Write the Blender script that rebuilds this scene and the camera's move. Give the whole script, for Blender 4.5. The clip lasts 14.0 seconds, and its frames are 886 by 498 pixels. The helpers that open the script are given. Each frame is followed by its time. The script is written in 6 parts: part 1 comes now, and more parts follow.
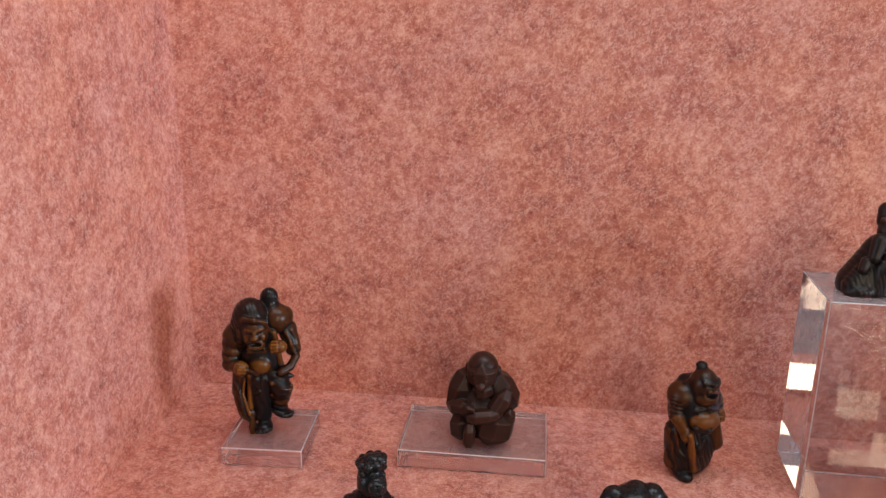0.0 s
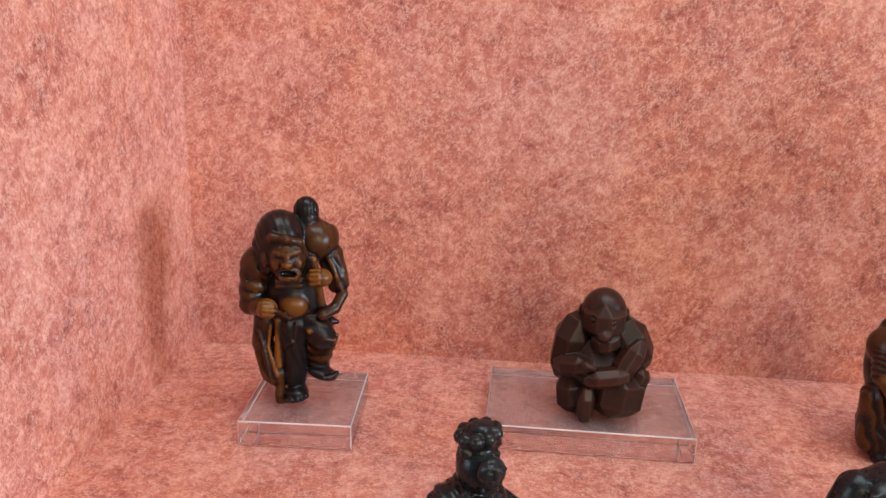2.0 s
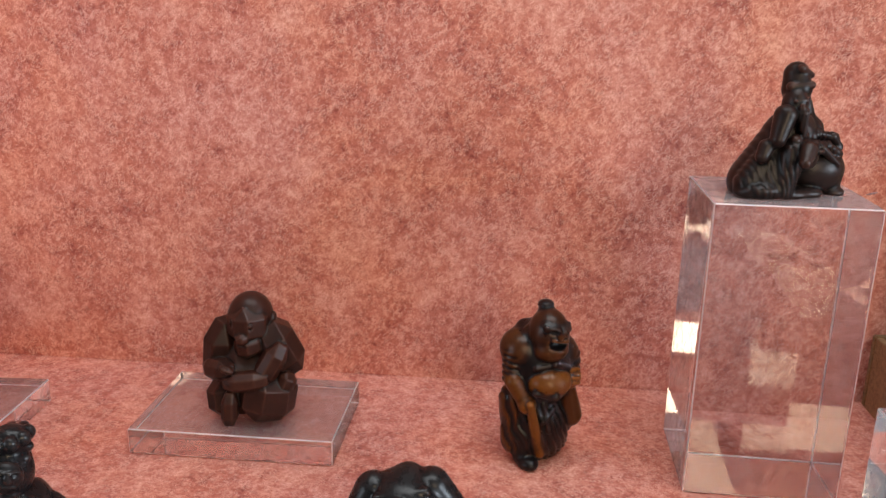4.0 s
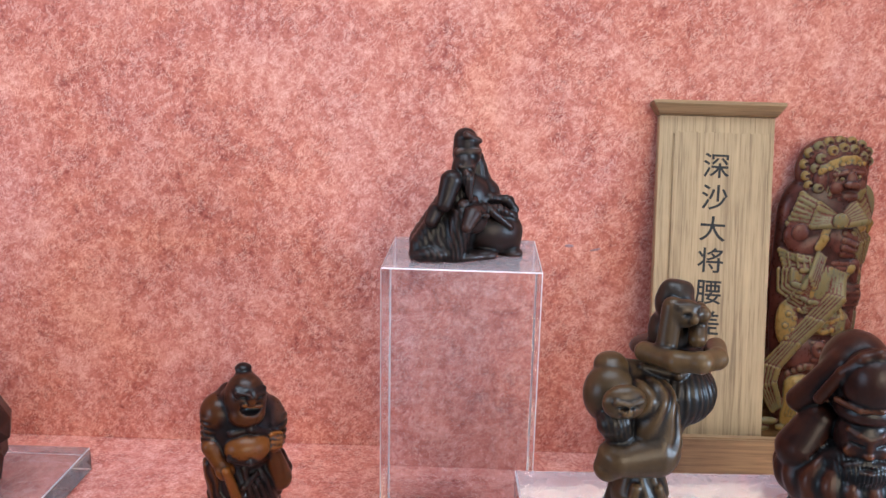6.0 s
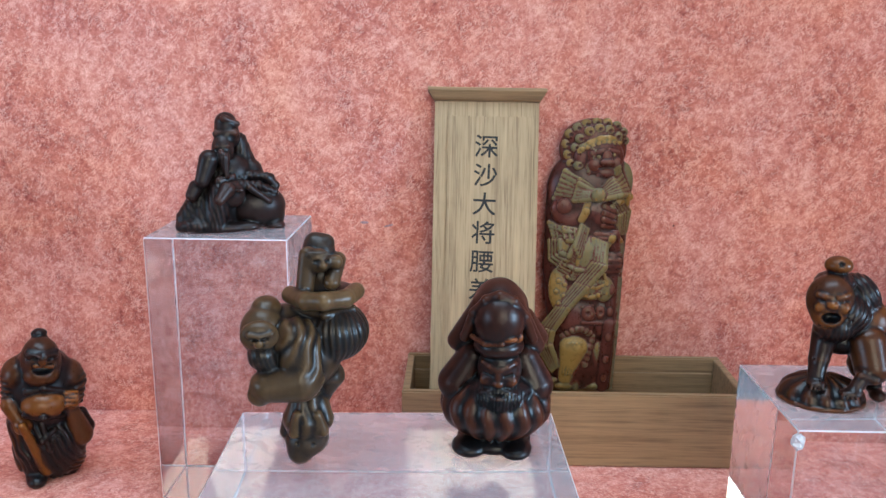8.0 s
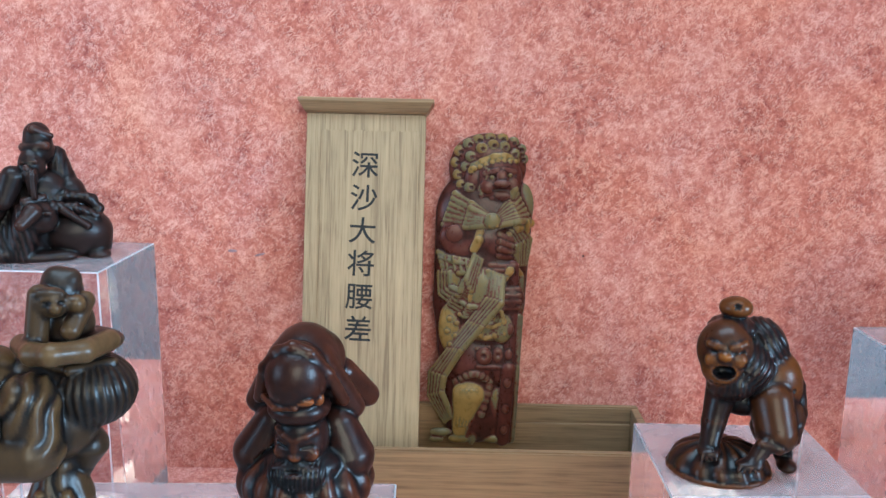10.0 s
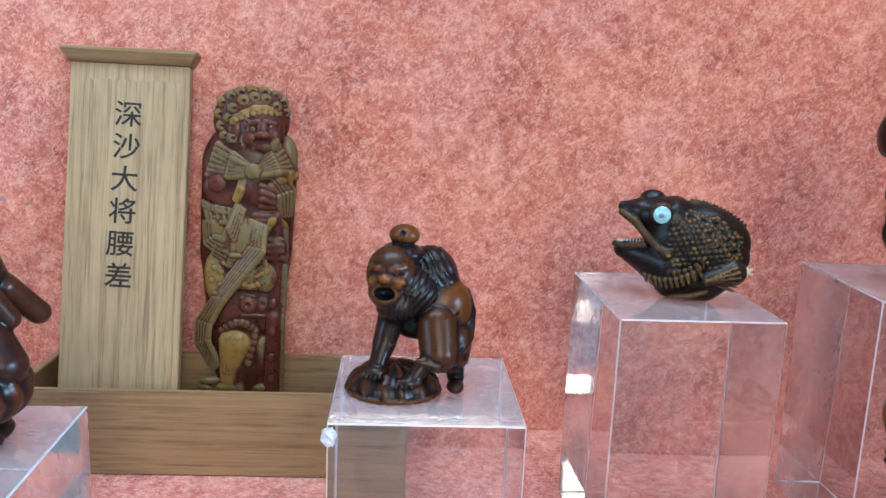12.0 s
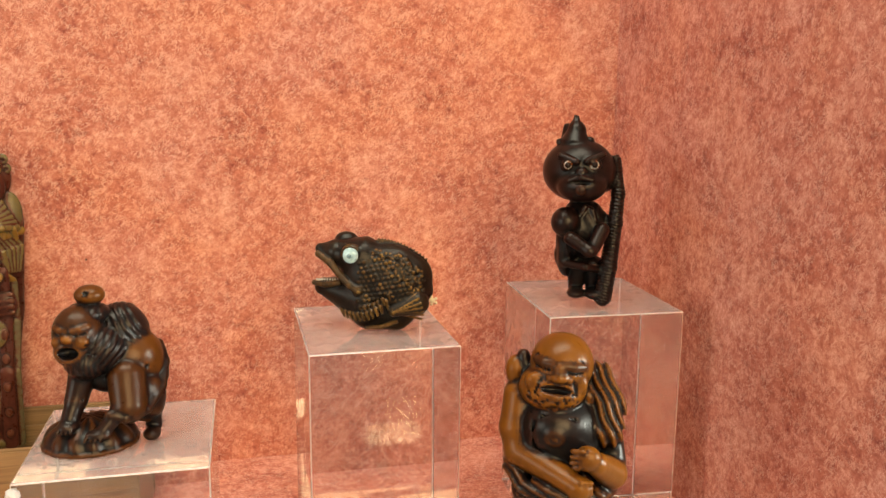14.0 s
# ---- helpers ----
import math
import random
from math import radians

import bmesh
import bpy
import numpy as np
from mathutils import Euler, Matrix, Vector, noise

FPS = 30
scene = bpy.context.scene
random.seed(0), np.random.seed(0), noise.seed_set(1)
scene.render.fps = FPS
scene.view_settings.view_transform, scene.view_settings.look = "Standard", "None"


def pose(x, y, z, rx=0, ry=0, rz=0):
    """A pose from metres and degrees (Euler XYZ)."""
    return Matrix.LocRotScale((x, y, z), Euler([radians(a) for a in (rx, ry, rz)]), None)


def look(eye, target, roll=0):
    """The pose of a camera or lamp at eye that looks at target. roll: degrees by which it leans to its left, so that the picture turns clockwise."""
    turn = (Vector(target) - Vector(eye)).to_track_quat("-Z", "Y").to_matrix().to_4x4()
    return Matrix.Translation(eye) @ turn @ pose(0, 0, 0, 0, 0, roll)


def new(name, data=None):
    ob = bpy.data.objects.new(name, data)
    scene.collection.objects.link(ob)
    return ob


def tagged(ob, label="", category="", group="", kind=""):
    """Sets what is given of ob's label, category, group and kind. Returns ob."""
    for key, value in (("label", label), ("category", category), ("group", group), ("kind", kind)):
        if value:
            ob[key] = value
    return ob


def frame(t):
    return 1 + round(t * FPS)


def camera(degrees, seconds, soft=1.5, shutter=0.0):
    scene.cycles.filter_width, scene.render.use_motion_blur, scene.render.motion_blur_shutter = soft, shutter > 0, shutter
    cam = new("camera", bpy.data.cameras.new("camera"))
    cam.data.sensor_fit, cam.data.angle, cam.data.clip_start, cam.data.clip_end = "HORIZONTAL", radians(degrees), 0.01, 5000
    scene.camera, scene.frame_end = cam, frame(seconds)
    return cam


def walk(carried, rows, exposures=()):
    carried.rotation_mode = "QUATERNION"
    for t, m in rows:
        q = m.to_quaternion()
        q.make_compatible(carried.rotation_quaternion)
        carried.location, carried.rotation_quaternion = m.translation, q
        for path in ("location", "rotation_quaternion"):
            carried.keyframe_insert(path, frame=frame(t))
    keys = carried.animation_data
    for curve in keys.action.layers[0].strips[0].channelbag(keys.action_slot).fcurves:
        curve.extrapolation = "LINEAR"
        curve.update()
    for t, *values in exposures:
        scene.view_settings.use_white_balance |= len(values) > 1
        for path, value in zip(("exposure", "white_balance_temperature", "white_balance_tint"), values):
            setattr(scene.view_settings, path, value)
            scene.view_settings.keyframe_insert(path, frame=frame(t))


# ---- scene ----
cam = camera(56.0, 14.0)
PATH = [
    (0, (0.073, 0.011, 0.259), (-0.147, 1.911, -0.323), 0.8),
    (0.5, (0.015, 0.108, 0.21), (-0.196, 1.997, -0.413), 1.2),
    (1, (-0.008, 0.131, 0.183), (-0.17, 2.022, -0.447), 1.9),
    (1.5, (-0.012, 0.128, 0.181), (-0.135, 2.039, -0.397), 2.0),
    (2, (0.011, 0.122, 0.177), (-0.175, 2.027, -0.402), 1.4),
    (2.5, (0.048, 0.119, 0.176), (-0.186, 2.015, -0.417), 1.5),
    (3, (0.091, 0.129, 0.175), (-0.152, 2.022, -0.422), 1.4),
    (3.5, (0.124, 0.135, 0.175), (-0.09, 2.035, -0.411), 1.3),
    (3.7, (0.136, 0.135, 0.176), (-0.059, 2.04, -0.402), 1.2),
    (5.8, (0.24, 0.143, 0.19), (0.181, 2.085, -0.282), 1.2),
    (6, (0.251, 0.143, 0.19), (0.199, 2.086, -0.282), 1.2),
    (6.5, (0.29, 0.146, 0.187), (0.257, 2.089, -0.286), 1.1),
    (7, (0.319, 0.127, 0.187), (0.294, 2.07, -0.287), 0.7),
    (7.5, (0.333, 0.111, 0.187), (0.306, 2.053, -0.293), 0.4),
    (7.7, (0.337, 0.106, 0.187), (0.305, 2.048, -0.289), 0.4),
    (9.8, (0.397, 0.158, 0.181), (0.357, 2.117, -0.221), 0.8),
    (10, (0.396, 0.159, 0.179), (0.366, 2.117, -0.227), 0.8),
    (10.5, (0.422, 0.159, 0.165), (0.402, 2.116, -0.248), 0.8),
    (11, (0.445, 0.154, 0.159), (0.461, 2.109, -0.262), 1.3),
    (11.5, (0.456, 0.146, 0.16), (0.511, 2.101, -0.255), 1.9),
    (12, (0.473, 0.143, 0.162), (0.58, 2.101, -0.235), 2.4),
    (12.5, (0.496, 0.148, 0.163), (0.665, 2.105, -0.216), 2.7),
    (13, (0.517, 0.151, 0.167), (0.833, 2.092, -0.196), 2.2),
    (13.5, (0.528, 0.143, 0.171), (0.95, 2.063, -0.197), 1.1),
    (14, (0.523, 0.115, 0.18), (0.98, 2.027, -0.191), 0.6),
]
walk(cam, [(t, look(eye, target, roll)) for t, eye, target, roll in PATH],
     [(0, -1.15, 5600, 2), (1.0, -0.7, 5500, -2), (2.0, -0.75, 5550, -2), (3.7, -0.95, 5850, 5), (5.8, -0.52, 5000, 2), (7.5, -0.6, 4600, -4),
      (11.0, -0.47, 4350, -9), (12.3, -0.45, 4400, -8), (13.0, -0.38, 4900, -4), (13.5, -0.4, 6000, -1), (14, -0.4, 7700, -1)])

# ---- world and light ----
world = bpy.data.worlds.new("world")
scene.world = world
world.use_nodes = True
wn = world.node_tree
sky = wn.nodes.new("ShaderNodeTexSky")
sky.sky_type, sky.sun_disc = "NISHITA", False
sky.sun_elevation, sky.sun_rotation = radians(40), radians(150)
wn.links.new(sky.outputs[0], wn.nodes["Background"].inputs[0])
wn.nodes["Background"].inputs[1].default_value = 0.1


def area_light(name, eye, target, sx, sy, watts, colour):
    data = bpy.data.lights.new(name, "AREA")
    data.shape, data.size, data.size_y, data.energy, data.color = "RECTANGLE", sx, sy, watts, colour
    ob = new(name, data)
    ob.matrix_world = look(eye, target)
    return ob


# unseen lamps: east window daylight, two added fills, a warm lamp before the case
# added side fill that brightens the east wall; no window known here
area_light("west_fill_light", (-1.85, -0.8, 0.5), (0.5, 0.45, 0.1), 0.9, 0.8, 20, (0.93, 0.96, 1.0))
area_light("east_window_daylight", (2.85, -0.78, 0.5), (0.0, 0.45, 0.08), 0.9, 0.8, 120, (0.93, 0.96, 1.0))
# added fill from above to brighten the floor; no such lamp is known
area_light("overhead_fill", (0.35, 0.05, 1.55), (0.35, 0.3, 0.0), 1.4, 0.5, 30, (1.0, 0.94, 0.88))
# assumed from the orange tint; placed to lift the back wall's right end
area_light("warm_room_lamp", (0.64, -0.75, 0.52), (0.6, 0.5, 0.12), 0.6, 0.6, 16, (1.0, 0.68, 0.4))


# ---- materials ----
def material(name):
    m = bpy.data.materials.new(name)
    m.use_nodes = True
    return m, m.node_tree, m.node_tree.nodes["Principled BSDF"]


def node(nt, kind, **values):
    n = nt.nodes.new(kind)
    for key, v in values.items():
        n.inputs[key.replace("_", " ")].default_value = v
    return n


def noise_node(nt, coords, scale, detail=3.0, rough=0.55, distortion=0.0):
    n = node(nt, "ShaderNodeTexNoise", Scale=scale, Detail=detail, Roughness=rough, Distortion=distortion)
    nt.links.new(coords, n.inputs["Vector"])
    return n.outputs["Fac"]


def calc(nt, op, a, b=0.0, c=0.0, clamp=False):
    n = nt.nodes.new("ShaderNodeMath")
    n.operation, n.use_clamp = op, clamp
    for i, v in enumerate((a, b, c)):
        if isinstance(v, (int, float)):
            n.inputs[i].default_value = v
        else:
            nt.links.new(v, n.inputs[i])
    return n.outputs[0]


def ramp(nt, fac, stops):
    n = nt.nodes.new("ShaderNodeValToRGB")
    e = n.color_ramp.elements
    while len(e) < len(stops):
        e.new(0.5)
    for el, (p, c) in zip(e, stops):
        el.position, el.color = p, (*c, 1)
    nt.links.new(fac, n.inputs[0])
    return n.outputs[0]


def mix_colour(nt, fac, a, b, mode="MIX"):
    n = nt.nodes.new("ShaderNodeMix")
    n.data_type, n.blend_type = "RGBA", mode
    for sock, v in ((n.inputs[0], fac), (n.inputs[6], a), (n.inputs[7], b)):
        if isinstance(v, tuple):
            sock.default_value = (*v, 1)
        elif isinstance(v, (int, float)):
            sock.default_value = v
        else:
            nt.links.new(v, sock)
    return n.outputs[2]


def bump(nt, bsdf, height, strength, distance):
    n = node(nt, "ShaderNodeBump", Strength=strength, Distance=distance)
    nt.links.new(height, n.inputs["Height"])
    nt.links.new(n.outputs[0], bsdf.inputs["Normal"])


def object_coords(nt, scale=(1, 1, 1), turn=(0, 0, 0)):
    tc = nt.nodes.new("ShaderNodeTexCoord")
    mp = nt.nodes.new("ShaderNodeMapping")
    mp.inputs["Scale"].default_value, mp.inputs["Rotation"].default_value = scale, turn
    nt.links.new(tc.outputs["Object"], mp.inputs[0])
    return mp.outputs[0]


def fibre_paper():
    m, nt, b = material("salmon_fibre_paper")
    co = object_coords(nt)
    cloud = noise_node(nt, co, 34, 4, 0.6)
    mottle = noise_node(nt, co, 135, 4, 0.65, 0.4)
    grain = noise_node(nt, co, 560, 3, 0.65, 0.5)
    total = calc(nt, "ADD", calc(nt, "MULTIPLY", cloud, 0.3), calc(nt, "ADD", calc(nt, "MULTIPLY", mottle, 0.34), calc(nt, "MULTIPLY", grain, 0.36)))
    base = ramp(nt, total, ((0.36, (0.25, 0.062, 0.05)), (0.47, (0.47, 0.155, 0.115)), (0.54, (0.58, 0.225, 0.17)), (0.66, (0.76, 0.4, 0.32))))
    fibre = None
    for i, turn in enumerate(((0.3, 0.5, 0.4), (0.9, -0.4, 1.7), (-0.5, 0.8, 2.6))):
        fc = object_coords(nt, (1, 1, 1), turn)
        st = nt.nodes.new("ShaderNodeMapping")
        st.inputs["Scale"].default_value = (0.3, 1.0, 1.0)
        nt.links.new(fc, st.inputs[0])
        n = noise_node(nt, st.outputs[0], 720, 1.5, 0.5, 0.7)
        line = calc(nt, "SUBTRACT", 1.0, calc(nt, "MULTIPLY", calc(nt, "ABSOLUTE", calc(nt, "SUBTRACT", n, 0.5)), 14.0), clamp=True)
        gate = calc(nt, "MULTIPLY", calc(nt, "SUBTRACT", noise_node(nt, fc, 210 + 35 * i, 2), 0.47), 7.0, clamp=True)
        line = calc(nt, "MULTIPLY", line, gate)
        fibre = line if fibre is None else calc(nt, "MAXIMUM", fibre, line)
    col = mix_colour(nt, calc(nt, "MULTIPLY", fibre, 0.62), base, (0.88, 0.56, 0.46))
    drift = noise_node(nt, co, 16, 4, 0.6, 0.6)
    col = mix_colour(nt, 0.45, col, ramp(nt, drift, ((0.34, (0.92, 0.98, 1.12)), (0.5, (0.97, 0.97, 0.97)), (0.66, (1.02, 0.93, 0.76)))), "MULTIPLY")
    nt.links.new(col, b.inputs["Base Color"])
    b.inputs["Roughness"].default_value = 0.82
    b.inputs["Specular IOR Level"].default_value = 0.25
    bump(nt, b, calc(nt, "ADD", calc(nt, "MULTIPLY", fibre, 0.6), grain), 0.35, 0.0006)
    return m


def paulownia(name, along, light, dark):
    m, nt, b = material(name)
    stretch = {"z": (1, 1, 0.035), "x": (0.035, 1, 1)}[along]
    co = object_coords(nt, stretch)
    grain = noise_node(nt, co, 520, 3, 0.6, 0.6)
    fine = noise_node(nt, co, 1900, 2, 0.6)
    broad = noise_node(nt, object_coords(nt), 60, 3)
    total = calc(nt, "ADD", calc(nt, "MULTIPLY", grain, 0.55), calc(nt, "ADD", calc(nt, "MULTIPLY", fine, 0.3), calc(nt, "MULTIPLY", broad, 0.15)))
    nt.links.new(ramp(nt, total, ((0.36, dark), (0.52, light), (0.68, tuple(min(1, c * 1.25) for c in light)))), b.inputs["Base Color"])
    b.inputs["Roughness"].default_value = 0.58
    bump(nt, b, total, 0.3, 0.0004)
    return m


def carved(name, stops, rough=0.31, grain=0.05, scale=420):
    """Stained and polished carving: each spot's tone holds rubbed-off stain and painted shade."""
    m, nt, b = material(name)
    at = nt.nodes.new("ShaderNodeAttribute")
    at.attribute_name = "tone"
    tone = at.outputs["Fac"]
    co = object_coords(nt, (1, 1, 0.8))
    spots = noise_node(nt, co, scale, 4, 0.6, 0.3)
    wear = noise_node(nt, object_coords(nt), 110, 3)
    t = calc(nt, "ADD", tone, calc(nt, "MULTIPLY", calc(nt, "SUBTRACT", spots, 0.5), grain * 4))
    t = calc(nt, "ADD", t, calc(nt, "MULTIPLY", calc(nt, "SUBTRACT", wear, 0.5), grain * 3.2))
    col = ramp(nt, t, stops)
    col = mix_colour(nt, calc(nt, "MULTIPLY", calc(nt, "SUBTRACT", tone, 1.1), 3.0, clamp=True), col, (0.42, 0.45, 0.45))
    nt.links.new(col, b.inputs["Base Color"])
    nt.links.new(calc(nt, "ADD", rough - 0.11, calc(nt, "MULTIPLY", spots, 0.22)), b.inputs["Roughness"])
    b.inputs["Specular IOR Level"].default_value = 0.26
    bump(nt, b, spots, 0.25, 0.0004)
    return m


PAPER = fibre_paper()
BOARD_WOOD = paulownia("paulownia_upright", "z", (0.37, 0.265, 0.145), (0.2, 0.135, 0.07))
BOX_WOOD = paulownia("paulownia_lengthwise", "x", (0.26, 0.165, 0.078), (0.15, 0.09, 0.042))
AMBER = ((0.0, (0.004, 0.004, 0.005)), (0.32, (0.016, 0.006, 0.004)), (0.6, (0.066, 0.021, 0.004)), (1.0, (0.2, 0.07, 0.007)))
BOXWOOD = carved("stained_boxwood", AMBER)
DARKWOOD = carved("dark_ebonised_wood", ((0.0, (0.004, 0.003, 0.003)), (0.22, (0.018, 0.009, 0.0075)), (1.0, (0.09, 0.034, 0.02))), 0.38)
REDWOOD = carved("dull_red_brown_wood", ((0.0, (0.01, 0.005, 0.004)), (0.3, (0.035, 0.012, 0.008)), (1.0, (0.1, 0.042, 0.026))), 0.36, 0.08)
OLIVEWOOD = carved("worn_olive_boxwood", ((0.0, (0.007, 0.006, 0.006)), (0.25, (0.022, 0.014, 0.009)), (0.6, (0.06, 0.034, 0.014)), (1.0, (0.17, 0.1, 0.038))), 0.33, 0.07)
CHERRY = carved("polished_dark_cherry_wood", ((0.0, (0.003, 0.003, 0.0035)), (0.3, (0.013, 0.0045, 0.0035)), (0.6, (0.045, 0.013, 0.005)), (1.0, (0.17, 0.052, 0.011))), 0.33, 0.08)
FISHWOOD = carved("scaled_boxwood", ((0.0, (0.005, 0.004, 0.004)), (0.3, (0.018, 0.011, 0.006)), (0.6, (0.08, 0.042, 0.013)), (1.0, (0.28, 0.16, 0.04))), 0.34, 0.16, 700)
BLACKWOOD = carved("black_lacquered_wood", ((0.0, (0.005, 0.005, 0.006)), (1.0, (0.04, 0.035, 0.035))), 0.28, 0.06)
PAINTED = carved("red_and_gilt_lacquer", ((0.0, (0.03, 0.01, 0.007)), (0.22, (0.08, 0.022, 0.015)), (0.42, (0.105, 0.036, 0.02)), (0.56, (0.115, 0.1, 0.056)), (0.74, (0.15, 0.115, 0.045)), (0.9, (0.17, 0.105, 0.028)), (1.0, (0.24, 0.145, 0.036))), 0.3, 0.1, 500)


def simple(name, colour, rough=0.5, metal=0.0, scale=80, spread=0.15):
    m, nt, b = material(name)
    n = noise_node(nt, object_coords(nt), scale, 4)
    nt.links.new(ramp(nt, n, ((0.3, tuple(c * (1 - spread) for c in colour)), (0.7, tuple(min(1, c * (1 + spread)) for c in colour)))), b.inputs["Base Color"])
    b.inputs["Roughness"].default_value, b.inputs["Metallic"].default_value = rough, metal
    return m


# grey chosen to hold down bounce and reflections from the unseen room
ROOM = simple("room_paint", (0.38, 0.37, 0.36), 0.8, 0, 6, 0.06)
INK = simple("black_ink", (0.012, 0.012, 0.013), 0.7, 0, 900)
PUPIL = simple("blue_grey_inlay", (0.16, 0.28, 0.36), 0.2, 0, 500, 0.3)
PEARL = simple("mother_of_pearl", (0.4, 0.62, 0.72), 0.16, 0, 500, 0.3)
IVORY = simple("ivory_bone", (0.72, 0.66, 0.5), 0.4, 0, 300)
SMUDGE = simple("blue_grey_scuff", (0.3, 0.2, 0.22), 0.8, 0, 900, 0.4)
SPECK = simple("dark_speck", (0.04, 0.02, 0.02), 0.8, 0, 900)


def acrylic(name, rough, clear, tint):
    m, nt, b = material(name)
    dust = noise_node(nt, object_coords(nt), 190, 5, 0.65)
    scratch = noise_node(nt, object_coords(nt, (1, 0.05, 1), (0.2, 0.1, 0.6)), 900, 2)
    b.inputs["Base Color"].default_value = (*tint, 1)
    nt.links.new(calc(nt, "SUBTRACT", clear, calc(nt, "MULTIPLY", calc(nt, "SUBTRACT", dust, 0.5), 0.25, clamp=True)), b.inputs["Transmission Weight"])
    nt.links.new(calc(nt, "ADD", rough, calc(nt, "MULTIPLY", scratch, 0.03)), b.inputs["Roughness"])
    b.inputs["IOR"].default_value = 1.49
    return m


ACRYLIC = acrylic("clear_acrylic", 0.01, 0.985, (0.95, 0.94, 0.97))
# whitened bevels: frosting, with bright edge highlights put into the colour
FROSTED = acrylic("frosted_acrylic_edge", 0.3, 0.62, (0.95, 0.94, 0.97))
CLEAN = acrylic("clean_acrylic_top", 0.03, 0.93, (0.95, 0.93, 0.96))
# tops of the taller blocks, milkier than the low ones
MILKY = acrylic("milky_acrylic_top", 0.06, 0.79, (0.93, 0.92, 0.97))


# ---- mesh helpers ----
def part(name, bm, mat, parent=None, label="", smooth=False):
    me = bpy.data.meshes.new(name)
    bm.to_mesh(me)
    bm.free()
    for x in mat if isinstance(mat, tuple) else (mat,):
        me.materials.append(x)
    if smooth:
        me.polygons.foreach_set("use_smooth", [True] * len(me.polygons))
    ob = new(name, me)
    if parent:
        ob.parent = parent
    return tagged(ob, label)


def box_bm(x0, x1, y0, y1, z0, z1, bevel=0.0, segments=2):
    bm = bmesh.new()
    bmesh.ops.create_cube(bm, size=1, matrix=Matrix.Translation(((x0 + x1) / 2, (y0 + y1) / 2, (z0 + z1) / 2)) @ Matrix.Diagonal((x1 - x0, y1 - y0, z1 - z0, 1)))
    if bevel:
        out = bmesh.ops.bevel(bm, geom=bm.edges[:], offset=bevel, segments=segments, affect="EDGES")
        for f in out["faces"]:
            f.material_index = 1
    return bm


def ball_bm(c, r, u=16, v=10):
    bm = bmesh.new()
    bmesh.ops.create_uvsphere(bm, u_segments=u, v_segments=v, radius=1, matrix=Matrix.Translation(c) @ Matrix.Diagonal((*r, 1)))
    return bm


class Sculpt:
    """Solid forms, in millimetres, melted into one another on a grid; -y is the front. Each form brings its tone."""

    def __init__(self, lo, hi, step):
        self.axes = [np.arange(a, b + step, step, dtype=np.float32) for a, b in zip(lo, hi)]
        self.step = step
        self.d = np.full([len(a) for a in self.axes], 6.0, np.float32)
        self.tone = np.full_like(self.d, 0.3)

    def grid(self, lo, hi, reach):
        sl, g = [], []
        for i, ax in enumerate(self.axes):
            a, b = np.searchsorted(ax, (lo[i] - reach, hi[i] + reach))
            sl.append(slice(a, max(b, a + 1)))
            shape = [1, 1, 1]
            shape[i] = -1
            g.append(ax[sl[-1]].reshape(shape))
        return tuple(sl), g

    def ripple(self, g, d, tone, wave):
        if not wave:
            return d, tone
        ax, ay, az, length, amp = wave
        n = math.sqrt(ax * ax + ay * ay + az * az)
        bend = 1.1 * np.sin(g[0] * 0.31 + g[2] * 0.23 + 1.3) + 0.8 * np.sin(g[2] * 0.47 - g[0] * 0.19 + g[1] * 0.4)
        s = np.sin((g[0] * ax + g[1] * ay + g[2] * az) * (6.2832 / n / length) + bend)
        # valleys of the folds toned darker, shade and stain together
        return d + amp * s, tone - 0.07 * np.clip(s, 0, 1)

    def join(self, sl, d, tone, k):
        d0 = self.d[sl]
        if not d0.size:
            return
        h = np.clip(0.5 + 0.5 * (d0 - d) / k, 0, 1)
        self.d[sl] = d0 + (d - d0) * h - k * h * (1 - h)
        self.tone[sl] += (tone - self.tone[sl]) * h

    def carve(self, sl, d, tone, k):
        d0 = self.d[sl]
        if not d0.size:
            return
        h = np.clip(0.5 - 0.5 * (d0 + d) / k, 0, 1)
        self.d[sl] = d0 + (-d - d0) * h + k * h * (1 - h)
        # cuts darken their own walls: shade and ink stain painted into the tone
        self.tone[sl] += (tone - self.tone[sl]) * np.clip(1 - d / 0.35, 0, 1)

    def oval(self, c, r, rot, reach):
        m = max(r) if rot else 0
        rr = (m, r[1], m) if rot else r
        sl, g = self.grid([a - b for a, b in zip(c, rr)], [a + b for a, b in zip(c, rr)], reach)
        p = [g[i] - c[i] for i in range(3)]
        if rot:
            co, si = math.cos(radians(rot)), math.sin(radians(rot))
            p = [p[0] * co - p[2] * si, p[1], p[0] * si + p[2] * co]
        return sl, g, p

    def ellipsoid(self, p, r):
        k0 = np.sqrt((p[0] / r[0]) ** 2 + (p[1] / r[1]) ** 2 + (p[2] / r[2]) ** 2) + 1e-6
        k1 = np.sqrt((p[0] / r[0] ** 2) ** 2 + (p[1] / r[1] ** 2) ** 2 + (p[2] / r[2] ** 2) ** 2) + 1e-6
        return k0 * (k0 - 1) / k1

    def ball(self, c, r, tone, rot=0, k=1.1, wave=None):
        sl, g, p = self.oval(c, r, rot, 2.5)
        d = self.ellipsoid(p, r)
        if wave and len(wave) == 2:
            s = np.sin(np.arctan2(p[0], -p[1]) * wave[0] + 0.6 * np.sin(p[2] * 0.5))
            # hollows of the flutes painted darker in the same way
            d, tone = d + wave[1] * s, tone - 0.3 * np.clip(s, 0, 1)
        else:
            d, tone = self.ripple(g, d, tone, wave)
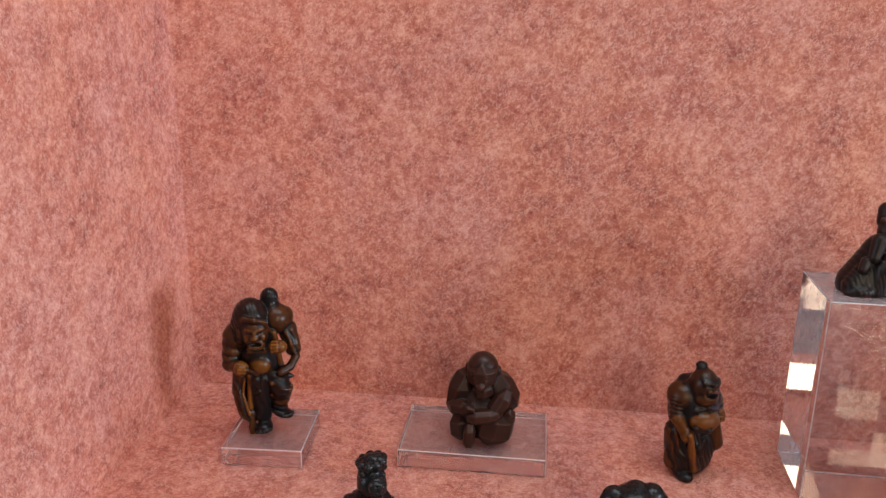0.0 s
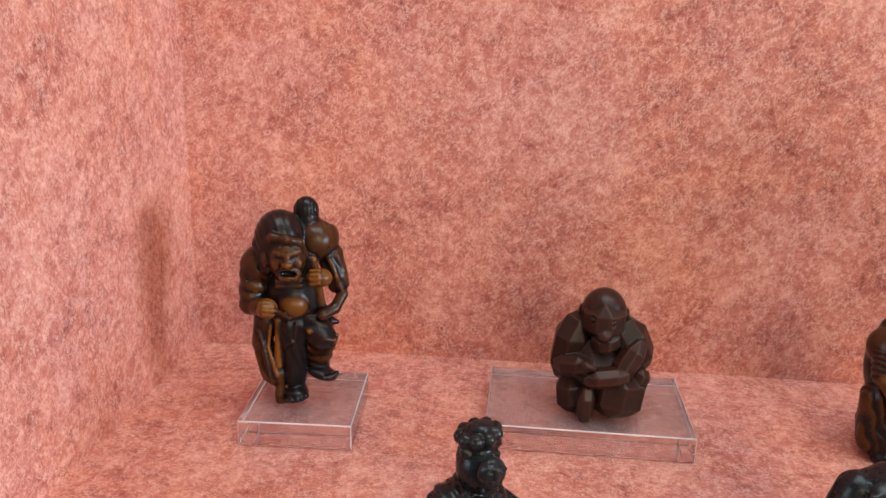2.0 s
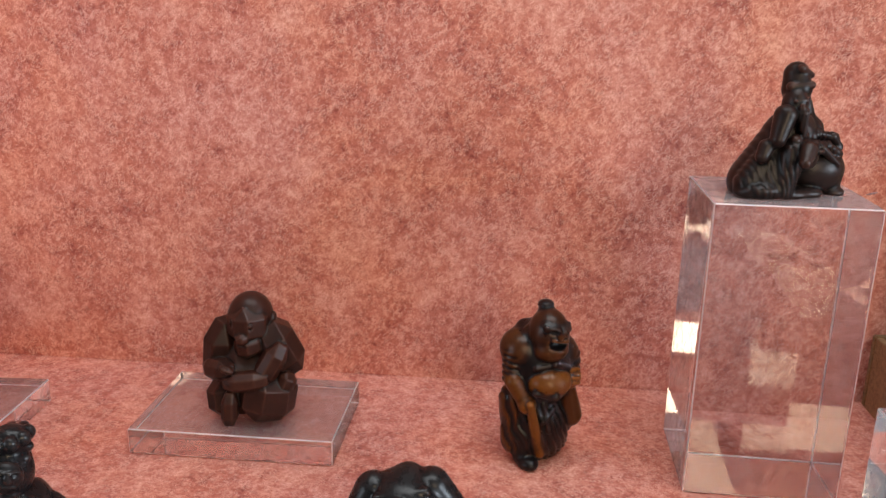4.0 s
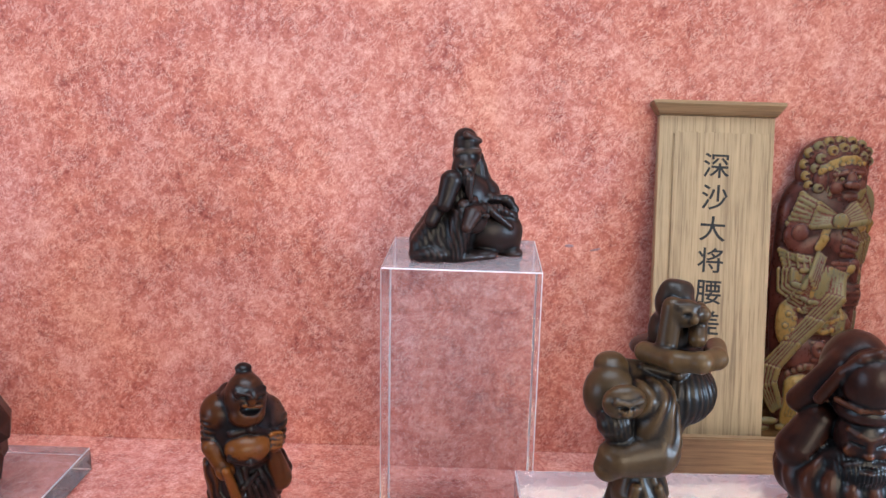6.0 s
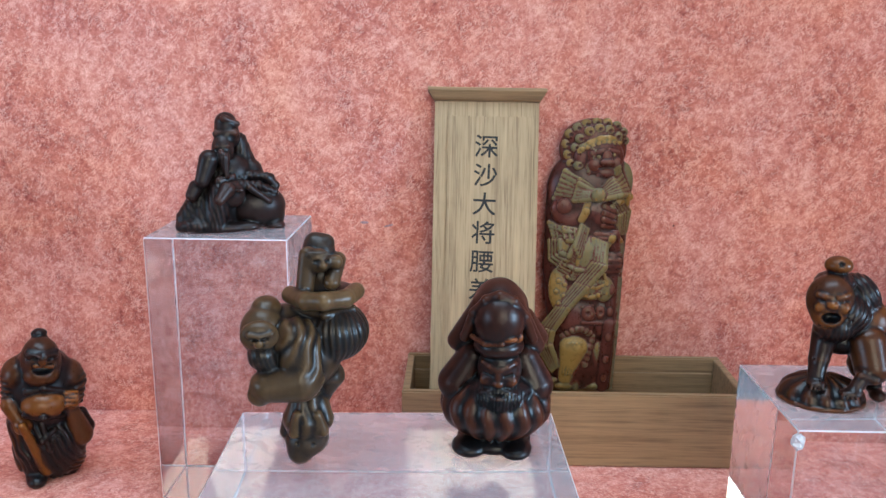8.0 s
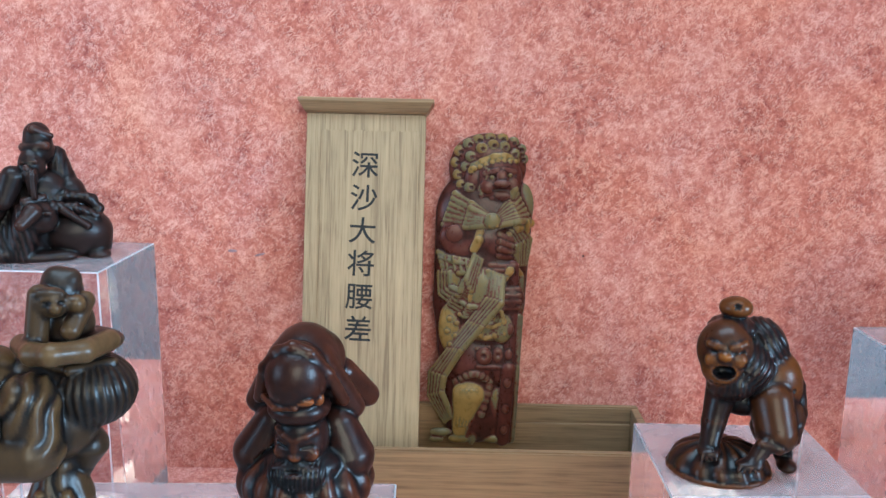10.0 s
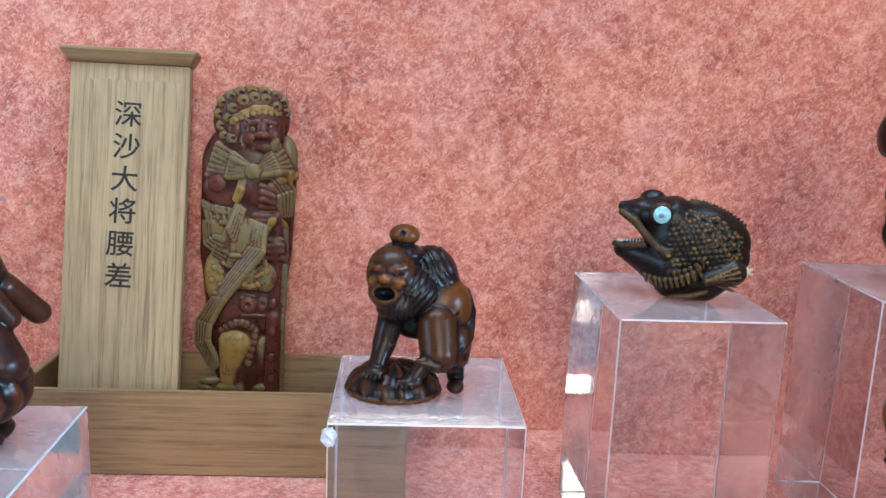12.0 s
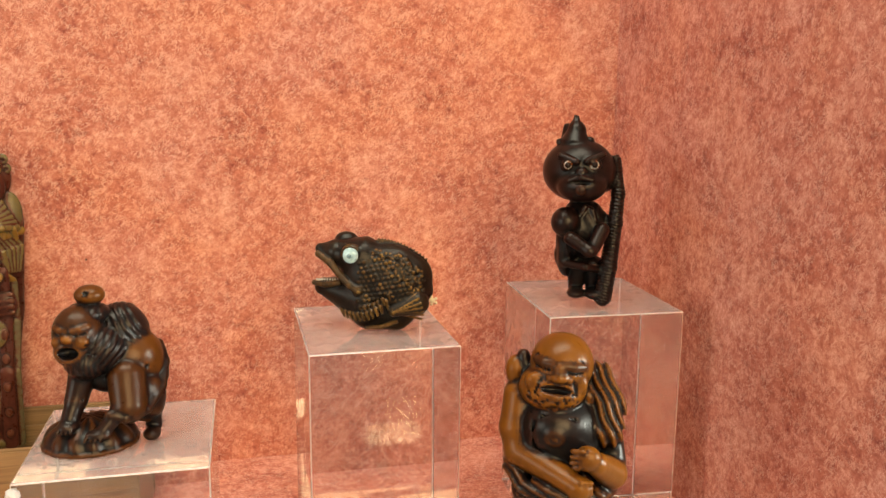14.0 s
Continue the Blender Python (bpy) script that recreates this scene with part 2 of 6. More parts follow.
        self.join(sl, d, tone, k)

    def cut_ball(self, c, r, tone, rot=0, k=0.4):
        sl, g, p = self.oval(c, r, rot, 1.5)
        self.carve(sl, self.ellipsoid(p, r), tone, k)

    def round_cone(self, a, b, ra, rb, reach):
        big = max(ra, rb)
        sl, g = self.grid([min(i, j) - big for i, j in zip(a, b)], [max(i, j) + big for i, j in zip(a, b)], reach)
        ab = [j - i for i, j in zip(a, b)]
        t = np.clip(((g[0] - a[0]) * ab[0] + (g[1] - a[1]) * ab[1] + (g[2] - a[2]) * ab[2]) / (sum(v * v for v in ab) + 1e-6), 0, 1)
        d = np.sqrt((g[0] - a[0] - t * ab[0]) ** 2 + (g[1] - a[1] - t * ab[1]) ** 2 + (g[2] - a[2] - t * ab[2]) ** 2) - (ra + (rb - ra) * t)
        return sl, g, d

    def limb(self, a, b, ra, rb, tone, k=1.0, wave=None):
        sl, g, d = self.round_cone(a, b, ra, rb, 2.5)
        d, tone = self.ripple(g, d, tone, wave)
        self.join(sl, d, tone, k)

    def cut_limb(self, a, b, ra, rb, tone, k=0.4):
        sl, g, d = self.round_cone(a, b, ra, rb, 1.5)
        self.carve(sl, d, tone, k)

    def front(self, x, z):
        """How far forward the form reaches at this place and height."""
        i, k = (int(np.clip(round((v - ax[0]) / self.step), 0, len(ax) - 1)) for v, ax in ((x, self.axes[0]), (z, self.axes[2])))
        inside = self.d[i, :, k] < 0
        return float(self.axes[1][int(np.argmax(inside))]) if inside.any() else 0.0

    def dab(self, x, z, r, tone, out=0.0, k=0.8):
        """A small swelling laid on the front."""
        self.ball((x, self.front(x, z) + r[1] * 0.45 - out, z), r, tone, k=k)

    def ridge(self, x0, z0, x1, z1, r, tone, k=0.6):
        self.chain([(x, self.front(x, z) + r * 0.45, z) for x, z in ((x0, z0), ((x0 + x1) / 2, (z0 + z1) / 2), (x1, z1))], r, tone, k)

    def nick(self, x0, z0, x1, z1, r, tone):
        y0, y1 = self.front(x0, z0), self.front(x1, z1)
        self.cut_limb((x0, y0, z0), (x1, y1, z1), r * 0.75, r * 0.75, tone, k=0.3)

    def chain(self, points, r, tone, k=0.5, wave=None):
        for a, b in zip(points, points[1:]):
            self.limb(a, b, r, r, tone, k=k, wave=wave)

    def block(self, c, r, tone, rot=0, yaw=0, k=0.25):
        """A form hewn into a few broad flat planes."""
        m = max(r) * 1.3
        sl, g = self.grid([a - m for a in c], [a + m for a in c], 2.0)
        p = [g[i] - c[i] for i in range(3)]
        co, si = math.cos(radians(yaw)), math.sin(radians(yaw))
        p = [p[0] * co + p[1] * si, p[1] * co - p[0] * si, p[2]]
        co, si = math.cos(radians(rot)), math.sin(radians(rot))
        p = [p[0] * co - p[2] * si, p[1], p[0] * si + p[2] * co]
        q = [np.abs(v) / n for v, n in zip(p, r)]
        least = min(r)
        d = np.maximum(np.maximum(q[0] - 1, q[1] - 1), q[2] - 1) * least
        for i, j in ((0, 1), (1, 2), (0, 2)):
            d = np.maximum(d, (q[i] + q[j] - 1.45) * least * 0.75)
        d = np.maximum(d, (q[0] + q[1] + q[2] - 1.9) * least * 0.62)
        self.join(sl, d, tone, k)

    def flat_base(self):
        self.d = np.maximum(self.d, -self.axes[2].reshape(1, 1, -1))

    def mesh(self, name, mat, flatten=1.0):
        d, st = self.d, self.step
        s = d < 0
        n = np.array(d.shape)
        c = sum(s[i:n[0] - 1 + i, j:n[1] - 1 + j, k:n[2] - 1 + k].astype(np.int8) for i in (0, 1) for j in (0, 1) for k in (0, 1))
        cell = np.argwhere((c > 0) & (c < 8))
        index = np.full(n - 1, -1, np.int64)
        index[tuple(cell.T)] = np.arange(len(cell))
        acc, cnt = np.zeros((len(cell), 3)), np.zeros(len(cell))
        for ax in range(3):
            for u in (0, 1):
                for v in (0, 1):
                    off = np.zeros(3, int)
                    off[(ax + 1) % 3], off[(ax + 2) % 3] = u, v
                    step = np.zeros(3, int)
                    step[ax] = 1
                    p, q = cell + off, cell + off + step
                    a, b = d[tuple(p.T)], d[tuple(q.T)]
                    hit = (a < 0) != (b < 0)
                    t = np.where(hit, a / np.where(hit, a - b, 1), 0)
                    acc += np.where(hit[:, None], off + step * t[:, None], 0)
                    cnt += hit
        verts = cell + acc / cnt[:, None]
        near = np.minimum(np.rint(verts).astype(int), n - 1)
        tone = self.tone[tuple(near.T)]
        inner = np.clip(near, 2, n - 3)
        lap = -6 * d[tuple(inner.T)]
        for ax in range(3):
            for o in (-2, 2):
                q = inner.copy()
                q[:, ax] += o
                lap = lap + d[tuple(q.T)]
        # curvature sets the tone: hollows painted dark as shade and ink stain, ridges polished lighter
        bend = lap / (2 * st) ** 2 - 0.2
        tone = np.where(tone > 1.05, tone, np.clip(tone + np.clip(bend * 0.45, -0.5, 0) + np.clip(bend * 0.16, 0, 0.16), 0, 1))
        quads = []
        for ax in range(3):
            e1, e2 = np.zeros(3, int), np.zeros(3, int)
            e1[(ax + 1) % 3], e2[(ax + 2) % 3] = 1, 1
            lo = [slice(1, m - 1) for m in n]
            hi = list(lo)
            lo[ax], hi[ax] = slice(0, n[ax] - 1), slice(1, n[ax])
            a, b = s[tuple(lo)], s[tuple(hi)]
            for sign in (True, False):
                at = np.argwhere((a != b) & (a == sign)) + np.where(np.arange(3) == ax, 0, 1)
                ring = [at, at - e1, at - e1 - e2, at - e2]
                q = np.stack([index[tuple(r.T)] for r in ring], 1)
                quads.append(q if sign else q[:, ::-1])
        quads = np.concatenate(quads)
        verts = verts * st + np.array([a[0] for a in self.axes])
        verts[:, 1] *= flatten
        me = bpy.data.meshes.new(name)
        me.vertices.add(len(verts))
        me.vertices.foreach_set("co", (verts * 0.001).ravel())
        me.loops.add(quads.size)
        me.loops.foreach_set("vertex_index", quads.ravel())
        me.polygons.add(len(quads))
        me.polygons.foreach_set("loop_start", np.arange(0, quads.size, 4))
        me.polygons.foreach_set("use_smooth", np.ones(len(quads), bool))
        me.update(calc_edges=True)
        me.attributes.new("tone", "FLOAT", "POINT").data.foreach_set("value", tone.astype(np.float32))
        me.materials.append(mat)
        return new(name, me)


# ---- the paper-lined case ----
XL, XR, YB, YF, YS, TOP = -0.155, 0.708, 0.514, 0.29, 0.292, 0.5
for name, dims, text in (
        ("wall_north", (XL + 0.0001, XR - 0.0001, YB, YB + 0.012, 0.0002, TOP), "back of the case lined with salmon-red mottled fibre paper"),
        ("wall_west", (XL - 0.012, XL, YS, YB + 0.012, 0, TOP), "side of the case lined with salmon-red mottled fibre paper"),
        ("wall_east", (XR, XR + 0.012, YS, YB + 0.012, 0, TOP), "side of the case lined with salmon-red mottled fibre paper"),
        ("floor", (XL - 0.012, XR + 0.012, YF, YB + 0.012, -0.014, 0), "case floor covered with salmon-red mottled fibre paper")):
    tagged(part(name, box_bm(*dims), PAPER), text, "lining", kind="structure")
tagged(part("wall_plinth", box_bm(XL - 0.012, XR + 0.012, YF, YB + 0.012, -0.9, -0.014), ROOM), "plain grey painted plinth under the case", "plinth", kind="structure")

# an unseen plain room closing in the light, an opening cut per side lamp
room = [("room_floor", (-2, 3, -2, 1, -0.95, -0.9)), ("ceiling", (-2, 3, -2, 1, 1.6, 1.65)), ("wall_room_north", (-2, 3, 1.0, 1.05, -0.9, 1.6)), ("wall_room_south", (-2, 3, -2.05, -2, -0.9, 1.6))]
for side, x0, x1 in (("west", -2.05, -2), ("east", 3, 3.05)):
    room += [("wall_room_%s_below" % side, (x0, x1, -2, 1, -0.9, 0.05)), ("wall_room_%s_above" % side, (x0, x1, -2, 1, 0.95, 1.6)),
             ("wall_room_%s_front" % side, (x0, x1, -2, -1.3, 0.05, 0.95)), ("wall_room_%s_back" % side, (x0, x1, -0.3, 1, 0.05, 0.95))]
for name, dims in room:
    tagged(part(name, box_bm(*dims), ROOM), "plain grey surface of the unseen room around the case", "room", kind="structure")


# ---- clear blocks ----
def acrylic_block(x, y, sx, sy, h, turn, label, chip=False):
    ob = part("acrylic_block", box_bm(-sx / 2, sx / 2, -sy / 2, sy / 2, 0, h, 0.00045, 1), (ACRYLIC, FROSTED, MILKY if h > 0.03 else CLEAN))
    for f in ob.data.polygons:
        if f.normal.z > 0.99:
            f.material_index = 2
    ob.matrix_world = pose(x, y, 0.0003, 0, 0, turn)
    tagged(ob, label, "display block", "clear display blocks")
    if chip:
        bm = ball_bm((-sx / 2 + 0.0006, -sy / 2 + 0.0004, h - 0.0042), (0.0022, 0.002, 0.0028), 12, 8)
        for v in bm.verts:
            v.co += Vector(noise.noise_vector(v.co * 700)) * 0.0009
        part("glue_lump", bm, FROSTED, ob, "whitish glue lump at a chipped corner")
    return ob


acrylic_block(-0.0775, 0.4400, 0.0465, 0.050, 0.0110, 3, "low square clear acrylic block on the paper floor")
acrylic_block(0.0425, 0.4540, 0.0845, 0.056, 0.0110, 0, "low oblong clear acrylic block on the paper floor")
acrylic_block(0.2505, 0.4490, 0.057, 0.050, 0.114, -1, "tall clear acrylic block standing before the back wall")
acrylic_block(0.3255, 0.3480, 0.111, 0.0760, 0.0597, 2, "wide clear acrylic block with frosted edges")
acrylic_block(0.4825, 0.3860, 0.055, 0.058, 0.0689, 0, "square clear acrylic block with a chipped corner", True)
acrylic_block(0.5680, 0.4200, 0.0535, 0.065, 0.0919, 1, "tall clear acrylic block with sharp polished edges")
acrylic_block(0.6625, 0.4330, 0.055, 0.062, 0.0959, -2, "tall clear acrylic block near the side wall")
acrylic_block(0.6070, 0.3210, 0.050, 0.046, 0.0399, 0, "clear acrylic block under a stout carved figure")


# ---- wooden box with its lid board ----
def wooden_box():
    x0, x1, y0, y1, h, t = 0.3205, 0.4785, 0.461, 0.512, 0.0357, 0.0036
    ob = new("wooden_box")
    ob.location = ((x0 + x1) / 2, (y0 + y1) / 2, 0.0002)
    tagged(ob, "open pale paulownia wood box standing against the paper wall", "box")
    w, d = (x1 - x0) / 2, (y1 - y0) / 2
    part("front_board", box_bm(-w, w, -d, -d + t, 0, h, 0.0006), (BOX_WOOD, BOX_WOOD), ob)
    part("back_board", box_bm(-w, w, d - t, d, 0, h, 0.0006), (BOX_WOOD, BOX_WOOD), ob)
    part("back_ledge", box_bm(-w + t, w - t, d - t - 0.0016, d - t - 0.0001, 0.002, h - 0.0075, 0.0003), (BOX_WOOD, BOX_WOOD), ob)
    for sx in (-1, 1):
        part("side_board", box_bm(min(sx * w, sx * (w - t)) + 0.00015, max(sx * w, sx * (w - t)) - 0.00015, -d + t, d - t, 0, h - 0.0002, 0.0004), (BOX_WOOD, BOX_WOOD), ob)
    part("bottom_board", box_bm(-w + t, w - t, -d + t, d - t - 0.0017, 0.0004, 0.0028), BOX_WOOD, ob)


def lid_board():
    ob = new("box_lid")
    ob.matrix_world = pose(0.3570, 0.4742, 0.0036, -12.0, 0.4, 0)
    tagged(ob, "pale paulownia box lid with a brushed inscription, leaning on the wall", "box lid")
    w, h = 0.0247, 0.1632
    part("board", box_bm(-w, w, 0, 0.0048, 0, h, 0.0004), (BOARD_WOOD, BOARD_WOOD), ob)
    part("raised_panel", box_bm(-w + 0.0062, w - 0.0026, -0.0008, 0.0006, 0.0, h - 0.0068, 0.0004), (BOARD_WOOD, BOARD_WOOD), ob)
    bm = bmesh.new()
    low, high = w + 0.0002, w + 0.0034
    rows = []
    for half, y, z in ((low, -0.0012, h + 0.0001), (low + 0.0006, -0.0022, h + 0.001), (high - 0.0002, -0.0042, h + 0.0046), (high, -0.0042, h + 0.0056), (high - 0.0004, -0.0036, h + 0.0061)):
        rows.append([bm.verts.new(v) for v in ((-half, y, z), (half, y, z), (half, 0.005 - y * 0.3, z), (-half, 0.005 - y * 0.3, z))])
    for a, b in zip(rows, rows[1:]):
        for i in range(4):
            bm.faces.new((a[i], a[(i + 1) % 4], b[(i + 1) % 4], b[i]))
    bm.faces.new(rows[0][::-1])
    bm.faces.new(rows[-1])
    part("cap_batten", bm, BOX_WOOD, ob, "dovetailed end batten of darker grain")
    for i, sign in enumerate("深沙大将腰差"):
        cu = bpy.data.curves.new("inscription", "FONT")
        cu.body, cu.size, cu.align_x, cu.align_y, cu.extrude, cu.offset = sign, 0.0118, "CENTER", "CENTER", 0.00006, 0.0001
        tmp = new("inscription_source", cu)
        me = bpy.data.meshes.new_from_object(tmp.evaluated_get(bpy.context.evaluated_depsgraph_get()))
        bpy.data.objects.remove(tmp)
        me.name = "inscription"
        me.materials.clear()
        me.materials.append(INK)
        t = new("inscription", me)
        t.parent = ob
        t.matrix_local = pose(0.0002 - 0.0003 * i, -0.00092, 0.1412 - 0.0136 * i, 90, 1.5, 0) @ Matrix.Diagonal((1.0, 0.97, 1.0, 1))
        tagged(t, "brushed black ink sign")


wooden_box()
lid_board()


# ---- carved figures ----


def old_man_with_gourd():
    s = Sculpt((-28, -23, -3), (23, 14, 91), 0.5)
    s.ball((-3.2, 0.0, 47.1), (11.9, 10.9, 15.9), 0.2)
    s.ball((-2.7, -7.0, 45.4), (6.9, 5.8, 6.2), 0.75, k=0.8)
    s.limb((-7.6, -6.0, 55.3), (-7.8, -6.0, 39.8), 3.0, 2.6, 0.3, wave=(0, 0, 1, 3, 0.15))
    s.limb((2.3, -6.0, 57.1), (3.1, -6.0, 40.5), 2.6, 2.6, 0.2)
    s.limb((-8.4, -7.3, 57.7), (0.5, -7.3, 58.1), 1.2, 1.2, 0.5, k=0.5)
    s.limb((-8.4, -8.6, 55.8), (0.5, -8.2, 56.0), 1.2, 1.2, 0.5, k=0.5)
    s.limb((-8.4, -8.6, 53.7), (0.5, -9.0, 54.1), 1.2, 1.2, 0.5, k=0.5)
    s.ball((-16.2, 0.0, 60.5), (7.4, 8.0, 8.2), 0.45)
    s.limb((-17.5, 0.0, 59.1), (-19.7, -3.0, 44.7), 6.8, 5.0, 0.5, wave=(0.5, 0, 1, 7, 0.25))
    s.cut_limb((-20.8, -6.4, 55.7), (-13.0, -4.8, 53.1), 0.4, 0.4, 0.1, k=0.4)
    s.cut_limb((-21.4, -6.8, 51.1), (-13.0, -6.1, 49.7), 0.4, 0.4, 0.1, k=0.4)
    s.cut_limb((-16.2, -7.9, 62.8), (-14.3, -5.7, 54.4), 0.4, 0.4, 0.1, k=0.4)
    s.limb((-18.5, -5.0, 44.5), (-12.5, -12.0, 44.8), 3.8, 3.6, 0.6)
    s.ball((-12.4, -14.0, 46.1), (4.2, 3.8, 4.2), 0.85)
    s.limb((-13.5, -16.0, 49.3), (-9.9, -15.6, 48.8), 0.9, 0.8, 0.75, k=0.3)
    s.limb((-13.5, -17.0, 48.1), (-9.9, -16.6, 47.6), 0.9, 0.8, 0.75, k=0.3)
    s.limb((-13.5, -17.4, 46.7), (-9.9, -16.9, 46.1), 0.9, 0.8, 0.75, k=0.3)
    s.limb((-13.6, -17.4, 45.0), (-10.0, -16.6, 44.3), 0.9, 0.8, 0.75, k=0.3)
    s.limb((-14.3, -3.0, 37.7), (-16.3, -2.0, 26.2), 4.8, 4.2, 0.4)
    s.limb((-15.8, -3.0, 27.6), (-11.5, -3.0, 13.7), 4.2, 6.2, 0.58, wave=(1, 0, 0.5, 6, 0.35))
    s.limb((-16.9, -6.7, 34.4), (-14.8, -7.5, 24.6), 0.8, 0.8, 0.3, k=0.5)
    s.limb((-14.8, -8.1, 24.9), (-12.7, -8.9, 13.1), 0.8, 0.8, 0.3, k=0.5)
    s.limb((-11.9, -6.8, 36.2), (-13.4, -6.9, 26.3), 0.7, 0.8, 0.75, k=0.5)
    s.limb((-13.4, -7.5, 26.6), (-9.9, -8.8, 13.9), 0.8, 0.9, 0.75, k=0.5)
    s.limb((-8.7, -8.0, 38.6), (-9.4, -7.2, 18.2), 1.4, 1.8, 0.8, k=0.5)
    s.limb((-10.0, -7.1, 39.3), (-7.2, -3.8, 18.5), 1.4, 2.0, 0.25, k=0.5)
    s.limb((-3.3, -3.0, 35.4), (-3.1, -4.0, 11.3), 8.0, 5.0, 0.08, wave=(1, 0, 0.2, 4.5, 0.25))
    s.limb((-5.1, -10.3, 37.6), (-3.3, -10.3, 29.6), 0.9, 0.9, 0.2, k=0.4)
    s.limb((-3.3, -11.0, 30.0), (-6.1, -9.5, 27.3), 0.9, 0.9, 0.2, k=0.4)
    s.limb((-1.5, -10.3, 37.5), (-2.5, -10.1, 27.5), 0.9, 0.9, 0.2, k=0.4)
    s.limb((4.9, -4.0, 35.6), (9.4, -8.0, 30.2), 7.0, 5.8, 0.25, wave=(0.3, 0, 1, 5, 0.25))
    s.limb((9.0, -6.0, 28.3), (6.8, -2.0, 15.1), 5.8, 4.2, 0.5, wave=(0.2, 0, 1, 4.6, 0.3))
    s.limb((3.9, -11.0, 34.7), (14.9, -8.7, 31.8), 1.4, 1.0, 0.65, k=0.5)
    s.limb((3.9, -8.0, 26.3), (13.9, -11.5, 30.6), 1.4, 1.0, 0.6, k=0.5)
    s.limb((12.3, -4.0, 36.4), (15.1, -4.0, 35.8), 2.2, 1.0, 0.2)
    s.ball((8.6, -6.0, 13.4), (6.6, 5.0, 2.8), 0.04, rot=20)
    s.ball((9.4, -10.5, 13.3), (1.2, 1.6, 1.0), 0.05, k=0.4)
    s.ball((11.1, -10.1, 13.3), (1.2, 1.6, 1.0), 0.05, k=0.4)
    s.ball((12.5, -9.5, 13.5), (1.2, 1.6, 1.0), 0.05, k=0.4)
    s.ball((13.6, -8.6, 13.7), (1.2, 1.6, 1.0), 0.05, k=0.4)
    s.ball((14.5, -8.2, 14.2), (1.2, 1.6, 1.0), 0.05, k=0.4)
    s.limb((-2.6, -3.0, 9.7), (-2.2, -3.0, 5.5), 4.0, 3.6, 0.05)
    s.ball((-2.2, -6.0, 4.4), (5.0, 6.2, 3.8), 0.03)
    s.ball((-5.6, -12.5, 4.2), (1.2, 1.8, 1.2), 0.04, k=0.4)
    s.ball((-3.6, -11.3, 3.5), (1.2, 1.8, 1.2), 0.04, k=0.4)
    s.ball((-1.6, -11.6, 3.9), (1.2, 1.8, 1.2), 0.04, k=0.4)
    s.ball((0.3, -10.8, 4.1), (1.2, 1.8, 1.2), 0.04, k=0.4)
    s.ball((1.8, -9.2, 4.4), (1.2, 1.8, 1.2), 0.04, k=0.4)
    s.limb((-8.7, -6.0, 11.4), (-9.2, -6.0, 4.2), 1.8, 2.1, 0.55)
    s.limb((-9.2, -6.0, 4.2), (-8.8, -6.0, -1.3), 2.1, 2.4, 0.55)
    s.ball((-7.5, -2.0, 71.6), (10.3, 10.6, 12.6), 0.28, wave=(1, 0, 0.5, 2.4, 0.1))
    s.ball((-4.4, -9.0, 66.2), (7.5, 7.2, 9.4), 0.5)
    s.limb((-15.4, -4.0, 70.5), (-12.4, -7.0, 60.5), 3.0, 2.0, 0.3, wave=(1, 0, 0.2, 2, 0.12))
    s.chain(((-13.6, -8.0, 70.5), (-9.6, -12.4, 75.6), (-4.2, -14.0, 75.2), (0.8, -11.5, 73.2), (3.2, -7.5, 66.0)), 1.3, 0.4, k=1.6)
    s.ball((-12.6, -9.6, 66.0), (2.0, 2.2, 3.8), 0.5, k=0.5)
    s.ball((-3.4, -13.2, 60.6), (5.0, 3.6, 3.6), 0.5, k=0.9)
    s.ridge(-8.6, 69.6, -5.0, 69.2, 0.9, 0.6)
    s.ridge(-3.0, 69.3, 0.6, 69.9, 0.9, 0.6)
    s.nick(-8.0, 67.9, -5.4, 67.5, 0.55, 0.05)
    s.nick(-2.6, 67.6, -0.2, 68.0, 0.55, 0.05)
    s.dab(-3.9, 67.2, (1.0, 1.3, 2.4), 0.6)
    s.dab(-3.9, 65.0, (2.0, 1.7, 1.3), 0.68, out=0.5)
    s.dab(-8.0, 64.8, (1.9, 1.2, 2.2), 0.6, k=0.8)
    s.dab(0.2, 65.0, (1.7, 1.2, 2.0), 0.6, k=0.8)
    s.nick(-6.6, 64.8, -8.0, 61.2, 0.4, 0.1)
    s.cut_ball((-3.8, s.front(-3.8, 61.0) + 0.4, 61.0), (3.6, 2.6, 1.5), 0.0)
    s.dab(-5.4, 61.4, (0.6, 0.6, 0.8), 0.7, k=0.2)
    s.ridge(-6.6, 59.2, -0.8, 59.2, 0.8, 0.62)
    for z in (71.2, 72.0):
        s.nick(-6.2, z, -2.0, z + 0.1, 0.22, 0.3)
    s.ball((6.5, 2.0, 70.2), (9.1, 8.8, 8.8), 0.5)
    s.ball((3.0, 4.0, 82.5), (5.2, 4.8, 5.8), 0.05, wave=(1, 0, 0, 1.5, 0.12))
    s.limb((2.7, 4.0, 80.6), (4.3, 3.0, 76.1), 4.6, 5.0, 0.2)
    s.ball((13.2, 3.0, 71.3), (3.0, 4.5, 5.2), 0.45)
    s.cut_limb((10.6, 0.2, 77.9), (11.8, -4.9, 68.1), 0.4, 0.4, 0.15, k=0.4)
    s.limb((12.5, 2.0, 62.9), (15.7, 0.0, 51.7), 5.6, 4.4, 0.42, wave=(1, 0, 0.3, 4.5, 0.3))
    s.limb((15.2, 0.0, 54.7), (18.0, 0.0, 46.7), 4.0, 1.4, 0.45)
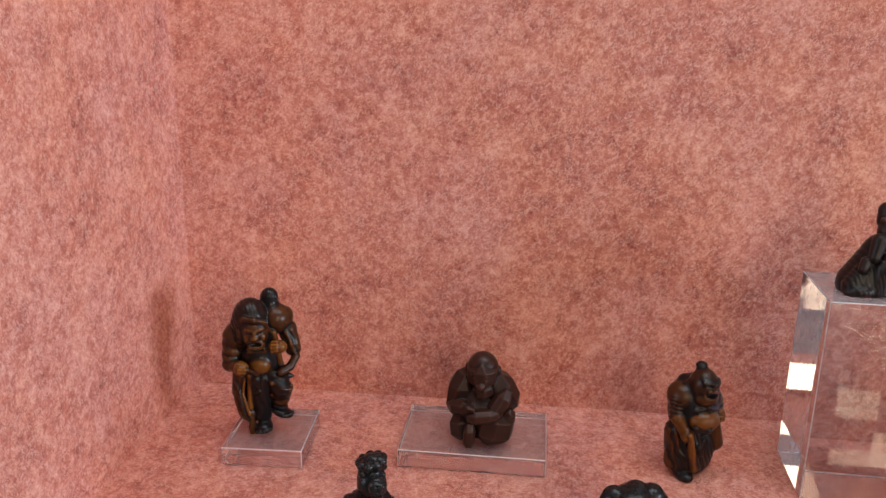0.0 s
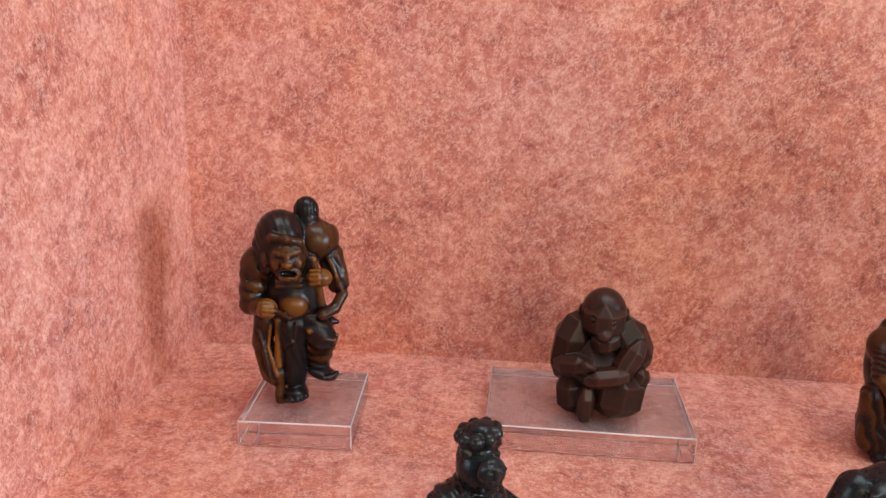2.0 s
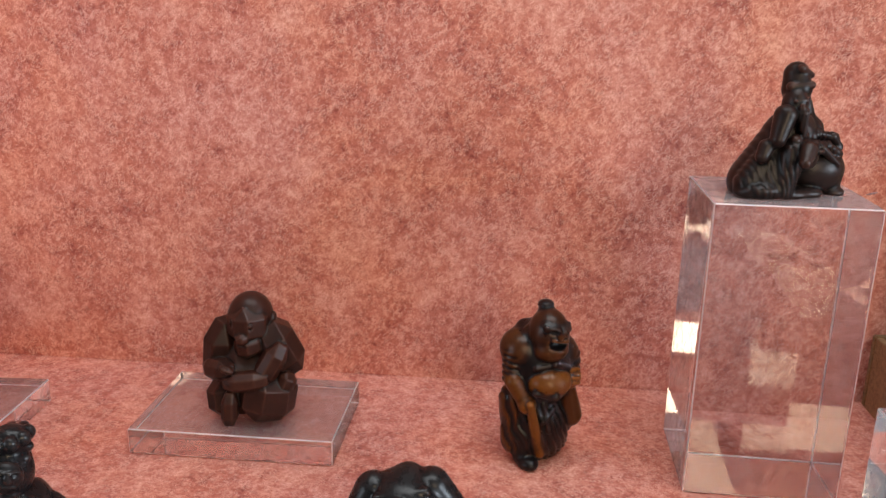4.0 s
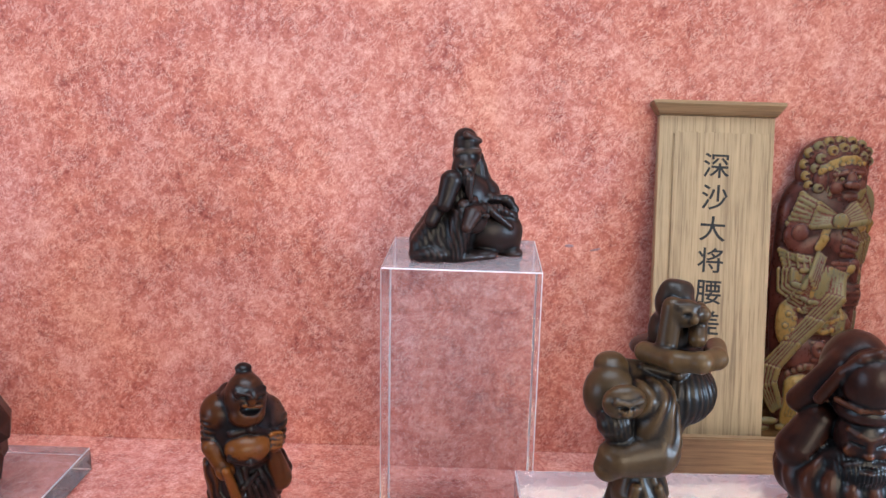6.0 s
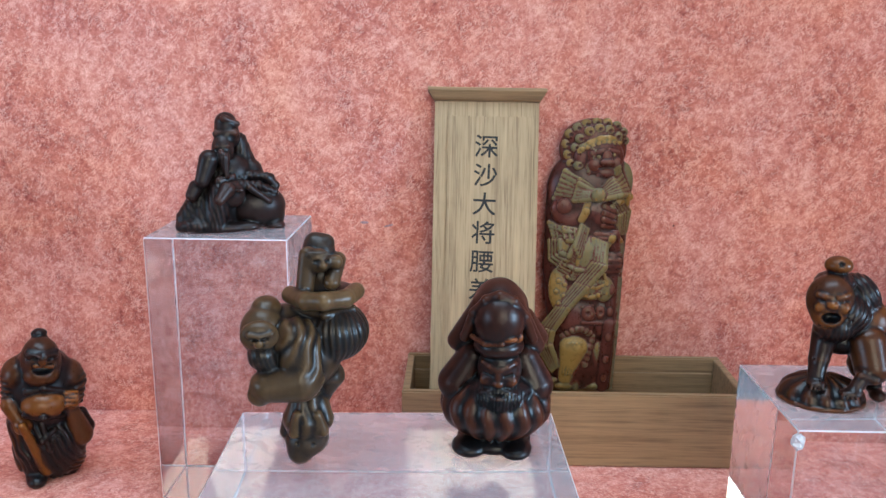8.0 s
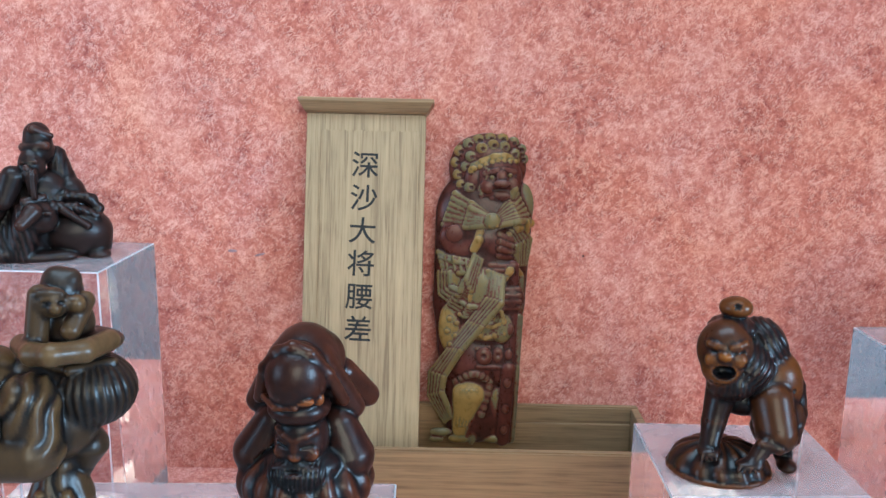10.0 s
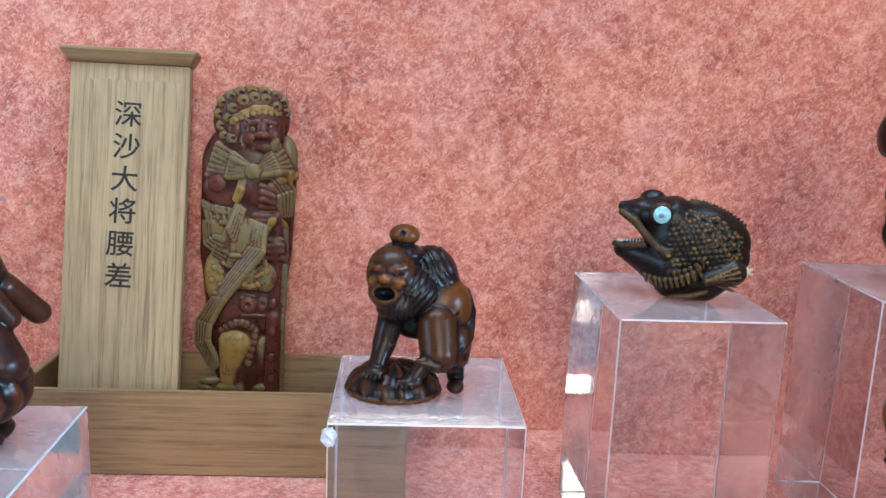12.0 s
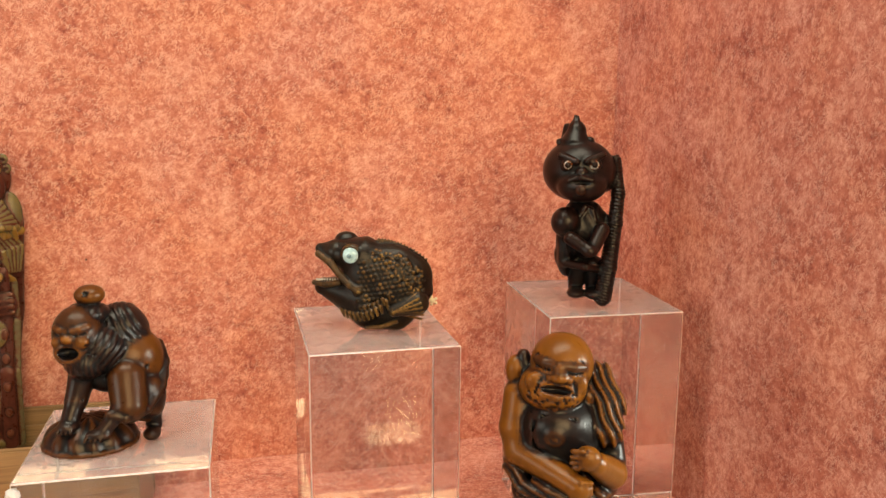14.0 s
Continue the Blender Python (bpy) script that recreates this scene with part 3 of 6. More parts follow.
    s.limb((12.3, -3.4, 62.8), (15.0, -3.9, 56.1), 0.7, 0.6, 0.55, k=1.2)
    s.limb((15.0, -4.4, 56.3), (18.4, -1.2, 46.7), 0.6, 0.6, 0.55, k=1.2)
    s.limb((3.2, -4.0, 63.1), (4.0, -5.0, 43.0), 4.2, 3.8, 0.15)
    s.ball((8.4, -13.0, 58.6), (5.2, 4.0, 4.0), 0.7)
    s.limb((5.4, -13.9, 61.6), (8.3, -14.7, 62.1), 1.0, 1.0, 0.75, k=0.3)
    s.limb((5.4, -15.4, 60.5), (8.3, -16.1, 60.8), 1.0, 1.0, 0.75, k=0.3)
    s.limb((5.3, -16.0, 59.0), (8.3, -16.7, 59.4), 1.0, 1.0, 0.75, k=0.3)
    s.limb((5.3, -15.8, 57.2), (8.3, -16.7, 57.7), 1.0, 1.0, 0.75, k=0.3)
    s.limb((5.7, -6.7, 64.5), (9.5, -5.8, 40.2), 1.7, 1.8, 0.6, k=0.4)
    s.limb((17.4, -3.0, 47.9), (14.1, -6.0, 42.7), 2.4, 2.4, 0.4)
    s.limb((14.1, -6.0, 42.7), (9.4, -10.0, 41.5), 2.4, 2.4, 0.4)
    s.limb((-8.8, -15.9, 45.8), (-4.1, -9.6, 40.0), 1.0, 1.0, 0.35, k=0.4)
    s.limb((-4.1, -11.1, 40.6), (3.1, -8.6, 42.6), 1.0, 1.0, 0.35, k=0.4)
    s.flat_base()
    return s


def faceted_monkey():
    s = Sculpt((-26, -34, -3), (28, 22, 60), 0.5)
    # planes facing right and front toned lighter, side light painted into the wood
    s.block((0.0, 3.0, 17.0), (17.5, 15.0, 17.5), 0.28, 0, 20)
    s.block((-12.5, 1.0, 28.0), (8.5, 11.0, 16.0), 0.2, 10, -35)
    s.block((13.0, 2.0, 31.0), (9.5, 11.0, 13.5), 0.26, -28, 30)
    s.block((8.5, -5.0, 11.5), (13.0, 13.0, 11.5), 0.3, 12, 40)
    s.block((-10.0, -5.0, 9.0), (8.0, 10.0, 9.0), 0.2, -10, -35)
    s.ball((0.5, 0.0, 46.0), (10.4, 10.2, 10.6), 0.22, k=0.8)
    s.block((0.8, -3.6, 43.5), (9.2, 9.2, 8.6), 0.3, 0, 45)
    s.block((0.9, -12.4, 39.2), (3.0, 3.0, 2.4), 0.36, 0, 45)
    s.block((2.2, -7.6, 35.0), (6.4, 6.0, 5.0), 0.3, -8, 40)
    s.ball((-9.8, 1.0, 45.6), (1.5, 2.3, 2.8), 0.2, k=0.3)
    s.ball((11.0, 1.5, 45.0), (1.4, 2.3, 2.8), 0.2, k=0.3)
    s.block((13.2, -10.0, 28.0), (5.2, 5.4, 10.5), 0.36, 34, 30)
    s.block((3.4, -16.6, 21.6), (10.4, 4.4, 4.2), 0.38, -6, 10)
    s.block((-12.0, -11.0, 24.0), (9.6, 5.0, 4.6), 0.24, -10, -30)
    s.block((-4.8, -18.6, 27.0), (3.4, 2.2, 1.6), 0.32, 16, 0)
    s.block((18.5, -6.0, 18.5), (4.4, 5.4, 4.8), 0.34, 28, 35)
    s.block((-5.2, -16.0, 7.6), (3.8, 4.2, 8.4), 0.32, 3, 12)
    for x, z in ((4.8, 45.0), (-4.6, 45.6)):
        y = s.front(x, z)
        s.cut_ball((x, y, z), (1.7, 0.9, 1.7), 0.0, k=0.2)
        s.ball((x, y + 0.3, z), (1.1, 1.0, 1.1), 0.0, k=0.1)
    for i in range(3):
        s.nick(-7.4 + i * 0.5, 28.6 - i, -3.6 + i * 0.4, 28.2 - i * 0.9, 0.3, 0.05)
        s.nick(-6.0, 23.8 - i * 1.1, -3.0, 23.6 - i * 1.1, 0.3, 0.05)
    s.nick(-1.0, 36.6, 3.4, 36.2, 0.35, 0.05)
    s.flat_base()
    return s


def scowling_man_with_staff():
    s = Sculpt((-21, -22, -3), (21, 16, 72), 0.45)
    s.ball((-0.9, -0.0, 41.1), (14.2, 12.9, 19.8), 0.15)
    s.ball((-9.4, -0.0, 49.1), (7.7, 8.6, 8.2), 0.5)
    s.ball((8.6, 0.0, 45.6), (7.1, 8.6, 7.7), 0.45)
    s.limb((-11.3, 2.0, 51.0), (-5.0, 4.0, 55.2), 3.4, 4.3, 0.1)
    s.ball((-1.2, -10.7, 38.1), (9.0, 7.3, 6.5), 0.75, k=0.6)
    s.limb((-7.2, -11.1, 44.6), (-0.5, -12.2, 45.8), 1.5, 1.5, 0.15, k=0.4)
    s.limb((-0.5, -13.3, 46.2), (6.7, -10.6, 42.4), 1.5, 1.5, 0.15, k=0.4)
    s.limb((-8.6, -13.9, 35.8), (-1.8, -16.3, 34.1), 1.5, 1.5, 0.1, k=0.4)
    s.limb((-1.8, -17.4, 34.6), (5.5, -9.6, 31.8), 1.5, 1.5, 0.1, k=0.4)
    s.ball((-0.7, -7.0, 56.8), (8.0, 8.6, 10.3), 0.4)
    s.ball((-0.9, -10.0, 51.7), (6.9, 6.0, 5.2), 0.5)
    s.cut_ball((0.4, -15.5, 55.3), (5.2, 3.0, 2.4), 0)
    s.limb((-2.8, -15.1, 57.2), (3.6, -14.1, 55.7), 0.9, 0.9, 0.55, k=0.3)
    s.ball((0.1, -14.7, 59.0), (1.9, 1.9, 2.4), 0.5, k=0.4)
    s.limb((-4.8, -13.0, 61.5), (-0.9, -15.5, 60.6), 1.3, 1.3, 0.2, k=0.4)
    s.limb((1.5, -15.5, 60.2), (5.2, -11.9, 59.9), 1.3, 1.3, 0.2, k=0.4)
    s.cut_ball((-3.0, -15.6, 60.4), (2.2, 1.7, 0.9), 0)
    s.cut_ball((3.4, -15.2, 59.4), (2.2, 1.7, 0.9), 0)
    s.limb((-0.2, -5.0, 62.4), (-0.5, -3.0, 66.5), 4.7, 2.8, 0.1, wave=(0, 0, 1, 2, 0.1))
    s.ball((-0.3, -3.0, 67.7), (3.2, 3.0, 1.7), 0.08)
    s.limb((-5.0, -11.6, 62.6), (-0.7, -14.2, 61.4), 1.2, 1.2, 0.05, k=0.6)
    s.limb((1.2, -14.2, 61.2), (5.6, -10.6, 61.2), 1.2, 1.2, 0.05, k=0.6)
    s.ball((-7.1, -3.0, 56.0), (2.2, 2.6, 3.9), 0.4)
    s.ball((6.4, -3.0, 53.8), (1.9, 2.6, 3.9), 0.4)
    s.limb((-12.5, -2.0, 47.3), (-13.9, -3.0, 38.7), 4.7, 3.7, 0.4, wave=(0, 0, 1, 2.4, 0.3))
    s.limb((-14.3, -6.0, 38.1), (-10.4, -9.0, 29.7), 3.7, 3.0, 0.65)
    s.ball((-10.1, -10.0, 29.1), (3.7, 3.2, 3.7), 0.7)
    s.limb((-10.2, -12.7, 30.3), (-2.9, -8.5, 6.6), 1.7, 2.6, 0.75, k=0.4)
    s.limb((12.0, -2.0, 44.2), (10.7, -6.0, 37.3), 4.5, 3.9, 0.4, wave=(0, 0, 1, 2.4, 0.3))
    s.ball((9.1, -9.0, 37.8), (3.9, 3.4, 4.7), 0.7)
    s.limb((7.6, -11.5, 41.9), (11.7, -10.0, 40.9), 1.1, 1.1, 0.75, k=0.25)
    s.limb((7.5, -11.4, 40.1), (11.5, -11.2, 39.6), 1.1, 1.1, 0.75, k=0.25)
    s.limb((7.3, -12.8, 38.9), (11.4, -11.6, 38.1), 1.1, 1.1, 0.75, k=0.25)
    s.limb((7.1, -13.3, 37.4), (11.2, -11.5, 36.3), 1.1, 1.1, 0.75, k=0.25)
    s.limb((8.9, -8.0, 34.5), (12.0, -5.0, 19.4), 2.6, 5.2, 0.55)
    s.limb((12.9, -2.0, 28.2), (15.0, -2.0, 21.5), 2.6, 3.0, 0.15)
    s.limb((15.0, -2.0, 21.5), (10.8, -3.0, 14.6), 3.0, 3.4, 0.15)
    s.ball((-0.3, -0.0, 15.6), (14.2, 11.8, 16.8), 0.06, wave=(1, 0, 0.4, 3, 0.4))
    s.ball((5.6, -0.0, 7.6), (7.7, 7.7, 6.9), 0.5, wave=(0.3, 0, 1, 2.6, 0.35))
    s.limb((-10.3, -0.0, 27.8), (-8.7, -0.0, 9.1), 6.5, 6.5, 0.45, wave=(1, 0, 0.2, 2.5, 0.3))
    s.limb((-6.2, -8.7, 28.8), (-3.6, -10.5, 21.1), 1.5, 1.4, 0.12, k=0.4)
    s.limb((-3.6, -11.6, 21.6), (1.9, -9.1, 25.3), 1.4, 1.3, 0.12, k=0.4)
    s.limb((-2.9, -9.6, 28.5), (-0.7, -11.5, 16.9), 1.5, 1.3, 0.1, k=0.4)
    s.limb((-6.1, -3.0, 14.1), (-7.5, -4.0, 3.6), 5.6, 4.3, 0.05)
    s.ball((-7.3, -7.0, 2.3), (4.3, 6.0, 3.2), 0.03)
    s.limb((6.7, -0.0, 5.7), (4.3, -0.0, -1.2), 5.2, 3.9, 0.05)
    s.flat_base()
    return s


def elder_with_deer():
    s = Sculpt((-24, -23, -3), (26, 15, 50), 0.42)
    s.limb((-1.3, 0.0, 20.2), (-8.0, -0.0, 4.4), 8.4, 12.0, 0.12, wave=(1, 0, 0.3, 2.6, 0.12))
    s.ball((-16.9, -6.0, 2.1), (4.4, 4.7, 2.7), 0.1)
    s.ball((-12.2, -8.0, 3.0), (7.3, 5.5, 3.3), 0.12, wave=(1, 0, 0.3, 2, 0.12))
    s.ball((0.8, -0.0, 21.9), (9.4, 7.6, 9.1), 0.14)
    s.limb((9.2, 2.0, 23.1), (10.5, 2.0, 14.2), 5.1, 7.3, 0.12)
    s.ball((-1.2, -4.0, 32.8), (4.4, 4.7, 6.2), 0.2)
    s.limb((0.6, -1.0, 38.0), (0.3, 0.0, 43.0), 5.3, 4.4, 0.12)
    s.limb((-3.4, -3.9, 39.0), (3.6, -4.7, 39.5), 1.6, 1.6, 0.4, k=0.5)
    s.limb((-0.1, -3.6, 45.0), (5.1, -1.8, 42.7), 1.6, 1.1, 0.3, k=0.4)
    s.limb((-0.8, -9.0, 30.0), (0.1, -10.0, 22.5), 2.5, 0.9, 0.15, wave=(1, 0, 0, 1.1, 0.2))
    s.limb((4.9, 4.0, 35.3), (8.3, 3.0, 21.2), 3.6, 5.1, 0.1, wave=(1, 0, 0, 1.6, 0.12))
    s.limb((-3.4, -7.8, 34.2), (1.0, -7.8, 34.4), 0.7, 0.7, 0.3, k=0.3)
    s.ball((-1.7, -9.8, 32.2), (1.1, 1.1, 1.6), 0.3, k=0.3)
    s.limb((-6.6, -8.0, 29.2), (-9.5, -10.0, 21.1), 4.0, 2.9, 0.1)
    s.limb((-12.2, -8.0, 18.3), (-13.9, -9.0, 15.1), 2.9, 2.5, 0.15)
    s.limb((-11.7, -5.0, 12.6), (-16.3, -5.0, 4.9), 4.0, 4.7, 0.1, wave=(1, 0, 0.4, 2, 0.12))
    s.limb((-2.3, -9.0, 16.4), (-5.5, -9.0, 3.0), 4.7, 4.4, 0.2, wave=(1, 0, 0.2, 1.8, 0.12))
    s.ball((-2.2, -8.0, 1.4), (9.1, 4.4, 2.5), 0.15)
    s.ball((11.1, -0.0, 8.8), (12.0, 9.4, 9.1), 0.2)
    s.ball((17.1, 0.0, 4.9), (5.5, 6.2, 6.5), 0.18)
    s.ball((6.6, -7.0, 1.3), (5.5, 3.6, 2.4), 0.15)
    s.ball((18.5, -4.0, 0.9), (4.0, 3.6, 2.2), 0.15)
    s.ball((1.8, -9.0, 15.4), (5.1, 5.1, 5.5), 0.22)
    s.limb((0.2, -14.0, 18.0), (-2.9, -18.0, 14.2), 3.1, 2.0, 0.25)
    s.ball((5.1, -14.0, 17.4), (1.5, 1.1, 0.9), 0.1)
    s.limb((2.9, -6.0, 20.1), (8.9, -4.0, 22.2), 1.8, 1.6, 0.08, wave=(1, 0, 0, 2, 0.12))
    s.limb((8.9, -4.0, 22.2), (17.6, -2.0, 20.8), 1.6, 1.5, 0.08, wave=(1, 0, 0, 2, 0.12))
    s.limb((5.3, -8.0, 18.6), (12.1, -6.0, 18.1), 2.2, 1.8, 0.1, wave=(1, 0, 0.3, 2, 0.12))
    s.limb((12.1, -6.0, 18.1), (18.6, -4.0, 14.9), 1.8, 1.5, 0.1, wave=(1, 0, 0.3, 2, 0.12))
    s.limb((15.8, -3.0, 21.0), (19.2, -2.0, 17.2), 1.8, 1.6, 0.08)
    s.limb((19.2, -2.0, 17.2), (17.2, -3.0, 13.0), 1.6, 1.5, 0.08)
    s.limb((8.6, -8.8, 17.8), (16.1, -7.8, 11.8), 1.5, 1.1, 0.12, k=0.4)
    s.limb((-2.9, -10.0, 20.9), (2.1, -7.3, 22.0), 1.8, 1.5, 0.25, k=0.4)
    s.flat_base()
    return s


def stooping_man_with_basket():
    s = Sculpt((-21, -24, -2), (23, 15, 78), 0.42)
    s.limb((0.9, 0.0, 10.2), (-2.2, -2.0, 5.4), 5.7, 4.1, 0.3)
    s.ball((-0.3, 0.0, 8.3), (6.7, 6.2, 5.2), 0.3)
    s.cut_ball((-0.3, -5.4, 10.9), (0.5, 0.8, 0.5), 0.02)
    s.cut_ball((2.0, -5.8, 9.0), (0.5, 0.8, 0.5), 0.02)
    s.cut_ball((-2.8, -5.7, 9.3), (0.5, 0.8, 0.5), 0.02)
    s.limb((0.9, 0.0, 24.1), (0.5, -0.0, 16.2), 4.9, 7.7, 0.4, wave=(1, 0, 0, 4.6, 0.3))
    s.limb((-2.5, -5.7, 19.0), (-3.6, -5.7, 13.2), 1.5, 1.8, 0.55, k=0.5)
    s.limb((3.4, -5.8, 18.8), (5.1, -5.2, 13.2), 1.5, 1.8, 0.5, k=0.5)
    s.limb((6.8, 2.0, 28.2), (5.5, 2.0, 23.0), 5.2, 2.8, 0.3)
    s.limb((-5.6, 2.0, 15.6), (-6.4, 2.0, 10.3), 1.8, 2.3, 0.25)
    s.ball((-0.3, 0.0, 36.4), (11.4, 9.7, 10.6), 0.4)
    s.limb((-5.4, 0.0, 44.8), (5.2, 2.0, 42.5), 7.7, 8.0, 0.4)
    s.ball((-11.8, -6.0, 46.2), (6.5, 6.2, 7.7), 0.5)
    s.ball((-10.7, -3.0, 52.4), (4.4, 4.6, 3.6), 0.55, k=0.7)
    s.ball((-11.6, -17.0, 48.6), (5.4, 3.1, 4.4), 0.5)
    s.limb((-14.2, -19.5, 49.6), (-11.5, -19.9, 49.1), 0.9, 0.9, 0.35, k=0.4)
    s.limb((-10.4, -19.8, 49.2), (-8.1, -19.0, 49.8), 0.9, 0.9, 0.35, k=0.4)
    s.ball((-11.6, -19.7, 47.5), (1.5, 1.3, 1.8), 0.5, k=0.4)
    s.cut_ball((-12.8, -20.2, 48.4), (1.4, 1.0, 0.5), 0.05)
    s.cut_ball((-9.8, -20.1, 48.5), (1.4, 1.0, 0.5), 0.05)
    s.cut_ball((-11.2, -18.4, 44.7), (2.1, 1.0, 0.6), 0.05)
    s.limb((-11.6, -11.0, 40.5), (-8.4, -10.0, 35.0), 4.4, 3.1, 0.15, wave=(1, 0, 0.3, 1.4, 0.12))
    s.limb((-1.9, -9.0, 44.2), (0.1, -11.0, 33.8), 6.7, 5.8, 0.5, wave=(1, 0.2, -0.4, 4, 0.35))
    s.limb((-1.1, -12.0, 32.5), (-10.1, -13.0, 31.5), 6.2, 4.6, 0.5)
    s.limb((-11.3, -12.0, 31.7), (-12.7, -12.0, 29.0), 4.4, 3.6, 0.6)
    s.ball((8.8, 2.0, 43.0), (10.8, 10.3, 9.3), 0.12, wave=(31, 0.17))
    s.limb((-3.3, -6.0, 57.1), (1.7, -14.0, 57.4), 2.6, 2.6, 0.6, k=0.8)
    s.limb((1.7, -14.0, 57.4), (6.6, -17.0, 58.1), 2.6, 2.6, 0.6, k=0.8)
    s.limb((6.6, -17.0, 58.1), (12.4, -13.0, 57.5), 2.6, 2.6, 0.6, k=0.8)
    s.limb((12.4, -13.0, 57.5), (15.7, -5.0, 57.4), 2.6, 2.6, 0.6, k=0.8)
    s.ball((6.6, 2.0, 55.0), (10.6, 9.3, 3.1), 0.15)
    s.limb((-1.7, -2.2, 51.4), (6.4, -4.3, 49.8), 1.3, 1.3, 0.3, k=0.5)
    s.limb((6.3, -5.2, 50.1), (14.8, -0.1, 50.4), 1.3, 1.3, 0.3, k=0.5)
    s.ball((5.5, 0.0, 60.5), (5.9, 5.4, 6.5), 0.3)
    s.ball((5.0, -2.0, 68.5), (4.9, 4.9, 5.7), 0.25)
    s.ball((5.2, -9.0, 67.9), (3.6, 2.8, 3.6), 0.4)
    s.limb((2.1, -8.0, 69.3), (1.0, -9.0, 59.6), 2.6, 2.6, 0.45)
    s.limb((10.7, -4.0, 66.9), (8.7, -9.0, 61.2), 2.3, 2.3, 0.5)
    s.ball((9.9, -8.0, 67.3), (2.1, 2.1, 2.1), 0.5)
    s.limb((2.6, -10.2, 70.2), (7.6, -10.2, 70.0), 0.8, 0.8, 0.15, k=0.4)
    s.ball((6.4, -11.2, 67.1), (1.3, 1.3, 1.5), 0.45, k=0.4)
    s.cut_ball((4.4, -11.8, 68.2), (1.2, 0.9, 0.5), 0.03)
    s.cut_ball((7.8, -11.0, 68.2), (1.0, 0.9, 0.5), 0.03)
    s.limb((3.9, -2.0, 71.9), (7.4, -2.0, 71.8), 2.8, 2.3, 0.2)
    s.flat_base()
    return s


def hooded_bearded_sage():
    s = Sculpt((-21, -31, -3), (23, 24, 67), 0.42)
    # hood, open in front, its cloth hanging down behind
    s.ball((1.0, -1.0, 49.0), (9.6, 12.0, 12.4), 0.4)
    s.limb((-3.4, -5.0, 53.0), (-12.6, 1.0, 38.5), 4.6, 3.8, 0.4)
    s.limb((5.2, -5.0, 53.0), (13.0, 2.0, 37.5), 4.6, 3.4, 0.42)
    s.limb((2.0, 4.0, 50.0), (3.0, 16.0, 37.5), 8.6, 5.4, 0.42)
    s.limb((9.0, 8.0, 45.0), (14.0, 16.0, 35.5), 4.0, 3.6, 0.46)
    s.cut_ball((-8.4, -11.0, 40.0), (3.2, 6.0, 7.6), 0.0, k=1.0)
    s.cut_ball((10.6, -11.0, 40.0), (2.8, 6.0, 7.6), 0.0, k=1.0)
    # smooth swollen brow of the hood with a knotted cord
    s.ball((1.8, -12.0, 50.6), (8.0, 7.8, 9.4), 0.36, k=0.5)
    s.chain(((-9.8, -7.0, 42.5), (-6.4, -12.0, 52.5), (-2.4, -14.0, 57.6), (1.8, -14.6, 59.4), (6.0, -14.0, 57.6), (9.6, -11.0, 51.5), (12.4, -6.0, 42.5)), 1.7, 0.42, k=0.8)
    s.ball((1.6, -9.5, 41.4), (8.2, 8.0, 4.4), 0.3, k=0.5)
    s.chain(((-7.0, -12.0, 44.6), (-2.4, -17.0, 43.8), (3.0, -18.0, 44.4)), 0.9, 0.5, k=0.5)
    s.dab(5.0, 46.0, (2.9, 1.4, 1.2), 0.8, k=0.3)
    s.dab(8.0, 45.6, (1.5, 1.4, 1.8), 0.7, k=0.3)
    # shoulders and sleeves
    s.limb((-7.4, -2.0, 34.0), (-12.2, -3.0, 25.0), 5.4, 6.8, 0.34)
    s.limb((9.6, -1.0, 34.0), (13.0, -2.0, 25.0), 5.0, 6.8, 0.36)
    for i in range(4):
        s.nick(-13.6 + 1.4 * i, 22.0 + 1.6 * i, -7.2 + 0.8 * i, 27.0 + 1.4 * i, 0.5, 0.08)
        s.nick(15.0 - 1.4 * i, 22.0 + 1.6 * i, 10.4 - 0.8 * i, 27.0 + 1.4 * i, 0.5, 0.08)
    s.ball((0.6, -1.5, 17.4), (18.5, 17.0, 11.6), 0.52, wave=(17, 0.45))
    s.ball((2.0, -8.0, 25.2), (10.6, 8.4, 5.4), 0.12, k=1.2)
    # face
    s.ball((2.0, -9.4, 33.0), (7.2, 7.2, 9.0), 0.3, k=0.6)
    s.ball((2.0, -10.6, 24.0), (8.6, 7.8, 6.2), 0.03, k=0.8, wave=(1, 0, 0, 1.15, 0.26))
    s.ridge(-3.0, 36.6, 1.2, 34.8, 0.9, 0.5)
    s.ridge(2.8, 34.8, 6.8, 36.4, 0.9, 0.5)
    s.nick(-2.8, 33.4, 0.2, 32.8, 0.6, 0.02)
    s.nick(3.8, 32.8, 6.4, 33.2, 0.6, 0.02)
    s.dab(-1.9, 30.6, (2.2, 1.4, 1.9), 0.6)
    s.dab(5.9, 30.6, (2.1, 1.4, 1.9), 0.58)
    s.dab(2.0, 32.4, (1.0, 1.4, 2.4), 0.5)
    s.dab(2.0, 30.0, (1.7, 1.6, 1.2), 0.6, out=0.2)
    s.cut_ball((2.0, s.front(2.0, 26.4) + 0.2, 26.4), (2.4, 1.2, 0.55), 0.0)
    s.ridge(0.4, 25.4, 3.6, 25.4, 0.6, 0.35)
    s.ridge(1.4, 27.8, -3.6, 26.6, 0.8, 0.15)
    s.ridge(2.6, 27.8, 7.4, 26.6, 0.8, 0.15)
    # feet and hem
    s.ball((0.1, 0.0, 3.9), (12.6, 11.4, 4.2), 0.03)
    s.ball((-7.6, -6.6, 3.4), (6.2, 7.2, 3.2), 0.03, k=0.5)
    s.ball((7.8, -6.6, 3.4), (5.6, 7.2, 3.0), 0.03, k=0.5)
    s.flat_base()
    return s


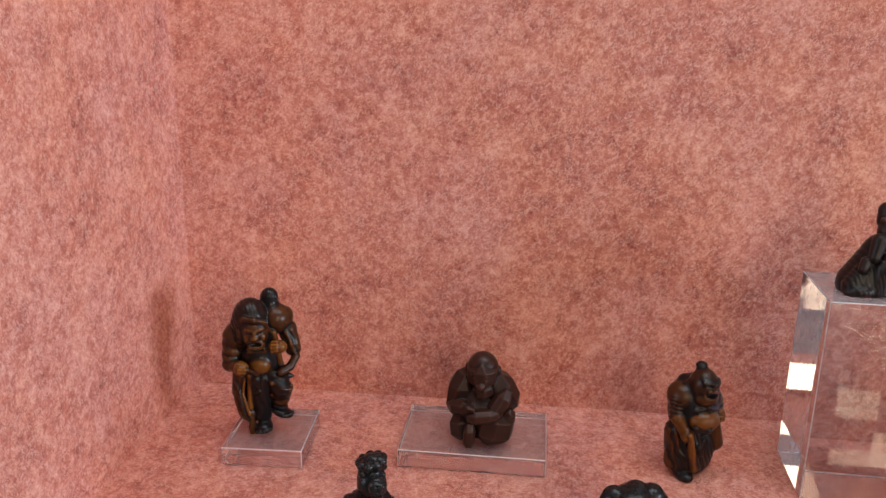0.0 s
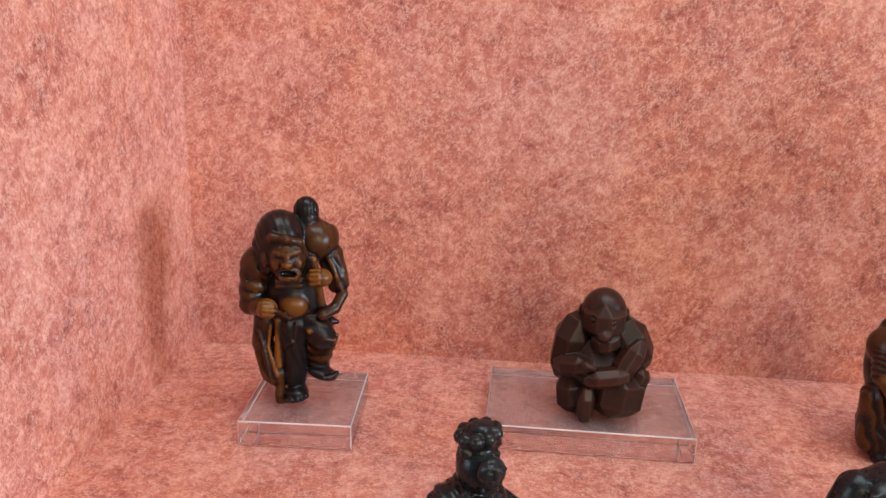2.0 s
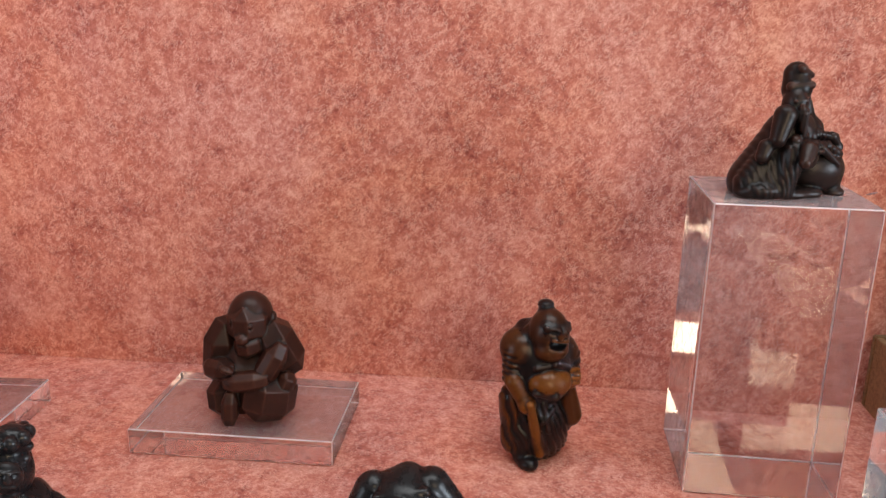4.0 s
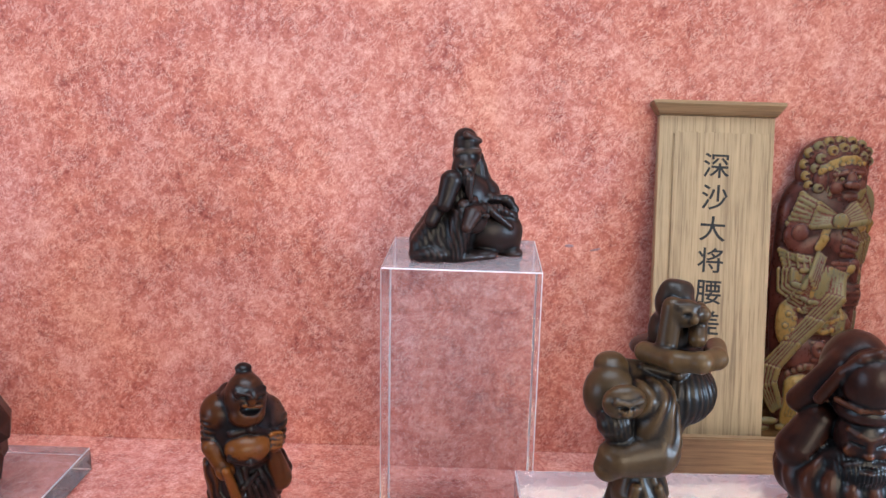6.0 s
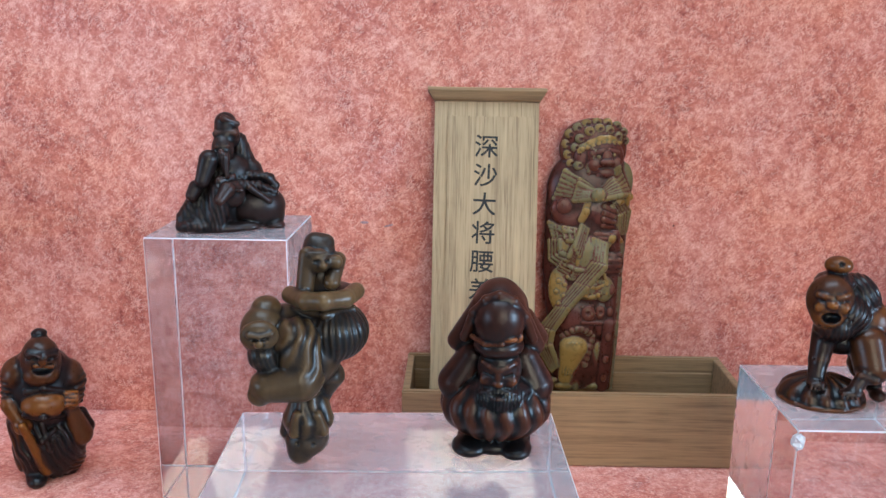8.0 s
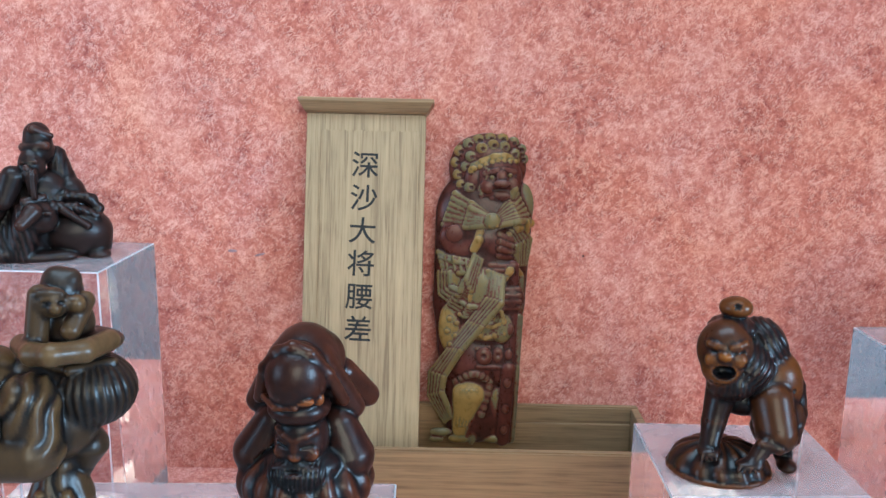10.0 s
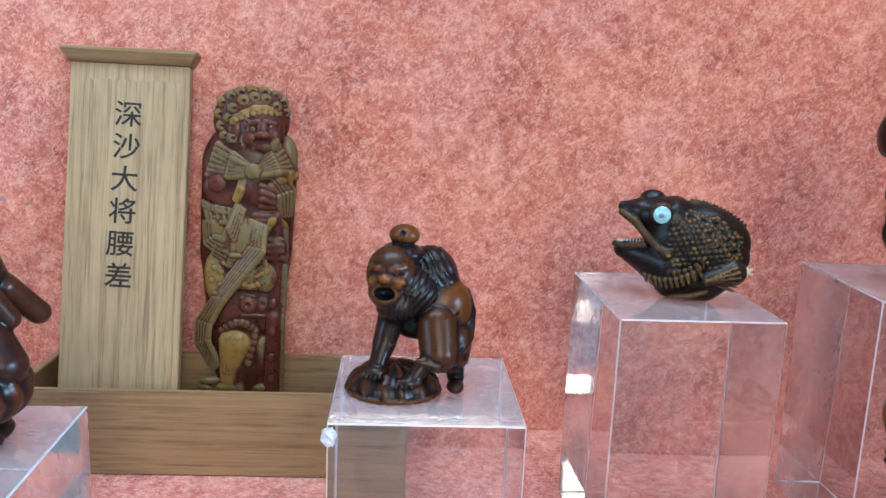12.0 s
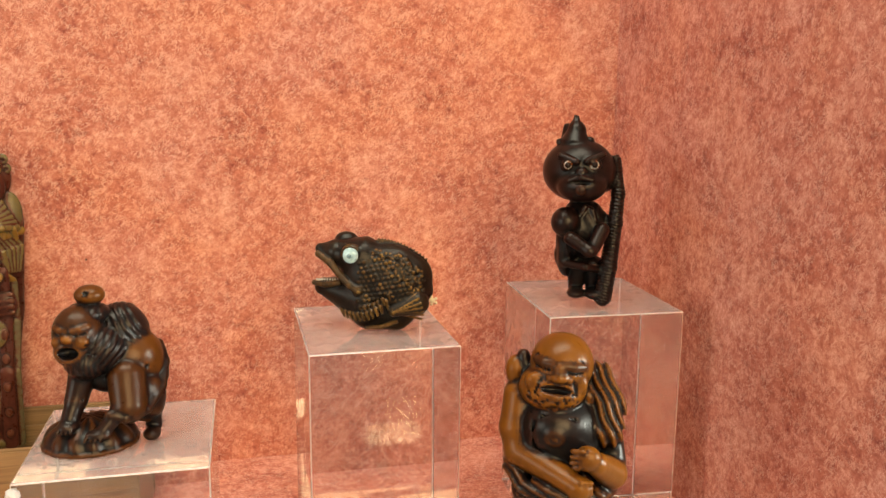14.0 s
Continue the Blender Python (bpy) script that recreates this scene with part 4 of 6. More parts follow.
def tall_standing_guardian():
    s = Sculpt((-31, -29, 15), (20, 26, 159), 0.42)
    s.limb((-4.3, 3.0, 121.0), (-5.9, 3.0, 83.1), 20.4, 19.6, 0.12)
    s.limb((-5.9, 3.0, 83.1), (-6.4, 3.0, 52.6), 19.6, 16.1, 0.18)
    s.limb((-6.4, 3.0, 52.6), (-6.3, 3.0, 33.1), 16.1, 14.5, 0.1)
    s.ball((-3.5, 0.0, 140.8), (16.1, 13.4, 14.5), 0.32)
    s.ball((-3.3, -2.0, 146.7), (14.5, 12.3, 8.6), 0.35)
    s.ball((0.4, -8.0, 136.9), (10.2, 10.2, 10.2), 0.2)
    s.ball((-9.3, -10.6, 136.5), (3.7, 4.3, 6.4), 0.24, k=0.5)
    s.ball((-15.3, -7.9, 148.1), (2.5, 2.4, 2.4), 0.76, k=0.3)
    s.cut_ball((-14.6, -10.3, 147.8), (1.1, 1.1, 0.9), 0.2, k=0.2)
    s.ball((-16.6, -6.6, 143.3), (2.5, 2.4, 2.4), 0.76, k=0.3)
    s.cut_ball((-15.9, -9.0, 143.1), (1.1, 1.1, 0.9), 0.2, k=0.2)
    s.ball((-15.6, -7.7, 138.2), (2.5, 2.4, 2.4), 0.76, k=0.3)
    s.cut_ball((-14.9, -10.1, 138.0), (1.1, 1.1, 0.9), 0.2, k=0.2)
    s.ball((-14.1, -8.5, 134.0), (2.5, 2.4, 2.4), 0.76, k=0.3)
    s.cut_ball((-13.4, -10.8, 133.8), (1.1, 1.1, 0.9), 0.2, k=0.2)
    s.ball((-11.7, -9.3, 151.0), (2.5, 2.4, 2.4), 0.58, k=0.3)
    s.cut_ball((-11.0, -11.6, 150.7), (1.1, 1.1, 0.9), 0.2, k=0.2)
    s.ball((-7.7, -9.2, 152.8), (2.5, 2.4, 2.4), 0.76, k=0.3)
    s.cut_ball((-7.1, -11.5, 152.5), (1.1, 1.1, 0.9), 0.2, k=0.2)
    s.ball((-2.9, -8.9, 153.4), (2.5, 2.4, 2.4), 0.76, k=0.3)
    s.cut_ball((-2.2, -11.3, 153.2), (1.1, 1.1, 0.9), 0.2, k=0.2)
    s.ball((2.2, -7.8, 153.2), (2.5, 2.4, 2.4), 0.84, k=0.3)
    s.cut_ball((2.8, -10.1, 152.9), (1.1, 1.1, 0.9), 0.2, k=0.2)
    s.ball((6.8, -6.1, 151.8), (2.5, 2.4, 2.4), 0.58, k=0.3)
    s.cut_ball((7.4, -8.5, 151.5), (1.1, 1.1, 0.9), 0.2, k=0.2)
    s.ball((9.9, -5.2, 148.9), (2.5, 2.4, 2.4), 0.5, k=0.3)
    s.cut_ball((10.5, -7.5, 148.6), (1.1, 1.1, 0.9), 0.2, k=0.2)
    s.ball((10.8, -4.1, 144.9), (2.5, 2.4, 2.4), 0.5, k=0.3)
    s.cut_ball((11.4, -6.4, 144.6), (1.1, 1.1, 0.9), 0.2, k=0.2)
    s.ball((-10.6, -11.8, 145.9), (2.5, 2.4, 2.4), 0.58, k=0.3)
    s.cut_ball((-9.9, -14.2, 145.6), (1.1, 1.1, 0.9), 0.2, k=0.2)
    s.ball((-12.3, -10.4, 141.6), (2.5, 2.4, 2.4), 0.5, k=0.3)
    s.cut_ball((-11.6, -12.7, 141.4), (1.1, 1.1, 0.9), 0.2, k=0.2)
    s.ball((-6.3, -12.7, 149.3), (2.5, 2.4, 2.4), 0.76, k=0.3)
    s.cut_ball((-5.7, -15.0, 149.0), (1.1, 1.1, 0.9), 0.2, k=0.2)
    s.ball((2.9, -11.3, 149.9), (2.5, 2.4, 2.4), 0.67, k=0.3)
    s.cut_ball((3.5, -13.7, 149.6), (1.1, 1.1, 0.9), 0.2, k=0.2)
    s.ball((7.1, -9.7, 147.0), (2.5, 2.4, 2.4), 0.58, k=0.3)
    s.cut_ball((7.7, -12.1, 146.8), (1.1, 1.1, 0.9), 0.2, k=0.2)
    s.ball((-1.7, -12.1, 150.6), (2.5, 2.4, 2.4), 0.76, k=0.3)
    s.cut_ball((-1.1, -14.5, 150.4), (1.1, 1.1, 0.9), 0.2, k=0.2)
    s.ball((-8.7, -12.3, 141.7), (2.5, 2.4, 2.4), 0.5, k=0.3)
    s.cut_ball((-8.0, -14.6, 141.5), (1.1, 1.1, 0.9), 0.2, k=0.2)
    s.ball((-10.9, -13.0, 133.2), (2.5, 2.4, 2.4), 0.58, k=0.3)
    s.cut_ball((-10.3, -15.3, 133.0), (1.1, 1.1, 0.9), 0.2, k=0.2)
    s.limb((-10.4, -13.5, 140.2), (-6.3, -12.8, 143.7), 1.6, 1.6, 1.0, k=0.3)
    s.limb((-6.2, -13.9, 143.7), (-1.6, -13.7, 145.7), 1.6, 1.6, 1.0, k=0.3)
    s.limb((-1.5, -14.8, 145.7), (3.0, -12.6, 146.1), 1.6, 1.6, 1.0, k=0.3)
    s.limb((3.1, -13.9, 146.1), (8.0, -8.4, 144.3), 1.6, 1.6, 1.0, k=0.3)
    s.ball((-9.4, -14.9, 141.0), (1.2, 1.2, 1.2), 1.0, k=0.2)
    s.ball((-7.0, -14.3, 141.9), (1.2, 1.2, 1.2), 1.0, k=0.2)
    s.ball((-4.5, -14.7, 142.7), (1.2, 1.2, 1.2), 1.0, k=0.2)
    s.ball((-2.0, -15.3, 143.6), (1.2, 1.2, 1.2), 1.0, k=0.2)
    s.ball((0.4, -15.0, 144.5), (1.2, 1.2, 1.2), 1.0, k=0.2)
    s.ball((2.8, -14.5, 144.3), (1.2, 1.2, 1.2), 1.0, k=0.2)
    s.ball((5.2, -13.4, 144.2), (1.2, 1.2, 1.2), 1.0, k=0.2)
    s.ball((7.5, -11.1, 144.0), (1.2, 1.2, 1.2), 1.0, k=0.2)
    s.limb((-4.6, -16.2, 139.0), (0.1, -17.3, 140.2), 1.3, 1.3, 0.22, k=0.3)
    s.limb((2.8, -16.8, 140.5), (7.2, -14.8, 139.7), 1.3, 1.1, 0.22, k=0.3)
    s.ball((2.0, -18.1, 137.0), (2.4, 2.7, 3.5), 0.26, k=0.4)
    s.ball((2.1, -20.0, 134.9), (3.5, 2.4, 1.6), 0.26, k=0.3)
    s.ball((-3.5, -16.0, 133.5), (3.2, 2.7, 2.9), 0.26, k=0.4)
    s.ball((6.5, -15.1, 134.5), (2.4, 2.4, 2.9), 0.26, k=0.4)
    s.cut_ball((-2.2, -17.8, 137.5), (2.1, 1.3, 1.1), 0.02)
    s.cut_ball((5.4, -16.8, 138.3), (1.9, 1.3, 1.1), 0.02)
    s.ball((-2.0, -17.6, 137.5), (1.0, 1.1, 0.8), 0.62, k=0.2)
    s.ball((5.4, -16.5, 138.3), (0.9, 1.1, 0.8), 0.62, k=0.2)
    s.cut_ball((2.2, -16.8, 132.0), (4.6, 1.9, 1.1), 0.02)
    s.ball((2.3, -14.1, 129.6), (4.8, 2.9, 2.4), 0.24, k=0.4)
    s.limb((-1.9, -15.4, 130.7), (-6.1, -15.1, 129.6), 1.3, 1.1, 0.12, k=0.3)
    s.limb((-2.1, -15.4, 128.8), (3.2, -14.5, 127.3), 1.1, 1.1, 0.12, k=0.3)
    s.limb((-5.7, -14.3, 141.8), (-7.6, -13.5, 132.8), 0.6, 0.6, 0.5, k=0.2)
    s.limb((-4.9, -15.3, 141.4), (-7.1, -14.1, 131.4), 0.6, 0.6, 0.5, k=0.2)
    s.limb((-4.2, -16.0, 140.9), (-6.5, -15.8, 130.1), 0.6, 0.6, 0.5, k=0.2)
    s.limb((-3.4, -17.2, 140.5), (-6.1, -15.6, 128.7), 0.6, 0.6, 0.5, k=0.2)
    s.ball((11.1, -2.0, 125.2), (5.1, 6.4, 9.6), 0.64)
    s.ball((-18.5, -2.0, 120.4), (5.1, 6.4, 8.6), 0.62)
    s.limb((-16.8, -9.8, 130.1), (-10.3, -15.3, 126.2), 1.6, 1.5, 0.66, k=0.25)
    s.limb((-10.2, -16.4, 126.2), (-2.2, -16.8, 120.8), 1.5, 1.4, 0.66, k=0.25)
    s.limb((-17.5, -10.5, 128.0), (-10.6, -16.5, 124.6), 1.6, 1.5, 0.5900000000000001, k=0.25)
    s.limb((-10.5, -17.6, 124.6), (-2.1, -17.8, 120.3), 1.5, 1.4, 0.5900000000000001, k=0.25)
    s.limb((-18.2, -10.7, 125.8), (-11.0, -15.7, 123.0), 1.6, 1.5, 0.66, k=0.25)
    s.limb((-10.9, -16.8, 123.0), (-1.9, -18.7, 119.7), 1.5, 1.4, 0.66, k=0.25)
    s.limb((-18.9, -10.6, 123.7), (-11.4, -15.6, 121.4), 1.6, 1.5, 0.5900000000000001, k=0.25)
    s.limb((-11.3, -16.7, 121.4), (-1.8, -19.7, 119.2), 1.5, 1.4, 0.5900000000000001, k=0.25)
    s.limb((-19.6, -10.0, 121.5), (-11.8, -15.5, 119.8), 1.6, 1.5, 0.66, k=0.25)
    s.limb((-11.7, -16.6, 119.8), (-1.6, -20.6, 118.7), 1.5, 1.4, 0.66, k=0.25)
    s.limb((-20.4, -9.1, 119.3), (-12.2, -15.3, 118.2), 1.6, 1.5, 0.5900000000000001, k=0.25)
    s.limb((-12.1, -16.4, 118.2), (-1.5, -21.6, 118.2), 1.5, 1.4, 0.5900000000000001, k=0.25)
    s.limb((-21.3, -8.0, 117.1), (-12.6, -15.2, 116.6), 1.6, 1.5, 0.66, k=0.25)
    s.limb((-12.5, -16.3, 116.6), (-1.3, -22.5, 117.7), 1.5, 1.4, 0.66, k=0.25)
    s.limb((7.5, -16.1, 132.5), (5.1, -13.5, 127.1), 1.6, 1.5, 0.68, k=0.25)
    s.limb((5.1, -14.8, 127.2), (0.1, -16.4, 120.8), 1.5, 1.4, 0.68, k=0.25)
    s.limb((8.3, -9.6, 130.2), (5.8, -15.2, 125.8), 1.6, 1.5, 0.6100000000000001, k=0.25)
    s.limb((5.9, -16.3, 125.9), (0.3, -17.4, 120.3), 1.5, 1.4, 0.6100000000000001, k=0.25)
    s.limb((9.4, -9.8, 128.0), (6.5, -16.6, 124.5), 1.6, 1.5, 0.68, k=0.25)
    s.limb((6.6, -17.7, 124.6), (0.5, -18.3, 119.8), 1.5, 1.4, 0.68, k=0.25)
    s.limb((10.5, -9.6, 125.8), (7.2, -17.9, 123.3), 1.6, 1.5, 0.6100000000000001, k=0.25)
    s.limb((7.3, -19.0, 123.3), (0.8, -19.2, 119.3), 1.5, 1.4, 0.6100000000000001, k=0.25)
    s.limb((11.6, -8.9, 123.6), (7.9, -19.1, 122.0), 1.6, 1.5, 0.68, k=0.25)
    s.limb((8.0, -20.2, 122.0), (1.0, -20.1, 118.8), 1.5, 1.4, 0.68, k=0.25)
    s.limb((12.7, -7.7, 121.4), (8.6, -20.2, 120.7), 1.6, 1.5, 0.6100000000000001, k=0.25)
    s.limb((8.7, -21.3, 120.7), (1.2, -21.1, 118.2), 1.5, 1.4, 0.6100000000000001, k=0.25)
    s.limb((13.7, -5.8, 119.1), (9.3, -21.4, 119.4), 1.6, 1.5, 0.68, k=0.25)
    s.limb((9.4, -22.5, 119.4), (1.4, -22.0, 117.7), 1.5, 1.4, 0.68, k=0.25)
    s.ball((-1.6, -22.2, 119.3), (3.5, 3.2, 3.5), 0.66, k=0.3)
    s.limb((-2.6, -24.4, 121.4), (-2.8, -24.4, 117.2), 0.7, 0.7, 0.8, k=0.2)
    s.limb((-0.1, -24.1, 121.5), (0.2, -24.1, 117.3), 0.7, 0.7, 0.8, k=0.2)
    s.limb((-16.9, -9.0, 111.7), (-13.6, -9.0, 105.3), 6.4, 5.9, 0.25)
    s.limb((-13.9, -11.0, 105.9), (-3.8, -14.0, 111.1), 5.1, 4.6, 0.25)
    s.ball((-16.9, -14.5, 113.6), (3.7, 2.1, 3.7), 0.3, k=0.5)
    s.ball((1.4, -14.0, 109.8), (7.5, 5.4, 6.4), 0.25)
    s.limb((-4.4, -12.0, 100.9), (5.2, -13.0, 98.3), 4.3, 3.7, 0.24)
    s.limb((1.7, -18.0, 113.3), (6.6, -17.2, 111.5), 1.6, 1.3, 0.29, k=0.25)
    s.limb((1.7, -18.8, 110.5), (6.6, -17.4, 108.9), 1.6, 1.3, 0.29, k=0.25)
    s.limb((1.7, -18.6, 107.6), (6.5, -16.2, 106.2), 1.6, 1.3, 0.29, k=0.25)
    s.limb((1.6, -16.8, 104.7), (6.4, -13.0, 103.4), 1.6, 1.3, 0.29, k=0.25)
    s.limb((-1.7, -16.3, 100.2), (6.3, -16.0, 99.7), 1.2, 1.1, 0.28, k=0.25)
    s.limb((-1.7, -16.2, 98.3), (6.4, -16.3, 98.0), 1.2, 1.1, 0.28, k=0.25)
    s.limb((-1.7, -16.1, 96.3), (6.3, -15.7, 96.3), 1.2, 1.1, 0.28, k=0.25)
    s.limb((-6.2, -16.6, 114.9), (-7.1, -17.2, 111.1), 1.9, 1.9, 1.0, k=0.3)
    s.limb((-7.0, -18.5, 111.2), (-8.8, -16.7, 107.2), 1.9, 1.9, 1.0, k=0.3)
    s.limb((6.2, -16.8, 98.0), (3.9, -13.9, 94.9), 1.9, 1.9, 1.0, k=0.3)
    s.limb((4.0, -15.9, 95.0), (2.0, -14.7, 92.0), 1.9, 1.9, 1.0, k=0.3)
    s.limb((9.7, -11.1, 117.4), (14.6, -2.2, 110.7), 1.5, 1.4, 0.64, k=0.25)
    s.limb((14.7, -3.9, 110.8), (13.1, -4.5, 100.5), 1.4, 1.3, 0.64, k=0.25)
    s.limb((8.6, -12.0, 116.4), (13.1, -5.9, 110.2), 1.5, 1.4, 0.5700000000000001, k=0.25)
    s.limb((13.2, -7.3, 110.3), (12.2, -6.4, 100.4), 1.4, 1.3, 0.5700000000000001, k=0.25)
    s.limb((7.5, -12.9, 115.4), (11.6, -8.3, 109.7), 1.5, 1.4, 0.64, k=0.25)
    s.limb((11.6, -9.6, 109.7), (11.3, -7.9, 100.4), 1.4, 1.3, 0.64, k=0.25)
    s.limb((6.4, -14.8, 114.4), (10.0, -10.2, 109.1), 1.5, 1.4, 0.5700000000000001, k=0.25)
    s.limb((10.1, -11.6, 109.1), (10.3, -9.2, 100.3), 1.4, 1.3, 0.5700000000000001, k=0.25)
    s.limb((5.4, -17.5, 113.4), (8.6, -14.8, 108.6), 1.5, 1.4, 0.64, k=0.25)
    s.limb((8.6, -16.0, 108.7), (9.3, -10.3, 100.2), 1.4, 1.3, 0.64, k=0.25)
    s.limb((8.9, -12.8, 115.8), (15.0, -2.2, 117.6), 1.9, 1.9, 1.0, k=0.3)
    s.limb((13.2, -13.2, 118.8), (13.4, -7.2, 114.3), 1.1, 1.1, 1.0, k=0.3)
    s.limb((8.8, -13.6, 98.4), (11.2, -7.6, 95.7), 1.6, 1.3, 1.0, k=0.3)
    s.ball((-5.7, -13.0, 89.7), (10.2, 7.5, 11.2), 0.76, k=0.6)
    s.limb((-10.0, -19.4, 87.6), (-10.1, -17.2, 82.1), 1.1, 1.1, 1.0, k=0.3)
    s.ball((-15.3, -12.4, 93.8), (4.8, 3.7, 5.9), 0.92, k=0.5)
    s.limb((-23.3, -4.9, 104.8), (-17.0, -13.6, 103.0), 1.5, 1.4, 0.72, k=0.25)
    s.limb((-16.9, -14.6, 103.0), (-8.8, -16.2, 101.4), 1.4, 1.3, 0.72, k=0.25)
    s.limb((-22.6, -6.3, 103.0), (-16.5, -14.7, 101.5), 1.5, 1.4, 0.6499999999999999, k=0.25)
    s.limb((-16.4, -15.7, 101.6), (-8.4, -16.6, 100.4), 1.4, 1.3, 0.6499999999999999, k=0.25)
    s.limb((-22.0, -7.4, 101.1), (-16.1, -13.3, 99.9), 1.5, 1.4, 0.72, k=0.25)
    s.limb((-16.0, -14.3, 99.9), (-8.0, -17.0, 99.3), 1.4, 1.3, 0.72, k=0.25)
    s.limb((-21.4, -8.3, 99.2), (-15.6, -14.4, 98.4), 1.5, 1.4, 0.6499999999999999, k=0.25)
    s.limb((-15.5, -15.3, 98.4), (-7.6, -17.4, 98.3), 1.4, 1.3, 0.6499999999999999, k=0.25)
    s.limb((-20.8, -9.1, 97.3), (-15.0, -15.2, 96.9), 1.5, 1.4, 0.72, k=0.25)
    s.limb((-14.9, -16.2, 96.9), (-7.2, -18.0, 97.2), 1.4, 1.3, 0.72, k=0.25)
    s.limb((-20.6, -11.0, 103.7), (-19.5, -12.0, 98.0), 0.7, 0.7, 0.6, k=0.2)
    s.limb((-17.6, -15.6, 103.6), (-16.6, -16.0, 98.1), 0.7, 0.7, 0.6, k=0.2)
    s.limb((-14.9, -16.1, 103.2), (-13.9, -17.2, 98.0), 0.7, 0.7, 0.6, k=0.2)
    s.limb((-12.3, -16.5, 102.8), (-11.2, -18.1, 97.9), 0.7, 0.7, 0.6, k=0.2)
    s.limb((-9.7, -16.9, 102.4), (-8.6, -18.8, 97.7), 0.7, 0.7, 0.6, k=0.2)
    s.limb((-23.0, -5.9, 96.1), (-22.4, -7.1, 86.9), 1.3, 1.3, 0.66, k=0.25)
    s.limb((-22.3, -8.0, 87.0), (-16.7, -13.0, 83.1), 1.3, 1.3, 0.66, k=0.25)
    s.limb((-16.6, -13.9, 83.1), (-10.0, -19.5, 89.5), 1.3, 1.2, 0.66, k=0.25)
    s.limb((-9.9, -20.4, 89.6), (-5.9, -16.6, 102.5), 1.2, 1.2, 0.66, k=0.25)
    s.limb((-21.4, -9.8, 96.4), (-21.0, -9.1, 88.1), 1.3, 1.3, 0.5900000000000001, k=0.25)
    s.limb((-20.9, -10.0, 88.1), (-16.0, -15.6, 85.2), 1.3, 1.3, 0.5900000000000001, k=0.25)
    s.limb((-15.9, -16.5, 85.3), (-10.7, -20.1, 91.2), 1.3, 1.2, 0.5900000000000001, k=0.25)
    s.limb((-10.6, -21.0, 91.2), (-6.9, -16.8, 103.1), 1.2, 1.2, 0.5900000000000001, k=0.25)
    s.limb((-20.1, -11.4, 96.5), (-19.6, -10.7, 89.2), 1.3, 1.3, 0.66, k=0.25)
    s.limb((-19.5, -11.6, 89.2), (-15.3, -18.1, 87.4), 1.3, 1.3, 0.66, k=0.25)
    s.limb((-15.2, -19.0, 87.4), (-11.4, -20.6, 92.8), 1.3, 1.2, 0.66, k=0.25)
    s.limb((-11.4, -21.4, 92.8), (-7.8, -17.1, 103.8), 1.2, 1.2, 0.66, k=0.25)
    s.limb((-18.7, -14.0, 96.7), (-17.9, -14.4, 90.4), 1.3, 1.3, 0.5900000000000001, k=0.25)
    s.limb((-17.9, -15.3, 90.5), (-14.6, -20.2, 89.5), 1.3, 1.3, 0.5900000000000001, k=0.25)
    s.limb((-14.5, -21.1, 89.5), (-12.2, -21.0, 94.4), 1.3, 1.2, 0.5900000000000001, k=0.25)
    s.limb((-12.1, -21.8, 94.5), (-8.7, -17.3, 104.4), 1.2, 1.2, 0.5900000000000001, k=0.25)
    s.limb((-19.2, -11.0, 81.8), (-12.8, -14.4, 78.1), 1.3, 1.3, 0.64, k=0.25)
    s.limb((-12.7, -15.3, 78.2), (-3.6, -15.4, 77.7), 1.3, 1.2, 0.64, k=0.25)
    s.limb((-3.5, -16.3, 77.7), (4.4, -13.2, 81.6), 1.2, 1.2, 0.64, k=0.25)
    s.limb((-18.4, -12.8, 83.3), (-12.1, -14.9, 79.5), 1.3, 1.3, 0.5700000000000001, k=0.25)
    s.limb((-12.0, -15.8, 79.6), (-3.2, -16.2, 79.2), 1.3, 1.2, 0.5700000000000001, k=0.25)
    s.limb((-3.1, -17.1, 79.3), (4.4, -13.3, 83.4), 1.2, 1.2, 0.5700000000000001, k=0.25)
    s.limb((-17.6, -15.0, 84.8), (-11.4, -15.3, 81.0), 1.3, 1.3, 0.64, k=0.25)
    s.limb((-11.3, -16.2, 81.1), (-2.7, -16.9, 80.7), 1.3, 1.2, 0.64, k=0.25)
    s.limb((-2.7, -17.8, 80.8), (4.4, -13.4, 85.2), 1.2, 1.2, 0.64, k=0.25)
    s.limb((-16.9, -15.7, 86.2), (-10.5, -18.1, 82.6), 1.3, 1.3, 0.5700000000000001, k=0.25)
    s.limb((-10.5, -19.1, 82.7), (-2.3, -17.7, 82.3), 1.3, 1.2, 0.5700000000000001, k=0.25)
    s.limb((-2.2, -18.6, 82.4), (4.4, -13.5, 87.0), 1.2, 1.2, 0.5700000000000001, k=0.25)
    s.ball((-17.3, -8.8, 72.6), (5.9, 5.9, 11.8), 0.97, k=0.6)
    s.ball((-3.8, -12.0, 72.4), (10.7, 6.4, 5.9), 0.74, k=0.6)
    s.ball((3.5, -13.9, 72.7), (4.8, 5.4, 6.4), 0.72, k=0.5)
    s.limb((-10.3, -15.6, 75.6), (-11.7, -15.4, 70.1), 0.7, 0.7, 0.62, k=0.2)
    s.limb((-8.1, -16.2, 76.0), (-9.3, -16.8, 70.3), 0.7, 0.7, 0.85, k=0.2)
    s.limb((-5.9, -16.3, 76.5), (-7.0, -17.6, 70.4), 0.7, 0.7, 0.62, k=0.2)
    s.limb((-3.7, -17.1, 76.9), (-4.7, -17.9, 70.5), 0.7, 0.7, 0.85, k=0.2)
